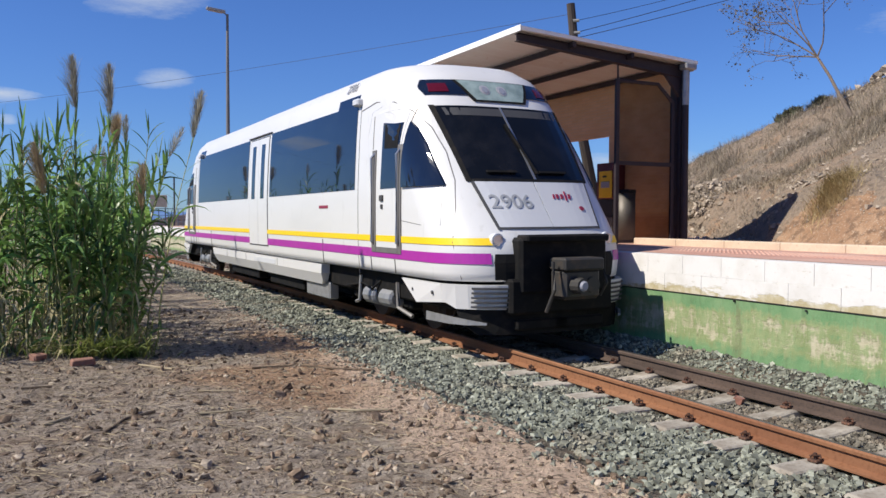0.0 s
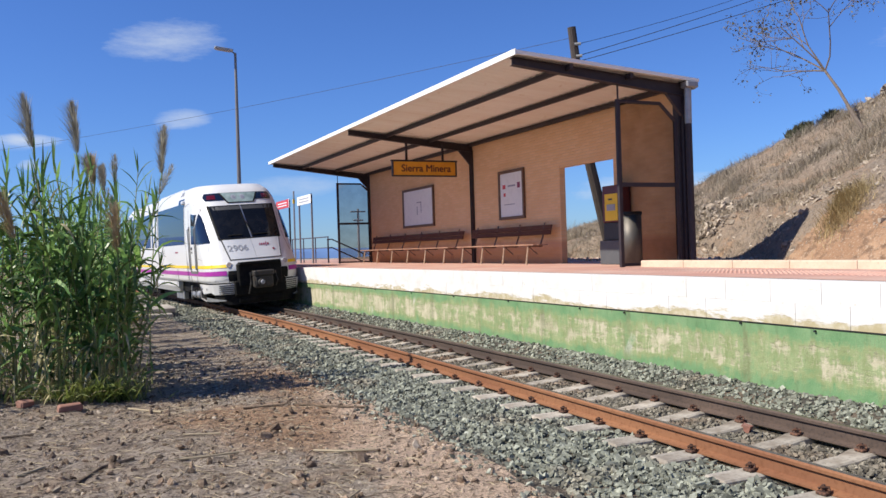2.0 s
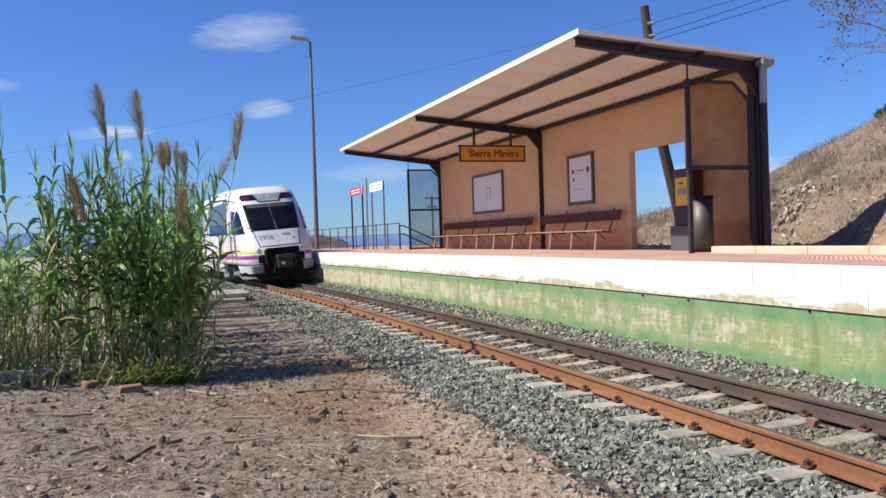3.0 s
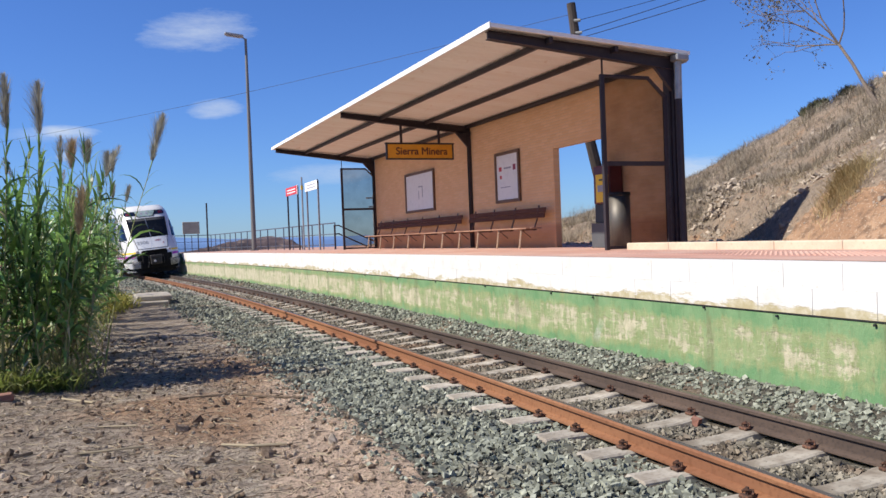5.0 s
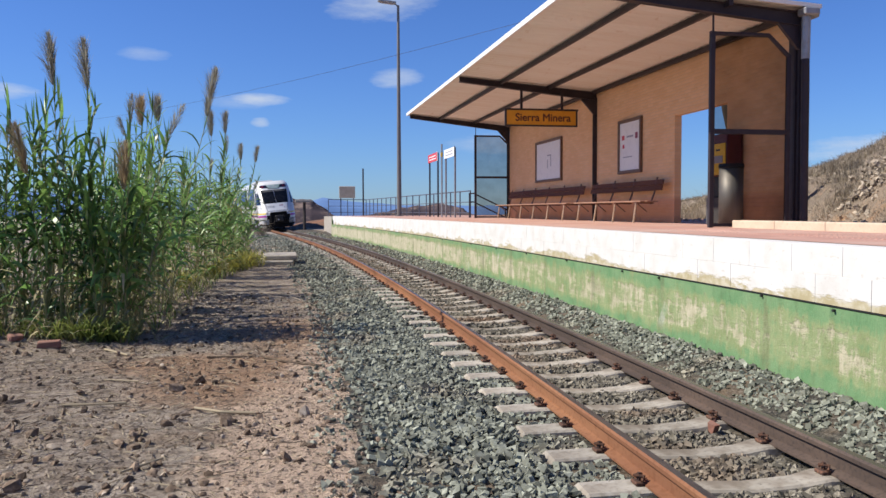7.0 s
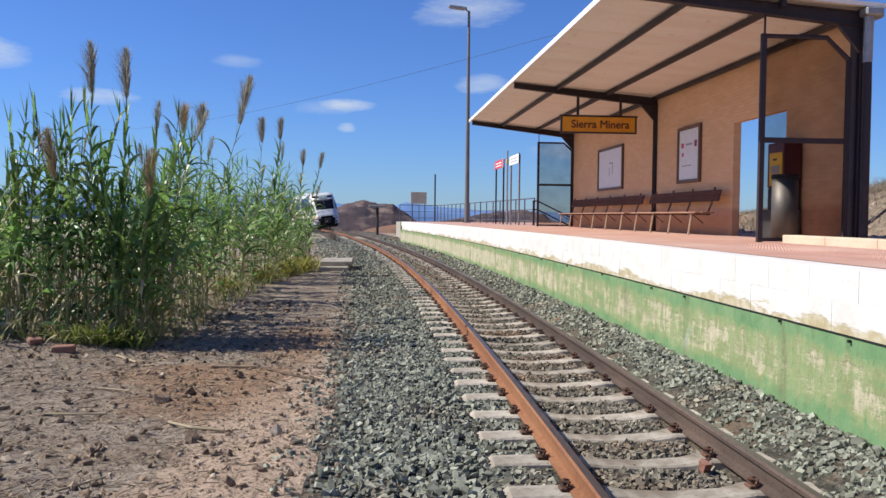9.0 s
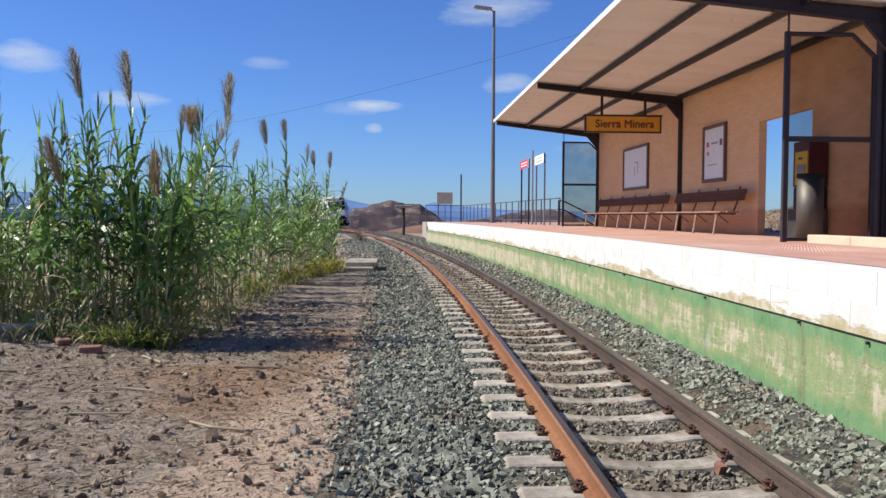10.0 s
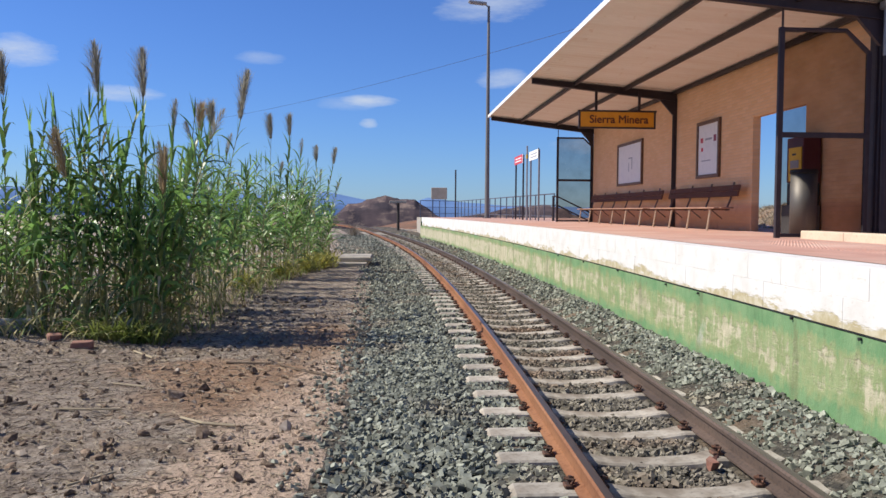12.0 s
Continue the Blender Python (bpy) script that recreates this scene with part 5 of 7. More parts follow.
def stone_mesh(name, centres, sizes, mat, seed, flat=0.75, sharp=True):
    """Many small angular stones in one mesh."""
    v0 = np.array([(x, y, z) for x in (-0.72, 0.72) for y in (-0.72, 0.72) for z in (-0.72, 0.72)])
    f0 = np.array([(0, 1, 3), (0, 3, 2), (4, 6, 7), (4, 7, 5), (0, 4, 5), (0, 5, 1), (2, 3, 7), (2, 7, 6), (0, 2, 6), (0, 6, 4), (1, 5, 7), (1, 7, 3)])
    rng = np.random.default_rng(seed)
    n = len(centres)
    if sharp:
        v = v0[None] * (1 + rng.uniform(-0.40, 0.25, (n, 8, 1))) + rng.uniform(-0.22, 0.22, (n, 8, 3))
    else:
        bm = bmesh.new()
        bmesh.ops.create_icosphere(bm, subdivisions=1, radius=1.0)
        v0 = np.array([v.co[:] for v in bm.verts])
        f0 = np.array([[v.index for v in f.verts] for f in bm.faces])
        bm.free()
        v = v0[None] * (1 + rng.uniform(-0.42, 0.25, (n, len(v0), 1)))
    v = v * np.stack([rng.uniform(0.75, 1.35, n), rng.uniform(0.65, 1.15, n), rng.uniform(0.5, 0.9, n) * flat / 0.75], 1)[:, None]
    a, b, c = rng.uniform(0, 6.28, n), rng.normal(0, 0.6, n), rng.normal(0, 0.6, n)
    ca, sa, cb, sb, cc, sc = np.cos(a), np.sin(a), np.cos(b), np.sin(b), np.cos(c), np.sin(c)
    x, y, z = v[..., 0], v[..., 1], v[..., 2]
    y, z = y * cb[:, None] - z * sb[:, None], y * sb[:, None] + z * cb[:, None]
    x, z = x * cc[:, None] + z * sc[:, None], -x * sc[:, None] + z * cc[:, None]
    x, y = x * ca[:, None] - y * sa[:, None], x * sa[:, None] + y * ca[:, None]
    v = np.stack([x, y, z], -1) * np.asarray(sizes)[:, None, None] + np.asarray(centres)[:, None]
    faces = (f0[None] + (np.arange(n) * len(v0))[:, None, None]).reshape(-1, 3)
    return mesh_from(name, v.reshape(-1, 3).tolist(), faces.tolist(), mat)


def near_sleeper(s, u):
    return abs(((s - 4.20 + 0.301) % 0.602) - 0.301) < 0.115 and abs(u) < 0.97


def build_ballast():
    rng = np.random.default_rng(21)
    centres, sizes, dusty, dusty_sizes = [], [], [], []
    for s0, s1, density, size in ((0.5, 9, 1250, 0.0265), (9, 16, 700, 0.030), (16, 28, 300, 0.036), (28, 52, 110, 0.045)):
        n = int((s1 - s0) * 3.5 * density)
        ss = rng.uniform(s0, s1, n)
        us = np.where(rng.random(n) < 0.22, rng.uniform(-0.46, 0.46, n), rng.uniform(-2.35 if s0 < 20 else -3.3, 1.36, n))
        for s, u in zip(ss, us):
            edge = float(np.interp(s, [14, 22, 30], [-1.95, -2.3, -3.0])) + 0.12 * noise.noise(Vector((s * 0.8, 3.0, 0)))
            if u < edge and rng.random() > 0.35 * (1 - (edge - u) / 0.4):
                continue
            if abs(abs(u) - 0.533) < 0.085 and abs(u) < 0.75:
                continue
            r = size * rng.uniform(0.45, 1.15) * (1.25 if rng.random() < 0.06 else 1)
            inner = abs(u) < 0.45
            if near_sleeper(s, u):
                if rng.random() > (0.05 if abs(u) < 0.9 else 0.25):
                    continue
                r *= 0.6
            p, d = on_line(float(s))
            x, y = p.x + d.y * u, p.y - d.x * u
            z = ground_z(x, y) + (0.010 if inner else 0.0) + rng.uniform(-0.4, 0.55) * r
            if -1.6 < u < -1.0:
                z += 0.015
            (dusty if inner else centres).append((x, y, z))
            (dusty_sizes if inner else sizes).append(r * (0.85 if inner else 1.0))
    tagged(new("ballast_fill", stone_mesh("ballast_fill", dusty, dusty_sizes, M["dusty_stone"], 23)), "brown dusty crushed stone between the rails", "ballast", kind="stuff")
    me = stone_mesh("ballast_stones", centres, sizes, M["stone"], 22)
    tagged(new("ballast_stones", me), "angular grey-green crushed stone ballast round the track", "ballast", kind="stuff")
    # a reddish lump between the rails
    lump = tagged(new("red_stone", stone_mesh("red_stone", [(0.30, 4.62, -0.15), (0.36, 4.72, -0.16)], [0.05, 0.035], M["brick_red"], 4)), "reddish brick lump among the ballast", "stone")


def build_litter():
    rng = np.random.default_rng(31)
    C, S = [], []
    for _ in range(9500):
        y = 2.2 + 12 * rng.random() ** 1.5
        x = rng.uniform(-8, -1.9)
        r = 0.005 + 0.032 * rng.random() ** 4
        C.append((x, y, ground_z(x, y) + r * 0.25))
        S.append(r)
    for x, y, r in ((-3.40, 4.82, 0.060), (-3.29, 5.33, 0.045), (-3.37, 6.46, 0.06), (-3.13, 6.49, 0.045), (-2.9, 5.3, 0.055), (-3.46, 5.05, 0.055), (-4.6, 6.3, 0.05), (-4.1, 5.2, 0.05), (-5.4, 7.0, 0.06), (-2.9, 7.4, 0.05), (-3.9, 4.3, 0.05), (-5.0, 4.6, 0.055), (-2.5, 4.4, 0.05), (-5.53, 6.43, 0.055), (-5.12, 8.36, 0.05), (-5.01, 8.27, 0.04), (-4.07, 6.4, 0.045), (-3.22, 6.76, 0.065), (-3.07, 6.77, 0.05), (-3.51, 4.91, 0.05), (-4.54, 5.49, 0.04), (-3.88, 4.13, 0.06), (-4.5, 4.85, 0.04), (-5.76, 4.9, 0.05)):
        C.append((x, y, ground_z(x, y) + 0.02))
        S.append(r)
    tagged(new("clods", stone_mesh("clods", C, S, M["clod"], 32, 0.6, False)), "dark brown clods scattered on the dirt", "clods", kind="stuff")
    C, S = [], []
    for _ in range(6500):
        y = 2.0 + 11 * rng.random() ** 1.4
        x = rng.uniform(-8, -1.8)
        r = 0.005 + 0.020 * rng.random() ** 3
        C.append((x, y, ground_z(x, y) + r * 0.3))
        S.append(r)
    for x, y, r in ((-2.37, 5.48, 0.06), (-3.9, 4.9, 0.05), (-5.3, 5.5, 0.05), (-4.4, 4.4, 0.05), (-6.0, 6.2, 0.05), (-4.34, 4.63, 0.06), (-5.57, 4.93, 0.085), (-5, 5.6, 0.045), (-4.46, 4.46, 0.045), (-3.56, 4.1, 0.055), (-5.44, 5.36, 0.05), (-5.16, 5.07, 0.03)):
        C.append((x, y, ground_z(x, y) + 0.01))
        S.append(r)
    tagged(new("pebbles", stone_mesh("pebbles", C, S, M["pebble"], 33, 0.6, False)), "pale pebbles and chips on the dirt", "pebbles", kind="stuff")
    # straw and dead reed bits lying flat
    for name, count, key, lab, cat, wide in (("straw_litter", 13000, "straw", "dead reed straw lying on the dirt", "straw", 0.006), ("twig_litter", 5500, "twig", "dark rotten twigs and leaf scraps on the dirt", "twigs", 0.013)):
        V, F = [], []
        for _ in range(count):
            y = 2.2 + 8 * rng.random() ** 1.2
            x = rng.uniform(-8.5, -2.0)
            if rng.random() < max(0.0, (x + 3.8) * 0.45):
                continue
            a, L_, w = rng.uniform(0, 6.28), 0.03 + 0.17 * rng.random() ** 2, rng.uniform(0.0015, wide)
            dx, dy = math.cos(a) * L_ / 2, math.sin(a) * L_ / 2
            z = ground_z(x, y) + 0.008
            t = rng.uniform(-0.012, 0.02)
            b = len(V)
            V += [(x - dx + dy / L_ * w, y - dy - dx / L_ * w, z), (x - dx - dy / L_ * w, y - dy + dx / L_ * w, z), (x + dx, y + dy, z + abs(t)), (x, y, z + 0.008)]
            F += [(b, b + 1, b + 3), (b + 1, b + 2, b + 3), (b + 2, b, b + 3)]
        tagged(new(name, mesh_from(name, V, F, M[key])), lab, cat, kind="stuff")
    for pts, r, key in ((((-3.26, 7.96), (-2.77, 7.88), (-2.5, 7.54), (-2.18, 7.18)), 0.012, "twig"), (((-4.87, 5.84), (-4.69, 6.19), (-4.45, 6.29)), 0.013, "twig"), (((-4.13, 6.08), (-3.9, 6.05), (-3.68, 6.07)), 0.009, "straw"), (((-4.33, 8.55), (-4.04, 8.2)), 0.012, "straw"), (((-5.44, 7.57), (-5.19, 7.6)), 0.012, "twig"), (((-5.27, 6.24), (-5.08, 6.35)), 0.011, "straw")):
        st = part("stick", tube([(x, y, ground_z(x, y) + 0.015) for x, y in pts], r, 6), M[key])
        tagged(st, "weathered stick lying on the dirt", "stick", "fallen sticks")
    for pts, r in ((((-3.15, 5.75), (-2.95, 5.55), (-2.72, 5.5)), 0.011), (((-4.0, 6.9), (-3.7, 6.75)), 0.008), (((-3.4, 4.3), (-3.2, 4.5)), 0.007)):
        st = part("stick", tube([(x, y, ground_z(x, y) + 0.02) for x, y in pts], r, 6), M["straw"])
        tagged(st, "pale dry stick lying on the dirt", "stick", "fallen sticks")


def build_rocks():
    rng = np.random.default_rng(41)
    groups = [("rock_outcrop", (10.15, 15.4), 0.55, 130, 0.085, "pale broken rock outcrop on the hillside"), ("rock_outcrop", (7.75, 9.95), 0.3, 90, 0.05, "pale broken rock above the slit in the bank"), ("rock_outcrop", (9.0, 14.3), 0.5, 100, 0.06, "pale stones low on the slope"), ("rock_outcrop", (14.6, 13.6), 0.5, 26, 0.12, "pale rocks near the crest")]
    for name, (cx, cy), r, n, s, lab in groups:
        xy = np.stack([rng.normal(cx, r * 0.6, n), rng.normal(cy, r * 0.8, n)], 1)
        C = [(x, y, hill_z(x, y) + rng.uniform(0, s * 0.8) + max(0, 0.35 * s / 0.16 * (1 - math.hypot(x - cx, y - cy) / r))) for x, y in xy]
        tagged(new(name, stone_mesh(name, C, rng.uniform(0.4, 1.2, n) * s, M["rock"], int(cx * 9))), lab, "rocks", "rock outcrops", "stuff")
    C, S = [], []
    for _ in range(3200):
        x, y = 6.5 + 7 * rng.random() ** 1.6, rng.uniform(3, 24)
        C.append((x, y, hill_z(x, y)))
        S.append(0.015 + 0.055 * rng.random() ** 3)
    tagged(new("loose_rocks", stone_mesh("loose_rocks", C, S, M["rock"], 44)), "loose pale stones on the eroded slope", "stones", kind="stuff")


build_ballast()
build_litter()
build_rocks()


def build_tree():
    root = thing("tree", "nearly bare leaning tree with thin branches and few leaves", "tree")
    rng = random.Random(17)
    trunk = tube([(12.9, 13.05, hill_z(12.9, 13.05) - 0.15), (13.05, 13.5, 4.4), (13.25, 14.1, 5.2), (13.42, 14.63, 5.8)], [0.052, 0.045, 0.038, 0.032], 8)
    part("trunk", trunk, M["bark"], root)
    limbs = bmesh.new()
    tips = []

    def grow(p, d, length, r, depth):
        pts, cur, dirn = [p], p.copy(), d.copy()
        for _ in range(4):
            dirn = (dirn + Vector((rng.uniform(-1, 1), rng.uniform(-1, 1), rng.uniform(-0.7, 0.8))) * 0.22).normalized()
            cur = cur + dirn * length / 4
            pts.append(cur.copy())
        tube(pts, [r, r * 0.88, r * 0.76, r * 0.66, r * 0.55], 5 if depth < 2 else 4, limbs)
        if depth >= 2:
            tips.extend(pts[2:])
        if depth < 4:
            for _ in range(3 if depth < 2 else 2):
                k = rng.randint(2, 4)
                side = Vector((rng.uniform(-1, 1), rng.uniform(-1, 1), rng.uniform(-0.5, 0.7))).normalized()
                grow(pts[k], (dirn * 0.75 + side * 0.8).normalized(), length * rng.uniform(0.55, 0.78), r * 0.55, depth + 1)
    top = Vector((13.42, 14.63, 5.8))
    for d, L_ in (((-0.1, 0.85, 0.55), 1.5), ((0.1, 0.45, 0.95), 1.7), ((0.1, -0.35, 0.95), 1.5), ((-0.3, 0.2, 1.0), 1.6), ((-0.1, 0.95, 0.12), 1.5)):
        grow(top, Vector(d).normalized(), L_, 0.024, 0)
    tagged(part("branchwork", limbs, M["bark"], root), kind="stuff")
    V, F = [], []
    for p in tips:
        for _ in range(2):
            if rng.random() < 0.45:
                continue
            c = p + Vector((rng.gauss(0, 0.07), rng.gauss(0, 0.07), rng.gauss(0, 0.06)))
            u = Vector((rng.uniform(-1, 1), rng.uniform(-1, 1), rng.uniform(-1, 1))).normalized() * rng.uniform(0.025, 0.055)
            v = u.cross(Vector((rng.uniform(-1, 1), rng.uniform(-1, 1), rng.uniform(-1, 1)))).normalized() * u.length * 0.5
            b = len(V)
            V += [c - u, c + v, c + u, c - v]
            F.append((b, b + 1, b + 2, b + 3))
    child("crown", mesh_from("crown", V, F, M["tree_leaf"]), root, "few small withered leaves")


build_tree()


# ---- reeds ----
class Strips:
    """Collects tapering leaf strips for one mesh."""

    def __init__(self):
        self.v, self.f = [], []

    def leaf(self, p, d, length, width, bend, twist, segs=4):
        up = Vector((0, 0, 1))
        side = d.cross(up)
        side = side.normalized() if side.length > 1e-4 else Vector((1, 0, 0))
        side = (side + up * twist).normalized()
        cur, dirn, b = Vector(p), Vector(d), len(self.v)
        for k in range(segs + 1):
            u = k / segs
            w = width * (0.55 + 1.2 * u if u < 0.3 else (1 - u) ** 0.75 * 1.15) * 0.5
            if k < segs:
                self.v += [cur - side * w, cur + side * w]
            else:
                self.v.append(cur.copy())
            cur = cur + dirn * length / segs
            dirn = (dirn - up * bend / segs).normalized()
        for k in range(segs - 1):
            self.f.append((b + 2 * k, b + 2 * k + 1, b + 2 * k + 3, b + 2 * k + 2))
        self.f.append((b + 2 * segs - 2, b + 2 * segs - 1, b + 2 * segs))

    def stem(self, pts, r0, r1):
        b, n = len(self.v), len(pts)
        for k, p in enumerate(pts):
            r = r0 + (r1 - r0) * k / (n - 1)
            for a in (0.3, 2.4, 4.5):
                self.v.append(Vector((p[0] + math.cos(a) * r, p[1] + math.sin(a) * r, p[2])))
        for k in range(n - 1):
            for i in range(3):
                j = (i + 1) % 3
                self.f.append((b + 3 * k + i, b + 3 * k + j, b + 3 * k + 3 + j, b + 3 * k + 3 + i))


def plume_strands(st, p, d, length, rng, spread=0.10, count=220):
    """A feathery spindle whose fine strands cling to its axis and hang to one side."""
    side = d.cross(Vector((0, 1, 0.2))).normalized()
    other = d.cross(side).normalized()
    for k in range(count):
        u = rng.random() ** 1.15
        a = rng.uniform(0, 6.28)
        out = side * (math.cos(a) + 0.35) + other * math.sin(a)
        w = spread * (math.sin(math.pi * min(1.0, u * 0.8 + 0.16)) ** 0.9)
        st.leaf(p + d * length * u * 0.85 + out * w * rng.uniform(0, 0.35), (d + out * rng.uniform(0.10, 0.55)).normalized(), max(0.05, w * rng.uniform(0.6, 2.5)), rng.uniform(0.004, 0.012), 0.5, rng.uniform(-1, 1), 2)


def reed(stems, leaves, dry, p, h, lean, rng, leafy=1.0):
    """One giant reed: a cane with two ranks of broad leaves that rise, arch and hang; returns its tip and direction."""
    pts = []
    for k in range(6):
        u = k / 5
        pts.append(Vector((p[0] + lean[0] * u ** 1.7, p[1] + lean[1] * u ** 1.7, p[2] + h * u)))
    stems.stem(pts, 0.012, 0.005)
    a = rng.uniform(0, 6.28)
    n = int(h / 0.085 * leafy)
    vigour = rng.uniform(0.8, 1.2)
    for k in range(n):
        u = 0.06 + 0.94 * k / n
        if u < 0.35 and rng.random() < 0.40:
            continue
        i = min(4, int(u * 5))
        q = pts[i].lerp(pts[i + 1], u * 5 - i)
        a += math.pi + rng.uniform(-0.35, 0.35)
        old = (u < 0.42 and rng.random() < 0.55) or rng.random() < 0.05
        if old:
            d = Vector((math.cos(a), math.sin(a), rng.uniform(-0.6, 0.4))).normalized()
            dry.leaf(q, d, rng.uniform(0.3, 0.55), rng.uniform(0.022, 0.045), rng.uniform(1.5, 3.5), rng.uniform(-0.6, 0.6))
            continue
        top = max(0.0, (u - 0.72) / 0.28)
        rise = rng.uniform(0.85, 1.9) + 0.9 * top
        d = Vector((math.cos(a), math.sin(a), rise)).normalized()
        L_ = rng.uniform(0.36, 0.70) * vigour * (1 - 0.42 * top) * (0.8 if u < 0.25 else 1)
        leaves.leaf(q, d, L_, rng.uniform(0.040, 0.078) * (1 - 0.35 * top), rng.uniform(1.1, 3.3) * (1 - 0.55 * top), rng.uniform(-1.2, 1.2), 5)
    # folded spear of young leaves
    for _ in range(3):
        d = Vector((rng.uniform(-0.25, 0.25), rng.uniform(-0.25, 0.25), 1)).normalized()
        leaves.leaf(pts[-1], d, rng.uniform(0.2, 0.38), 0.024, 0.3, 0.1)
    return pts[-1], (pts[-1] - pts[-2]).normalized()


def reed_edge(y):
    """The bed's side towards the track."""
    return float(np.interp(y, [8.6, 9.2, 10.5, 14.5, 18, 21, 24, 28], [-4.25, -4.12, -4.15, -4.05, -3.9, -3.7, -3.58, -3.5]))


SWAY = [(0.0, 2), (0.5, 8), (1.0, 12), (1.5, 5), (2.0, -3), (2.5, -5), (3.4, 2), (4.5, 0), (5.2, 6), (5.9, 2), (6.5, 6), (7.0, 1), (7.7, 3), (8.6, 5), (9.5, -1), (10.0, -4), (10.5, -9), (11.0, -9), (11.5, -3), (12.0, 1)]
swaying = []


def build_reeds():
    rng = random.Random(77)
    root = thing("reed_bed", "tall dense green reed bed with tan feathery plumes", "reeds", kind="stuff")
    stems, leaves, dry, low, plumes, tan = (Strips() for _ in range(6))
    spots = []
    # clumps with a height of their own, thin gaps between them
    for cx in (-7.9, -7.3, -6.75, -6.2, -5.75, -5.3, -4.95, -4.6, -4.30):
        cy, tall_by = rng.uniform(9.3, 9.65), rng.uniform(0.80, 1.12)
        for _ in range(6 if cx < -5.6 else 10):
            spots.append((min(cx + rng.gauss(0, 0.16), -4.08), max(9.08, cy + abs(rng.gauss(0, 0.30))), rng.uniform(1.7, 2.45) * tall_by))
    cy = 9.9
    while cy < 28.0:
        tall_by = rng.uniform(0.72, 1.14)
        for _ in range(6):
            y = cy + rng.gauss(0, 0.13)
            spots.append((reed_edge(y) - 0.9 * rng.random() ** 1.2 - 0.03, y, rng.uniform(1.75, 2.6) * tall_by * (0.6 if 21.8 < y < 24.3 else 1)))
        cy += rng.choice((0.45, 0.7, 1.0))
    # the thicket behind, which closes the view
    for _ in range(85):
        y = rng.uniform(10.2, 14.5)
        spots.append((rng.uniform(-10.0, -6.2), y, rng.uniform(1.2, 1.75)))
    for _ in range(16):
        y = rng.uniform(10.2, 12.5)
        spots.append((rng.uniform(-5.2, reed_edge(y) - 0.5), y, rng.uniform(1.2, 2.0)))
    for _ in range(30):
        y = rng.uniform(14, 27)
        spots.append((reed_edge(y) - rng.uniform(0.8, 2.4), y, rng.uniform(1.6, 2.35)))
    for x, y, h in spots:
        z = ground_z(x, y) - 0.02
        if rng.random() < 0.14:
            h *= 0.6
        lean = (rng.gauss(0.05, 0.16) + (0.10 if reed_edge(y) - x < 0.3 else 0), rng.gauss(-0.03 if y < 9.3 else 0, 0.14))
        tip, d = reed(stems, leaves, dry, (x, y, z), h, lean, rng)
        if h > 2.05 and rng.random() < 0.10:
            L_ = rng.uniform(0.26, 0.42)
            stems.stem([tip, tip + d * 0.12], 0.005, 0.004)
            plume_strands(plumes, tip + d * 0.1, (d + Vector((rng.uniform(-0.2, 0.2), 0, 0))).normalized(), L_ * 1.15, rng, 0.085, 210)
    # dead canes and fallen leaves that choke the foot of the thicket
    for _ in range(420):
        y = rng.uniform(9.5, 13)
        x = rng.uniform(-9, reed_edge(y) - 0.25)
        z = ground_z(x, y)
        tip = (x + rng.gauss(0, 0.25), y + rng.gauss(0, 0.25), z + rng.uniform(0.4, 1.3))
        stems.stem([(x, y, z), tip], 0.009, 0.004)
        a = rng.uniform(0, 6.28)
        dry.leaf(Vector((x, y, z)).lerp(Vector(tip), rng.random()), Vector((math.cos(a), math.sin(a), 0.2)).normalized(), rng.uniform(0.3, 0.6), rng.uniform(0.02, 0.05), rng.uniform(1.5, 3.5), rng.uniform(-0.6, 0.6))
    # fresh low leaves at the corner of the bed
    for _ in range(420):
        x, y, a = rng.gauss(-4.6, 0.2), 9.0 + abs(rng.gauss(0, 0.16)), rng.uniform(0, 6.28)
        low.leaf((x, y, ground_z(x, y)), Vector((math.cos(a), math.sin(a), rng.uniform(0.9, 2.6))).normalized(), rng.uniform(0.18, 0.5), rng.uniform(0.014, 0.032), rng.uniform(0.8, 2.2), rng.uniform(-0.8, 0.8))
    # low growth and fallen leaves along the foot
    for _ in range(900):
        y = rng.choice([rng.uniform(8.95, 9.5), 9.3 + 15 * rng.random()])
        x = rng.uniform(-8, reed_edge(y)) if y < 9.5 else reed_edge(y) - rng.uniform(-0.18, 0.35)
        a = rng.uniform(0, 6.28)
        (low if rng.random() < 0.7 else dry).leaf((x, y, ground_z(x, y)), Vector((math.cos(a), math.sin(a), rng.uniform(0.8, 2.2))).normalized(), rng.uniform(0.2, 0.55), rng.uniform(0.012, 0.03), rng.uniform(0.8, 2.0), 0.2)
    for cx, cy, r, cnt in ((-3.75, 20.3, 0.30, 260), (-3.55, 21.6, 0.36, 420), (-3.65, 23.2, 0.42, 420), (-4.1, 18.4, 0.3, 200), (-4.0, 26.0, 0.6, 300), (-4.4, 15.5, 0.25, 160)):
        for _ in range(cnt):
            x, y, a = rng.gauss(cx, r * 0.5), rng.gauss(cy, r), rng.uniform(0, 6.28)
            tan.leaf((x, y, ground_z(x, y) + 0.2 * rng.random() ** 2), Vector((math.cos(a), math.sin(a), rng.uniform(0.6, 2.0))).normalized(), rng.uniform(0.15, 0.42), rng.uniform(0.02, 0.045), rng.uniform(0.5, 1.6), rng.uniform(-0.8, 0.8), 3)
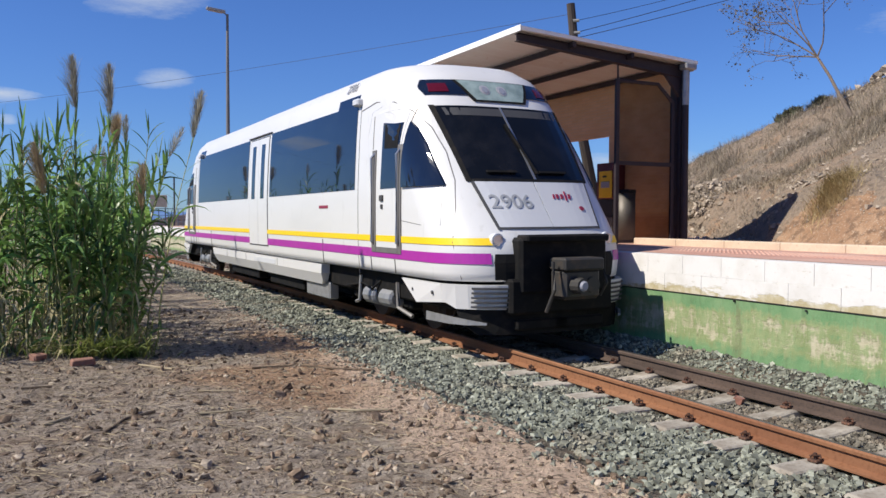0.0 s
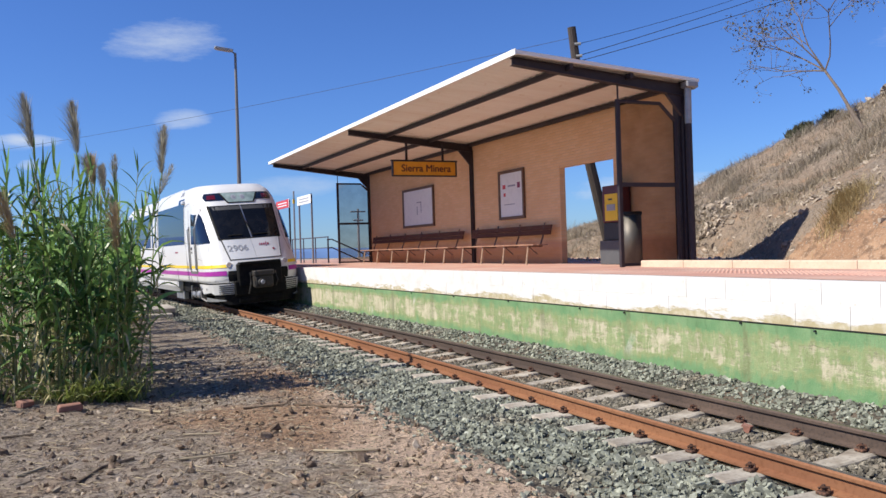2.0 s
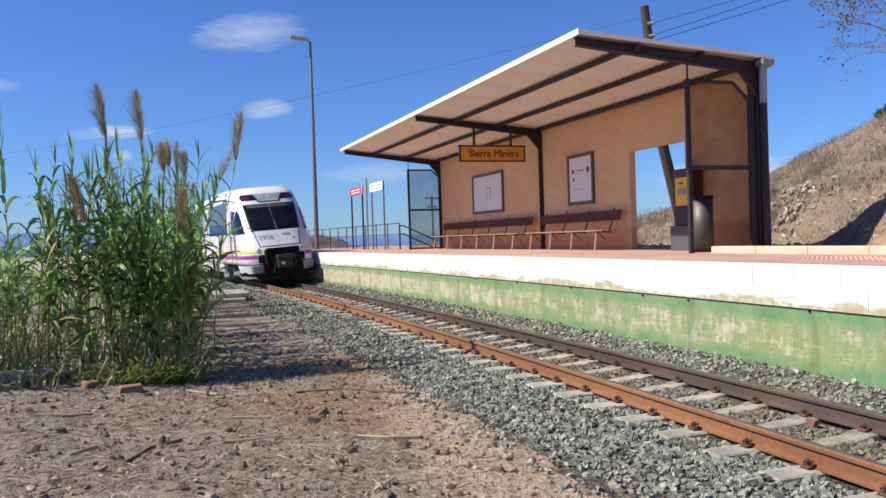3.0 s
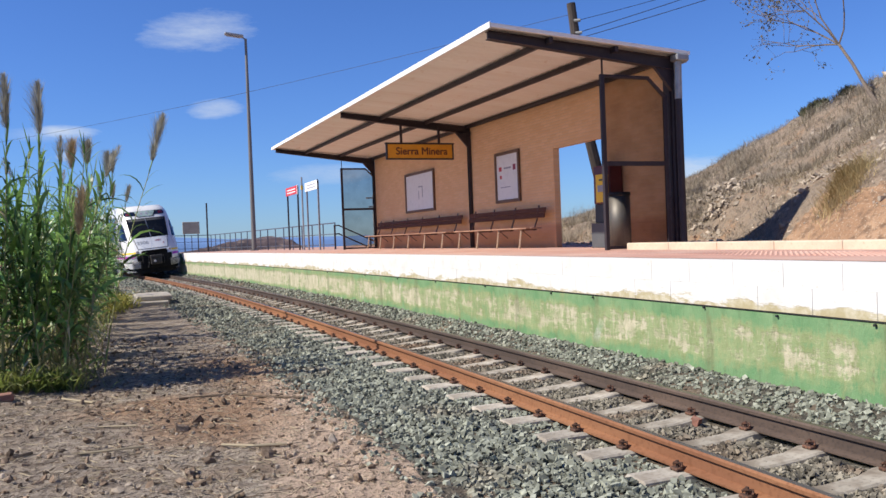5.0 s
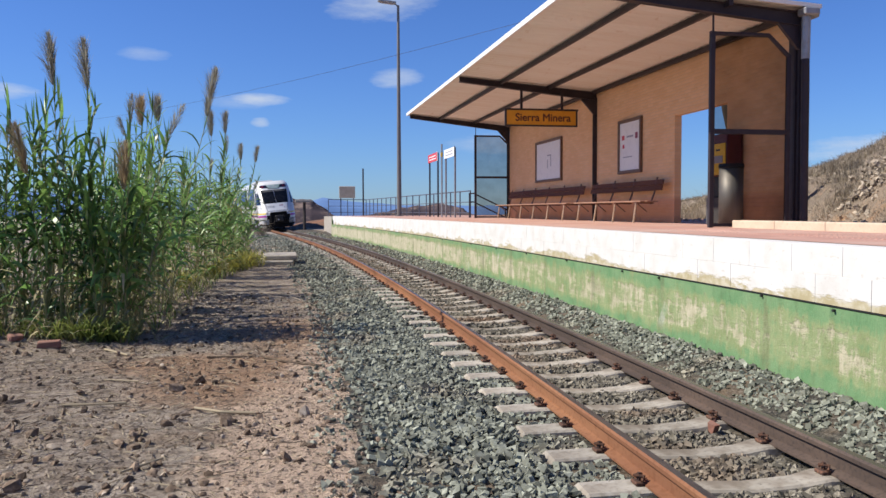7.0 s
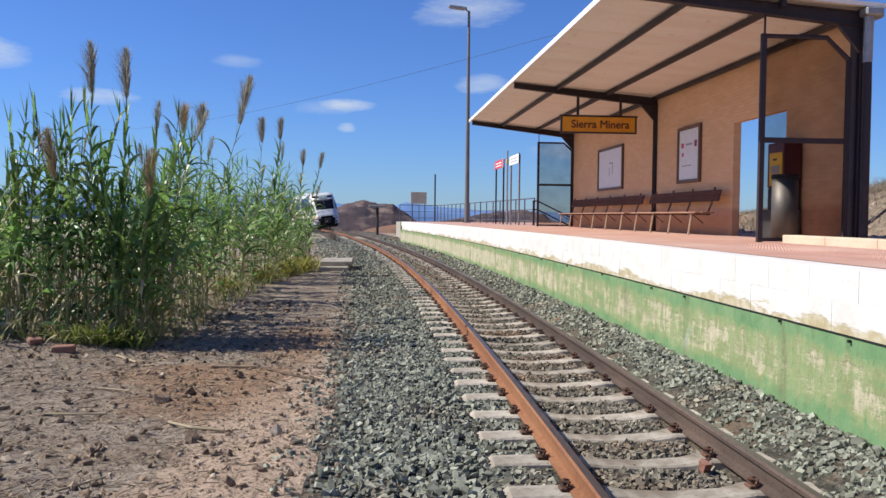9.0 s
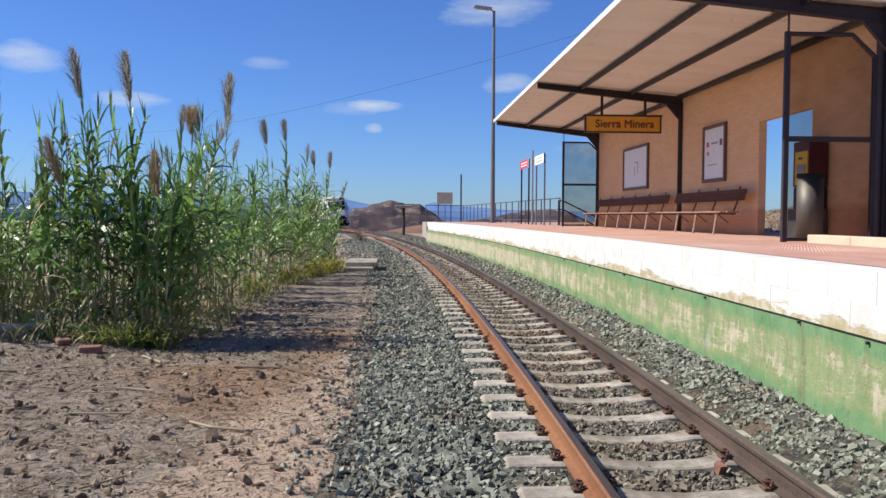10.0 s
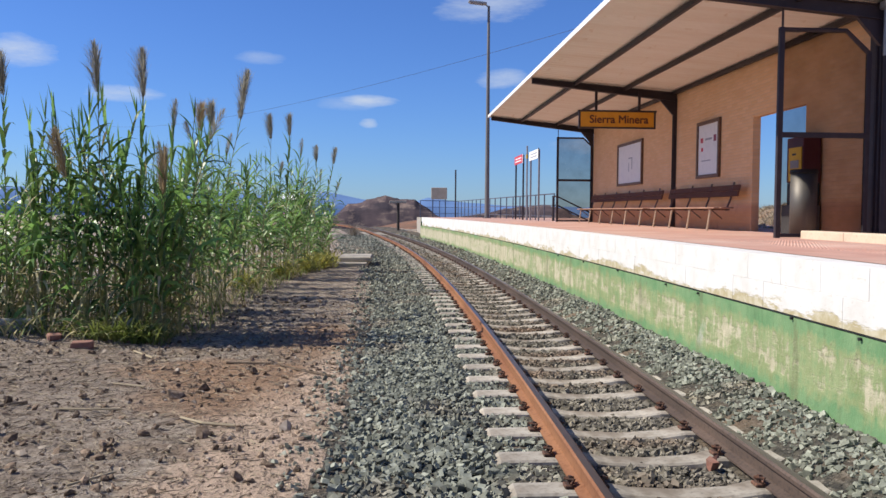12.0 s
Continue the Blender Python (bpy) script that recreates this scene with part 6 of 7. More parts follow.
    bundles = (("canes", stems, "reed_stem", "tan-green canes"), ("leaves", leaves, "reed_leaf", "long arching green leaves"), ("dry_leaves", dry, "reed_dry", "dry straw-coloured lower leaves"), ("undergrowth", low, "reed_low", "low yellowish-green growth"), ("plumes", plumes, "plume", "grey-brown feathery plumes"), ("weeds", tan, "weed", "yellowish weeds at the far foot"))
    for name, st, key, lab in bundles:
        ob = child(name, mesh_from(name, st.v, st.f, M[key]), root, lab)
        tagged(ob, kind="stuff")
    # tall flowering reeds that sway in the wind
    tall = [(-4.95, 9.35, 2.60, 0.60, -0.06, "plume"), (-4.64, 9.6, 2.60, 0.60, 0.0, "plume"), (-3.92, 10.3, 2.48, 0.64, 0.36, "plume"), (-6.05, 9.5, 2.52, 0.50, -0.05, "plume"),
            (-4.35, 9.25, 1.50, 0.55, 0.08, "plume_tan"), (-5.05, 9.15, 1.62, 0.58, -0.18, "plume_tan"), (-4.3, 12.0, 2.55, 0.32, 0.0, "plume"), (-4.5, 11.5, 2.42, 0.38, 0.10, "plume_tan"),
            (-4.0, 16.0, 2.72, 0.48, 0.05, "plume"), (-3.95, 18.0, 2.95, 0.48, 0.12, "plume"), (-3.8, 23.0, 2.70, 0.45, 0.08, "plume"), (-3.75, 24.5, 2.75, 0.50, 0.35, "plume"), (-6.9, 9.6, 2.35, 0.45, 0.0, "plume")]
    for i, (x, y, h, L_, lean, key) in enumerate(tall):
        z = ground_z(x, y) - 0.02
        r = thing("flowering_reed", "tall reed cane with a feathery grey-brown plume", "reed", "tall flowering reeds", pose(x, y, z))
        s, l, d_, pl = Strips(), Strips(), Strips(), Strips()
        tip, d = reed(s, l, d_, (0, 0, 0), h, (lean, 0.02), rng, 0.8)
        s.stem([tip, tip + d * 0.22], 0.006, 0.004)
        plume_strands(pl, tip + d * 0.18, (d + Vector((-0.06, 0, 0))).normalized(), L_ * 1.1, rng, 0.125, 620)
        for name, st, k2 in (("cane", s, "reed_stem"), ("foliage", l, "reed_leaf"), ("plume", pl, key)):
            child(name, mesh_from(name, st.v, st.f, M[k2]), r)["kind"] = "stuff"
        swaying.append((r, (x, y, z), rng.uniform(0.75, 1.15), rng.uniform(-0.12, 0.12)))


build_reeds()


# ---- distance ----
def build_distance():
    def ridge(name, dist, depth, az0, az1, height, mat, label, base=-14.0, n=120):
        verts, faces = [], []
        rows = 22
        for r in range(rows):
            u = r / (rows - 1)
            for k in range(n + 1):
                a = radians(az0 + (az1 - az0) * k / n)
                dd = dist + depth * u
                hgt = height(az0 + (az1 - az0) * k / n) * math.sin(math.pi * min(1.0, 0.02 + u * 0.75)) ** 0.8
                h = base + max(0, hgt - base) * (1 if u > 0 else 0.0)
                gx, gy = a * dist / (dist * 0.012), dd / (dist * 0.012)
                h += dist * 0.0015 * (noise.noise(Vector((gx, gy, 1))) + 0.6 * noise.noise(Vector((gx * 2.3, gy * 2.3, 4))) + 0.4 * noise.noise(Vector((gx * 5, gy * 5, 9)))) * min(1.0, u * 5)
                verts.append((math.sin(a) * dd - 1.6, math.cos(a) * dd, h))
        w = n + 1
        for r in range(rows - 1):
            for k in range(n):
                faces.append((r * w + k, r * w + k + 1, (r + 1) * w + k + 1, (r + 1) * w + k))
        tagged(new(name, mesh_from(name, verts, faces, M[mat], True)), label, "hill", kind="structure")

    def bumps(table, dist):
        def f(a):
            e = float(np.interp(a, [t[0] for t in table], [t[1] for t in table]))
            return 1.4 + dist * math.tan(radians(e + 0.05 * noise.noise(Vector((a * 2.1, dist * 0.01, 0)))))
        return f
    ridge("backdrop_hill", 330, 90, -4.2, 3.6, bumps([(-4.2, -1.2), (-3.6, -0.2), (-2.9, 0.45), (-2.2, 0.5), (-1.4, 0.8), (-0.3, 1.08), (0.6, 0.8), (1.7, 0.8), (2.4, 0.3), (3.0, -0.1), (3.6, -1.0)], 375), "far_hill", "dark reddish-brown rocky hill in the distance", -8)
    ridge("backdrop_hill", 420, 90, 4.5, 13.5, bumps([(4.5, -1.0), (6, -0.3), (8, 0.2), (10.7, 0.45), (12.2, 0.2), (13.5, -1.0)], 465), "far_hill", "low brown hill in the distance", -8)
    ridge("backdrop_mountains", 3400, 500, -75, 60, bumps([(-75, 1.5), (-40, 1.2), (-20, 1.3), (-9, 1.0), (-5.5, 1.2), (-4.4, 1.25), (-3.2, 1.0), (-1, 0.6), (1.5, 0.55), (2.6, 0.9), (4, 0.7), (8, 0.35), (15, 0.3), (25, 0.1), (40, 0.4), (60, 0.8)], 3800), "far_blue", "hazy blue mountains on the horizon", -40, 200)
    # red earth beyond the platform
    verts, faces = [], []
    xs, ys = np.linspace(-12, 12, 40), np.linspace(62, 110, 30)
    for y in ys:
        for x in xs:
            u = x - track_x(float(y))
            h = 0.75 * min(1, max(0, (u - 2.3) / 3)) * min(1, (y - 62) / 5) if u > 0 else 0.25 * min(1, max(0, (-u - 2.6) / 2)) * min(1, (y - 62) / 8)
            verts.append((float(x), float(y), ground_z(float(x), float(y)) - 0.06 + h + 0.08 * noise.noise(Vector((x * 0.6, y * 0.4, 2))) * (h > 0.05)))
    for j in range(29):
        for i in range(39):
            faces.append((j * 40 + i, j * 40 + i + 1, (j + 1) * 40 + i + 1, (j + 1) * 40 + i))
    tagged(new("earth_bank", mesh_from("earth_bank", verts, faces, M["red_soil"], True)), "bare red earth beyond the platform end", "earth bank", kind="structure")


build_distance()


# ---- train ----
TRAIN_S = [(0, 7.14), (0.5, 10.62), (1, 14.34), (1.5, 18.10), (2, 21.5), (2.5, 24.8), (2.7, 26.12), (3.5, 31.5), (4.3, 36.85), (4.5, 38.2), (5, 41.75), (5.5, 45.6), (6, 49.7), (6.5, 54.2), (7, 59.0), (7.5, 64.0), (8.5, 74.2), (9.5, 84.6), (10, 89.8), (11, 100.2), (12, 110.6)]
TRAIN_LEN = 17.7
TZ = [0.77, 0.95, 1.20, 1.36, 1.60, 1.92, 2.25, 2.60, 2.92, 3.14, 3.34, 3.50, 3.60, 3.66]
TF = [-0.06, -0.08, -0.03, 0.08, 0.26, 0.49, 0.73, 1.00, 1.25, 1.43, 1.64, 1.92, 2.30, 3.0]
TW = [1.25, 1.265, 1.27, 1.27, 1.27, 1.265, 1.25, 1.23, 1.205, 1.18, 1.11, 0.98, 0.78, 0.42]
NOSE = 0.9
BEND = 3.2


def nose_y(x, z):
    """Local y of the front surface at x, z."""
    f, w = float(np.interp(z, TZ, TF)), float(np.interp(z, TZ, TW))
    q = min(abs(x) / w, 0.9999) ** BEND
    return f + NOSE * (1 - math.sqrt(1 - q))


def side_x(z):
    return float(np.interp(z, TZ, TW))


def body_x(y, z):
    """Half-width of the car at y, z."""
    y = min(y, TRAIN_LEN - y)
    u = 1 - (y - float(np.interp(z, TZ, TF))) / NOSE
    return side_x(z) * (max(0.0, 1 - u * u) ** (1 / BEND) if u > 0 else 1.0)


def nose_patch(outline, grow=0.008, nx=10, nz=8, thick=0.01):
    """A panel on the nose: outline gives (z, x from, x to) rows; it follows the curved surface, grow metres proud."""
    bm = bmesh.new()
    zs = np.linspace(outline[0][0], outline[-1][0], nz)
    zr = [o[0] for o in outline]
    rows = []
    for z in zs:
        a, b = float(np.interp(z, zr, [o[1] for o in outline])), float(np.interp(z, zr, [o[2] for o in outline]))
        rows.append([bm.verts.new((x, nose_y(x, z) - grow, z + grow * 0.4)) for x in np.linspace(a, b, nx)])
    for a, b in zip(rows, rows[1:]):
        for i in range(nx - 1):
            bm.faces.new((a[i], a[i + 1], b[i + 1], b[i]))
    r = bmesh.ops.extrude_face_region(bm, geom=bm.faces[:])
    for v in r["geom"]:
        if isinstance(v, bmesh.types.BMVert):
            v.co.y += thick + grow
    bmesh.ops.recalc_face_normals(bm, faces=bm.faces[:])
    return bm


def side_panel(y0, y1, z0, z1, grow=0.004, side=-1, shape=None, thick=0.02, cols=2):
    """A panel on the car's side; shape: its own (y, z) corners."""
    pts = shape or [(y0, z0), (y1, z0), (y1, z1), (y0, z1)]
    zs = sorted({p[1] for p in pts})
    levels = []
    for a, b in zip(zs, zs[1:]):
        k = max(1, int((b - a) / 0.09))
        levels += [a + 1e-5 + (b - a - 2e-5) * i / k for i in range(k + 1)]
    bm = bmesh.new()
    rows = []
    for z in levels:
        cut = []
        for (ya, za), (yb, zb) in zip(pts, pts[1:] + pts[:1]):
            if (za - z) * (zb - z) <= 0 and za != zb:
                cut.append(ya + (yb - ya) * (z - za) / (zb - za))
        lo, hi = min(cut), max(cut)
        rows.append([[bm.verts.new((side * (body_x(y, z) + g), y, z)) for y in np.linspace(lo, hi, cols)] for g in (grow, grow - thick)])
    for a, b in zip(rows, rows[1:]):
        for i in range(cols - 1):
            bm.faces.new((a[0][i], a[0][i + 1], b[0][i + 1], b[0][i]))
            bm.faces.new((a[1][i], b[1][i], b[1][i + 1], a[1][i + 1]))
        bm.faces.new((a[0][0], b[0][0], b[1][0], a[1][0]))
        bm.faces.new((a[0][-1], a[1][-1], b[1][-1], b[0][-1]))
    for r in (rows[0], rows[-1]):
        for i in range(cols - 1):
            bm.faces.new((r[0][i], r[0][i + 1], r[1][i + 1], r[1][i]))
    bmesh.ops.recalc_face_normals(bm, faces=bm.faces[:])
    return bm


def hull(z_list, grow=0.0):
    """Rings of the car's outline at the heights given."""
    rings = []
    L = TRAIN_LEN
    for z in z_list:
        f, w = float(np.interp(z, TZ, TF)), float(np.interp(z, TZ, TW))
        ring = []
        for k in range(81):
            q = math.sin(math.pi / 2 * (k - 40) / 40)
            x = w * (1 if q >= 0 else -1) * abs(q) ** 0.72
            u = min(1.0, abs(x) / w) ** BEND
            y = f + NOSE * (1 - math.sqrt(max(0.0, 1 - u)))
            ring.append((x * (1 + grow), y, z))
        back = [(x, L - y, z) for x, y, z in ring[::-1]]
        rings.append(ring + back)
    return rings


def build_train():
    root = thing("railcar", "white diesel railcar with yellow and magenta stripes, leaving the station", "train")
    L = TRAIN_LEN
    zl = [0.77, 0.86, 0.95, 1.08, 1.2, 1.28, 1.36, 1.48, 1.6, 1.7, 1.81, 1.92, 2.03, 2.14, 2.25, 2.36, 2.48, 2.6, 2.7, 2.81, 2.92, 3.02, 3.12, 3.22, 3.28, 3.35, 3.40, 3.44, 3.47, 3.495, 3.51]
    rings = hull(zl)
    verts = [v for r in rings for v in r]
    n = len(rings[0])
    faces = []
    for k in range(len(rings) - 1):
        for i in range(n):
            j = (i + 1) % n
            faces.append((k * n + i, k * n + j, (k + 1) * n + j, (k + 1) * n + i))
    faces.append(tuple((len(rings) - 1) * n + i for i in range(n)))
    faces.append(tuple(range(n))[::-1])
    body = child("body", mesh_from("body", verts, faces, M["train_white"], True), root, "glossy white body shell")
    # stripes wrap round the sides and the corners of the nose as thin bands
    def band(name, z0, z1, key, lab, x0):
        for s in (-1, 1):
            bm = bmesh.new()
            cols = []
            for k in range(17):
                q = x0 + (0.9999 - x0) * (1 - (1 - k / 16) ** 2.2)
                cols.append([(s * (side_x(z) * q + 0.008), nose_y(side_x(z) * q, z) - 0.008 * (1 - k / 16), z) for z in (z0, z1)])
            cols += [[(x, L - y, z) for x, y, z in c] for c in cols[::-1]]
            cols = [[bm.verts.new(c) for c in pair] for pair in cols]
            for a, b in zip(cols, cols[1:]):
                bm.faces.new((a[0], b[0], b[1], a[1]) if s > 0 else (a[0], a[1], b[1], b[0]))
            part(name, bm, M[key], root, lab)
    band("stripe", 1.175, 1.255, "train_yellow", "yellow stripe", 0.64)
    band("stripe", 0.965, 1.085, "train_purple", "magenta stripe", 0.66)
    for end in (0, 1):
        turn = Matrix.Identity(4) if not end else pose(0, L, 0, 0, 0, 180)

        def add(name, bm, key, label="", parent=None, smooth=False):
            ob = part(name, bm, M[key], parent or root, label, smooth)
            if parent is None:
                ob.matrix_basis = turn
            return ob
        add("windscreen", nose_patch([(1.93, -0.80, 0.80), (2.35, -0.86, 0.86), (2.87, -0.90, 0.90)], 0.012, 14, 9), "windscreen", "dark raked windscreen", smooth=False)
        add("windscreen_bar", nose_patch([(1.93, 0.0, 0.03), (2.87, -0.07, -0.045)], 0.018, 2, 6), "brush")
        add("wiper", nose_patch([(1.99, 0.05, 0.075), (2.62, -0.11, -0.095)], 0.045, 2, 5), "black")
        for z0, x0, x1 in ((2.0, 0.10, 0.50), (2.0, -0.60, -0.22)):
            add("wiper", nose_patch([(z0, x0, x1), (z0 + 0.025, x0, x1)], 0.04, 6, 2), "black")
        add("sun_blind", nose_patch([(2.74, -0.80, 0.80), (2.84, -0.82, 0.82)], 0.0135, 12, 2), "seam", "dark blind along the windscreen's top")
        add("windscreen_gasket", nose_patch([(1.90, -0.80, 0.80), (1.932, -0.81, 0.81)], 0.014, 12, 2), "black")
        for s in (-1, 1):
            add("windscreen_gasket", nose_patch([(1.90, s * 0.83 - 0.025, s * 0.83 + 0.025), (2.88, s * 0.915 - 0.025, s * 0.915 + 0.025)], 0.016, 2, 9), "black")
        add("front_panel", nose_patch([(1.37, -0.68, -0.006), (1.90, -0.78, -0.036)], 0.012, 8, 5), "train_grey", "pale grey hatch")
        add("front_panel", nose_patch([(1.37, 0.006, 0.68), (1.90, -0.022, 0.78)], 0.012, 8, 5), "train_grey", "pale grey hatch")
        add("panel_seam", nose_patch([(1.348, -0.70, 0.70), (1.372, -0.70, 0.70)], 0.010, 12, 2), "seam")
        add("panel_seam", nose_patch([(1.34, -0.708, -0.682), (1.92, -0.818, -0.784)], 0.013, 2, 5), "seam")
        add("panel_seam", nose_patch([(1.34, 0.682, 0.702), (1.92, 0.782, 0.806)], 0.013, 2, 5), "seam")
        add("display_surround", nose_patch([(3.02, -0.93, 0.93), (3.13, -0.97, 0.97), (3.24, -0.90, 0.90)], 0.012, 16, 6), "train_glass", "dark band with display and lamps")
        add("destination_display", nose_patch([(2.955, -0.34, 0.34), (3.05, -0.40, 0.40), (3.23, -0.50, 0.50)], 0.022, 8, 5), "display", "pale green destination display")
        for x in (-0.17, 0.08):
            z = 3.10
            for name, r, g, key in (("marker_lamp", 0.07, 0.026, "blank_grey"), ("marker_lens", 0.045, 0.031, "lens")):
                add(name, nose_patch([(z + r * math.cos(a), x - r * math.sin(a), x + r * math.sin(a)) for a in (math.pi * (1 - k / 10) for k in range(11))], g, 8, 12), key)
        add("display_rim", nose_patch([(2.935, -0.38, 0.38), (3.03, -0.44, 0.44), (3.24, -0.55, 0.55)], 0.016, 8, 5), "black")
        add("tail_lamp", nose_patch([(3.06, -0.88, -0.66), (3.18, -0.86, -0.66)], 0.020, 4, 3), "red_lens", "red tail lamp")
        add("tail_lamp", nose_patch([(3.06, 0.66, 0.88), (3.18, 0.66, 0.86)], 0.020, 4, 3), "red_lens", "red tail lamp")
        for s in (-1, 1):
            y = nose_y(0.78, 1.22)
            lamp = add("headlamp", tube([(s * 0.76, y - 0.035, 1.23), (s * 0.76, y + 0.06, 1.23)], 0.06, 14), "lens", "round headlamp")
            part("headlamp_rim", tube([(s * 0.76, y - 0.025, 1.23), (s * 0.76, y + 0.08, 1.23)], 0.078, 14), M["train_grey"], lamp)
        # coupler recess and coupler
        rec = box(-0.60, 0.60, -0.15, 0.35, 0.62, 1.26, 0.04)
        add("lower_recess", box(-0.70, 0.70, -0.12, 0.3, 0.40, 0.80, 0.03), "black")
        add("coupler_hood", box(-0.56, 0.56, -0.24, 0.0, 1.21, 1.29, 0.02), "black")
        add("bumper_panel", nose_patch([(0.78, -0.80, 0.80), (1.0, -0.82, 0.82), (1.07, -0.80, 0.80)], 0.016, 16, 4), "black", "black panel under the headlamps")
        add("coupler_recess", rec, "black", "black recess behind the coupler")
        cp = bmesh.new()
        box(-0.27, 0.27, -0.52, -0.22, 0.90, 1.04, 0.02, cp)
        box(-0.25, 0.25, -0.48, -0.20, 0.58, 0.92, 0.04, cp)
        tube([(-0.09, -0.62, 0.74), (-0.09, -0.42, 0.74)], [0.085, 0.10], 12, cp)
        tube([(0.13, -0.50, 0.74), (0.13, -0.42, 0.74)], 0.09, 12, cp)
        tube([(-0.34, -0.40, 1.0), (-0.36, -0.46, 0.7), (-0.40, -0.36, 0.45)], 0.022, 6, cp)
        tube([(0.34, -0.36, 1.0), (0.38, -0.42, 0.75), (0.34, -0.34, 0.6)], 0.018, 6, cp)
        add("coupler", cp, "coupler_iron", "black automatic coupler")
        add("coupler_face", tube([(-0.09, -0.645, 0.74), (-0.09, -0.60, 0.74)], [0.04, 0.075], 12), "blank_grey")
        # lower skirts with louvres either side of the coupler
        for s in (-1, 1):
            sk = bmesh.new()
            xs = [0.66, 0.80, 0.95, 1.08, 1.17, 1.23, 1.25]
            top, bot = [], []
            for x in xs:
                y = nose_y(x * 0.985, 0.95) - 0.05
                top.append(sk.verts.new((s * x, y, 0.735)))
                bot.append(sk.verts.new((s * (x - 0.03), y + 0.03, 0.46 + (0.06 if x > 1.2 else 0))))
            top.append(sk.verts.new((s * 1.262, 1.56, 0.735)))
            bot.append(sk.verts.new((s * 1.25, 1.16, 0.47)))
            for i in range(len(top) - 1):
                sk.faces.new((top[i], top[i + 1], bot[i + 1], bot[i]))
            r = bmesh.ops.extrude_face_region(sk, geom=sk.faces[:])
            for v in r["geom"]:
                if isinstance(v, bmesh.types.BMVert):
                    v.co.x -= s * 0.05
                    v.co.y += 0.05
            bmesh.ops.recalc_face_normals(sk, faces=sk.faces[:])
            skirt = add("front_skirt", sk, "train_white", "white lower skirt")
            for k in range(5):
                z = 0.49 + k * 0.052
                lv = bmesh.new()
                pts = [(s * x, nose_y(x * 0.985, 0.95) - 0.062 + (0.735 - z) * 0.1, z) for x in (0.66, 0.80, 0.95, 1.05)]
                tube(pts, 0.013, 5, lv)
                part("louvre", lv, M["seam"], skirt)
            for yb in (0.72, 1.25):
                part("bolt", tube([(s * 1.245, yb, 0.62), (s * 1.262, yb, 0.62)], 0.022, 8), M["seam"], skirt)
            add("step_plough", box(s * 0.25 - 0.35, s * 0.25 + 0.35, -0.08, 0.02, 0.22, 0.34, 0.02), "black")
        add("plough", nose_patch([(0.79, -0.5, 0.5), (0.80, -0.5, 0.5)], 0.0, 4, 2), "black")
        ram = bmesh.new()
        tube([(-0.7, 0.12, 0.30), (0, 0.02, 0.30), (0.7, 0.12, 0.30)], 0.045, 8, ram)
        add("lifeguard", ram, "black", "black obstacle deflector bar")
        for s in (-1, 1):
            blade = bmesh.new()
            rows = [[blade.verts.new((s * (x - d), y + d, z + h)) for d, h in ((0, 0), (0, w), (0.02, w), (0.02, 0))] for x, y, z, w in ((1.22, 0.95, 0.28, 0.10), (1.17, 0.45, 0.28, 0.085), (1.08, 0.2, 0.285, 0.06), (0.93, 0.02, 0.295, 0.02))]
            for p, q in zip(rows, rows[1:]):
                for i in range(4):
                    blade.faces.new((p[i], q[i], q[(i + 1) % 4], p[(i + 1) % 4]))
            blade.faces.new(rows[0])
            blade.faces.new(rows[-1][::-1])
            bmesh.ops.recalc_face_normals(blade, faces=blade.faces[:])
            add("snow_blade", blade, "galv", "scuffed grey metal deflector blade")
        # unit number and operator's mark follow the curve of the front hatches
        ob = lettering("unit_number", "2906", 0.27, M["train_number"], root, turn, "grey unit number", bold=0.003)
        for v in ob.data.vertices:
            x, z = -0.43 + v.co.x, 1.655 + v.co.y * 0.82
            v.co = (x, nose_y(x, z) - 0.0205 - v.co.z * 0.35, z + 0.006)
        for x0, w_, z0, z1 in ((0.16, 0.02, 1.695, 1.75), (0.205, 0.035, 1.695, 1.75), (0.27, 0.035, 1.695, 1.75), (0.335, 0.02, 1.67, 1.785), (0.385, 0.035, 1.695, 1.75)):
            add("operator_mark", nose_patch([(z0, x0, x0 + w_), (z1, x0 + 0.01, x0 + w_ + 0.01)], 0.020, 2, 2), "logo_red", "wine-red operator mark")
        add("operator_mark", nose_patch([(1.555, 0.51, 0.55), (1.58, 0.49, 0.57), (1.605, 0.51, 0.55)], 0.020, 3, 5), "logo_red")
        add("apron", nose_patch([(0.20, -0.95, 0.95), (0.32, -1.08, 1.08), (0.52, -1.12, 1.12)], -0.07, 14, 4), "black", "black apron under the skirt")
        # cab side: door, quarter window, handrails on both sides
        for s in (-1, 1):
            door = add("cab_door", side_panel(0, 0, 0, 0, 0.006, s, [(1.60, 1.08), (2.40, 1.08), (2.40, 2.86), (2.0, 2.92), (1.60, 2.80)], 0.02, 4), "train_white", "white cab door")
            part("door_glass", side_panel(0, 0, 0, 0, 0.011, s, [(1.64, 1.86), (2.20, 1.86), (2.17, 2.72), (1.64, 2.68)], 0.02, 4), M["train_glass"], door)
            part("door_vent", side_panel(0, 0, 0, 0, 0.015, s, [(1.68, 2.36), (2.10, 2.38), (2.10, 2.69), (1.68, 2.66)], 0.02, 2), M["black"], door, "open upper half of the door window")
            part("door_handle", box(s * 1.275 - 0.025, s * 1.275 + 0.025, 2.10, 2.20, 1.70, 1.78, 0.008), M["seam"], door)
            part("door_lock", box(s * 1.275 - 0.02, s * 1.275 + 0.02, 2.12, 2.17, 1.60, 1.66, 0.006), M["seam"], door)
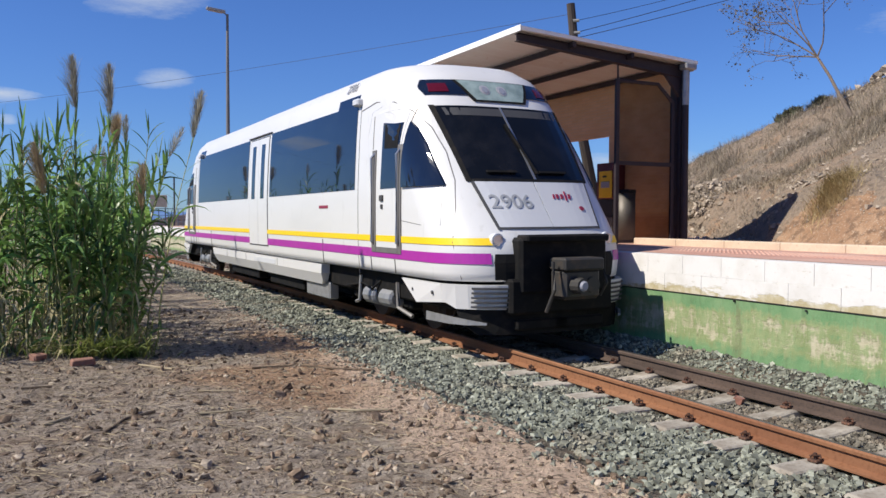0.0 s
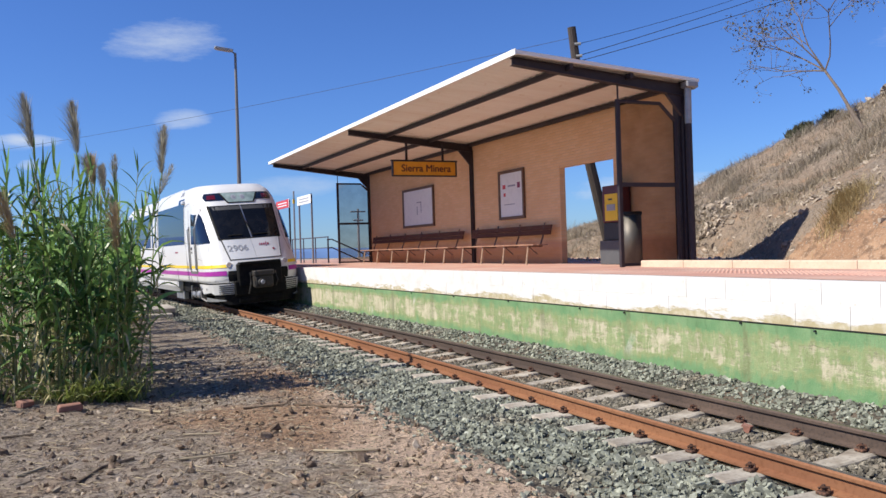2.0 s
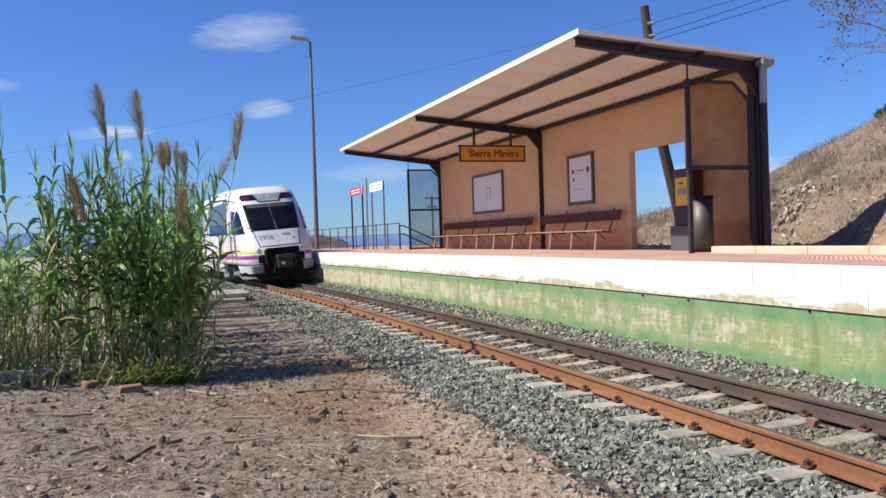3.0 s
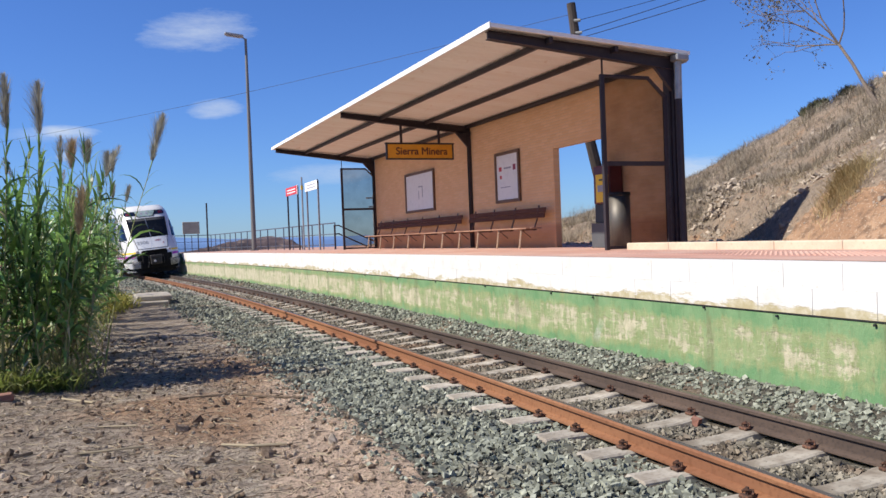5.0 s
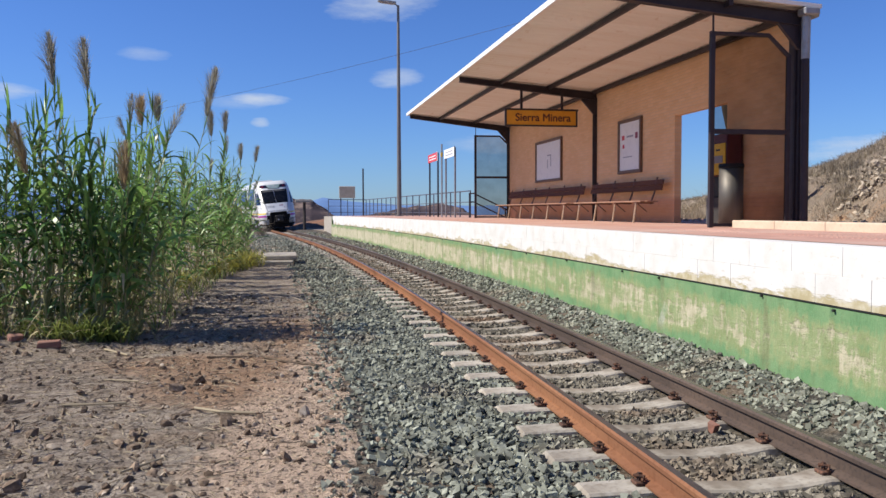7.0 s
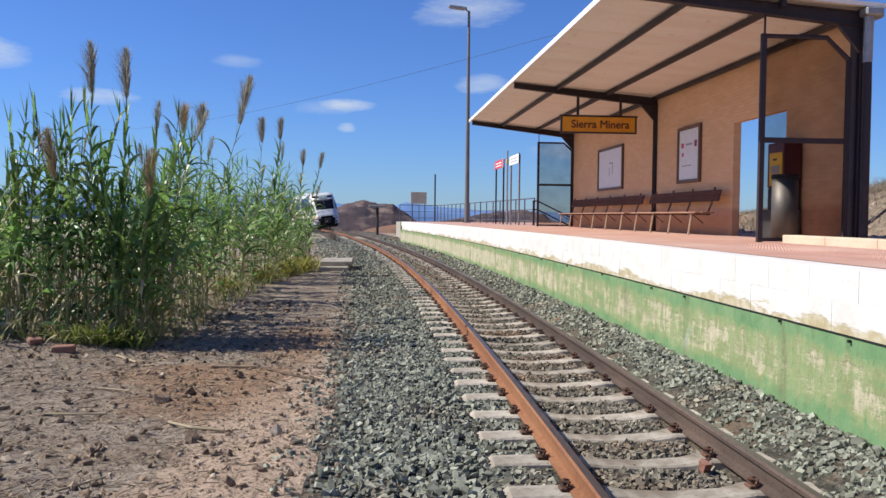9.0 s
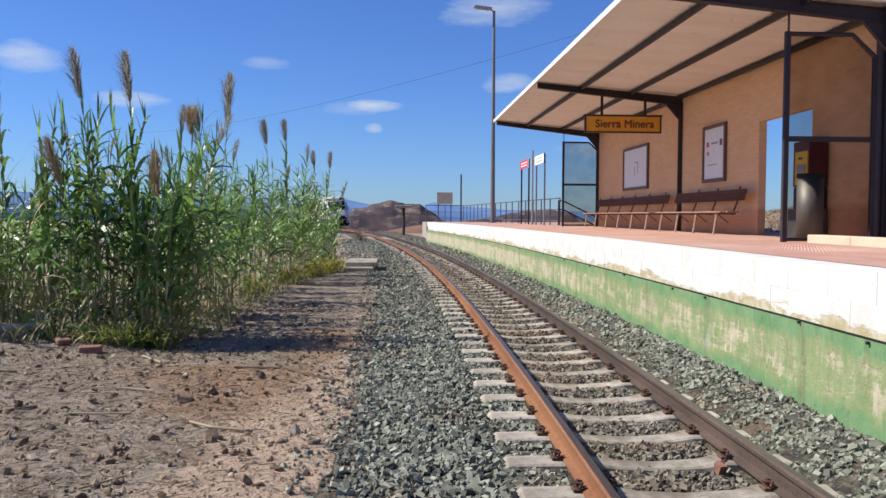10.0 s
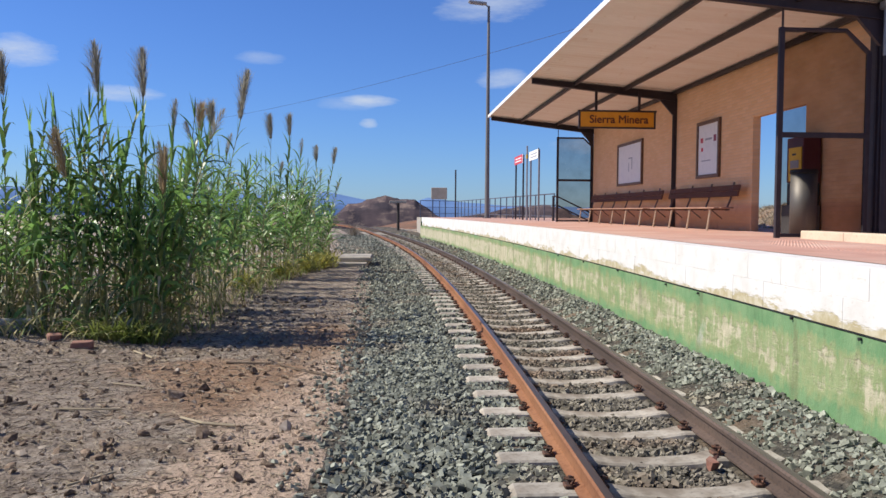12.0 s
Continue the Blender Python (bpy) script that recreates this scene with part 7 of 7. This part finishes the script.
            for y0, y1, z0, z1 in ((2.36, 2.50, 1.03, 2.38), (1.54, 1.67, 1.03, 2.40), (1.674, 2.356, 1.03, 1.10)):
                add("door_surround", side_panel(y0, y1, z0, z1, 0.016, s, None, 0.03), "lamp_steel", "grey metal channel round the cab door")
                if z1 > 2:
                    ym = (y0 + y1) / 2
                    add("handrail", tube([(s * 1.27, ym, 1.12), (s * 1.315, ym, 1.17), (s * 1.305, ym, 2.28), (s * 1.25, ym, 2.34)], 0.017, 6), "brush", "brushed handrail")
            for y0, y1 in ((1.52, 1.54), (2.50, 2.515)):
                add("door_seam", side_panel(y0, y1, 2.40, 2.84, 0.004, s), "lamp_steel")
            q = side_panel(0, 0, 0, 0, 0.028, s, [(0.74, 1.86), (1.52, 1.86), (1.52, 2.68), (1.40, 2.60), (1.18, 2.38), (0.98, 2.14)], 0.03, 14)
            arch = [(0.30, 0.79), (0.40, 1.2), (0.54, 1.6), (0.70, 1.92), (0.95, 2.27), (1.25, 2.59), (1.58, 2.82), (1.95, 2.97), (2.5, 3.03), (3.0, 2.97)]
            add("arch_seam", tube([(s * (body_x(y, z) + 0.001), y, z) for y, z in arch], 0.007, 5), "lamp_steel")
            inner = [(2.42, 1.65), (2.62, 2.1), (2.70, 2.6), (2.60, 2.90), (2.25, 2.95)]
            add("arch_seam", tube([(s * (body_x(y, z) - 0.001), y, z) for y, z in inner], 0.004, 5), "train_grey")
            flap = [(2.10, 1.62), (1.55, 1.45), (1.0, 1.40), (0.62, 1.40), (0.70, 1.65), (0.76, 1.84)]
            add("flap_seam", tube([(s * (body_x(y, z) + 0.001), y, z) for y, z in flap], 0.004, 5), "lamp_steel")
            add("quarter_window", q, "train_glass", "dark triangular cab window")
            for y, z1 in ((1.75, 0.955), (2.55, 0.955), (4.55, 1.15)):
                add("panel_seam", side_panel(y, y + 0.010, 0.78, z1, 0.010, s), "lamp_steel")
            add("side_camera", box(s * 1.20 - 0.07, s * 1.20 + 0.07, 3.02, 3.22, 3.05, 3.15, 0.02), "train_grey")
    # passenger windows and doors
    for s in (-1, 1):
        for shape in ([(3.15, 1.88), (7.68, 1.88), (7.68, 3.08), (4.0, 3.08), (4.0, 3.22), (3.15, 3.22)], [(9.36, 1.88), (14.75, 1.88), (14.75, 3.22), (14.1, 3.22), (14.1, 3.08), (9.36, 3.08)]):
            part("window_band", side_panel(0, 0, 0, 0, 0.006, s, shape), M["train_glass"], root, "continuous tinted window band")
        part("door_seal", side_panel(7.80, 9.24, 0.93, 3.06, 0.004, s), M["seam"], root)
        for y0 in (7.83, 8.525):
            d = part("passenger_door", side_panel(y0, y0 + 0.685, 0.955, 3.04, 0.010, s), M["train_white"], root, "white sliding door leaf")
            part("door_glass", side_panel(y0 + 0.24, y0 + 0.50, 1.86, 2.92, 0.014, s), M["train_glass"], d)
        for y0, y1, key in ((7.66, 9.38, "train_white"),):
            part("door_header", box(s * side_x(3.1) - 0.03, s * side_x(3.1) + 0.03, y0, y1, 3.09, 3.115, 0.004), M["seam"], root)
        for y in (3.02, 14.85):
            part("panel_seam", side_panel(y, y + 0.012, 0.70, 3.05, 0.003, s), M["seam"], root)
        part("operator_mark", side_panel(4.3, 4.72, 1.63, 1.675, 0.006, s), M["logo_red"], root, "wine-red operator mark")
        lettering("unit_number", "2906", 0.20, M["train_number"], root, pose(s * (side_x(3.36) + 0.012), 3.6, 3.37, 62 if s < 0 else 62, 0, -90 if s < 0 else 90), "grey unit number")
        # equipment skirts between the bogies
        sk = bmesh.new()
        out = [(4.66, 0.745), (4.68, 0.60), (4.76, 0.48), (4.88, 0.415), (12.7, 0.415), (12.85, 0.48), (12.95, 0.60), (13.0, 0.745)]
        a = [sk.verts.new((s * (1.262 - max(0.0, 0.6 - z) * 0.45), y, z)) for y, z in out]
        b = [sk.verts.new((s * 1.12, y, z)) for y, z in out]
        for i in range(3):
            sk.faces.new((a[i], a[i + 1], a[6 - i], a[7 - i]))
        sk.faces.new(b[::-1])
        for i in range(8):
            j = (i + 1) % 8
            sk.faces.new((a[j], a[i], b[i], b[j]))
        bmesh.ops.recalc_face_normals(sk, faces=sk.faces[:])
        skirt = part("equipment_skirt", sk, M["train_white"], root, "white lower skirt")
        for y in (7.2, 9.6, 11.4):
            part("skirt_seam", box(s * 1.262 - 0.004, s * 1.262 + 0.004, y, y + 0.014, 0.60, 0.74), M["lamp_steel"], skirt)
        part("skirt_flap", box(s * 1.262 - 0.006, s * 1.262 + 0.006, 7.3, 8.9, 0.61, 0.70, 0.003), M["train_grey"], skirt, "pale grey access flap")
        part("equipment_box", box(s * 1.05 - 0.08, s * 1.05 + 0.08, 4.66, 5.85, 0.18, 0.46, 0.02), M["galv"], root, "grey underfloor box")
        part("equipment_box", box(s * 0.95 - 0.12, s * 0.95 + 0.12, 6.2, 8.4, 0.20, 0.46, 0.02), M["black"], root)
        part("equipment_box", box(s * 1.0 - 0.10, s * 1.0 + 0.10, 9.2, 11.6, 0.22, 0.46, 0.02), M["black"], root)
    part("underframe", box(-1.1, 1.1, 0.5, L - 0.5, 0.42, 0.79, 0.03), M["black"], root, "black underframe")
    roof_unit = box(-0.6, 0.6, 6.2, 10.5, 3.6, 3.69, 0.03)
    part("roof_unit", roof_unit, M["train_white"], root)
    # bogies with wheelsets that turn
    wheelsets = []
    for yc in (2.9, L - 2.9):
        fr = bmesh.new()
        for s in (-1, 1):
            box(s * 0.86 - 0.06, s * 0.86 + 0.06, yc - 1.25, yc + 1.25, 0.40, 0.56, 0.03, fr)
            for yw in (-0.9, 0.9):
                box(s * 0.90 - 0.09, s * 0.90 + 0.09, yc + yw - 0.14, yc + yw + 0.14, 0.28, 0.52, 0.03, fr)
                tube([(s * 0.93, yc + yw, 0.52), (s * 0.93, yc + yw, 0.70)], 0.08, 10, fr)
            tube([(s * 0.95, yc - 0.3, 0.45), (s * 0.95, yc + 0.3, 0.45)], 0.10, 10, fr)
        box(-0.8, 0.8, yc - 0.25, yc + 0.25, 0.42, 0.6, 0.03, fr)
        bogie = part("bogie_frame", fr, M["black"], root, "black bogie frame")
        for s in (-1, 1):
            for k in (-0.52, 0.06):
                part("air_tank", tube([(s * 1.04, yc + k - 0.2, 0.40), (s * 1.04, yc + k - 0.18, 0.40), (s * 1.04, yc + k + 0.18, 0.40), (s * 1.04, yc + k + 0.2, 0.40)], [0.09, 0.13, 0.13, 0.09], 12), M["galv"], bogie, "grey air tank")
            part("hanger", tube([(s * 1.12, yc + 0.4, 0.66), (s * 1.14, yc + 0.42, 0.3), (s * 1.08, yc + 0.7, 0.25)], 0.025, 6), M["galv"], bogie)
            part("hanger", tube([(s * 1.12, yc - 0.9, 0.64), (s * 1.14, yc - 0.95, 0.32), (s * 1.05, yc - 1.2, 0.22)], 0.03, 6), M["lamp_steel"], bogie)
            part("brake_pipe", tube([(s * 1.10, yc - 0.3, 0.62), (s * 1.16, yc - 0.1, 0.5), (s * 1.12, yc + 0.3, 0.55), (s * 1.14, yc + 0.9, 0.48)], 0.018, 6), M["black"], bogie)
        for yw in (-0.9, 0.9):
            ws = bmesh.new()
            for s in (-1, 1):
                tube([(s * 0.47, 0, 0), (s * 0.485, 0, 0), (s * 0.485, 0, 0), (s * 0.60, 0, 0)], [0.415, 0.415, 0.38, 0.375], 20, ws)
                for a in range(5):
                    c, d = math.cos(a * 1.2566), math.sin(a * 1.2566)
                    tube([(s * 0.60, c * 0.2, d * 0.2), (s * 0.612, c * 0.2, d * 0.2)], 0.05, 6, ws)
            tube([(-0.6, 0, 0), (0.6, 0, 0)], 0.08, 10, ws)
            w = part("wheelset", ws, M["rail_dark"], root, "steel wheelset")
            w.matrix_basis = pose(0, yc + yw, 0.376)
            wheelsets.append((w, yc + yw))
    return root, wheelsets


railcar, wheelsets = build_train()


def train_s(t):
    return float(np.interp(t, [r[0] for r in TRAIN_S], [r[1] for r in TRAIN_S]))


def motions():
    rows = []
    for t, s in TRAIN_S:
        f, r = on_line(s + 2.9)[0], on_line(s + TRAIN_LEN - 2.9)[0]
        d = (r - f).normalized()
        o = f - d * 2.9
        cant = float(np.interp(s, [7, 15, 25, 40, 60], [0.5, 2.0, 3.6, 5.0, 5.5]))
        rows.append((t, pose(o.x, o.y, 0.0, 0, -cant, math.degrees(math.atan2(-d.x, d.y)))))
    walk(railcar, rows)
    for ob, (x, y, z), gain, lag in swaying:
        walk(ob, [(t, pose(x, y, z, 1.5 * math.sin(t * 2.1 + x * 3), a * gain + 1.2 * math.sin(t * 3.1 + x * 5), 0)) for t, a in SWAY])
    for w, y in wheelsets:
        turns = []
        for k in range(0, 361):
            t = k / 30
            a = math.degrees((train_s(t) - TRAIN_S[0][1]) / 0.376)
            turns.append((t, pose(0, y, 0.376, -a, 0, 0)))
        walk(w, turns)


motions()
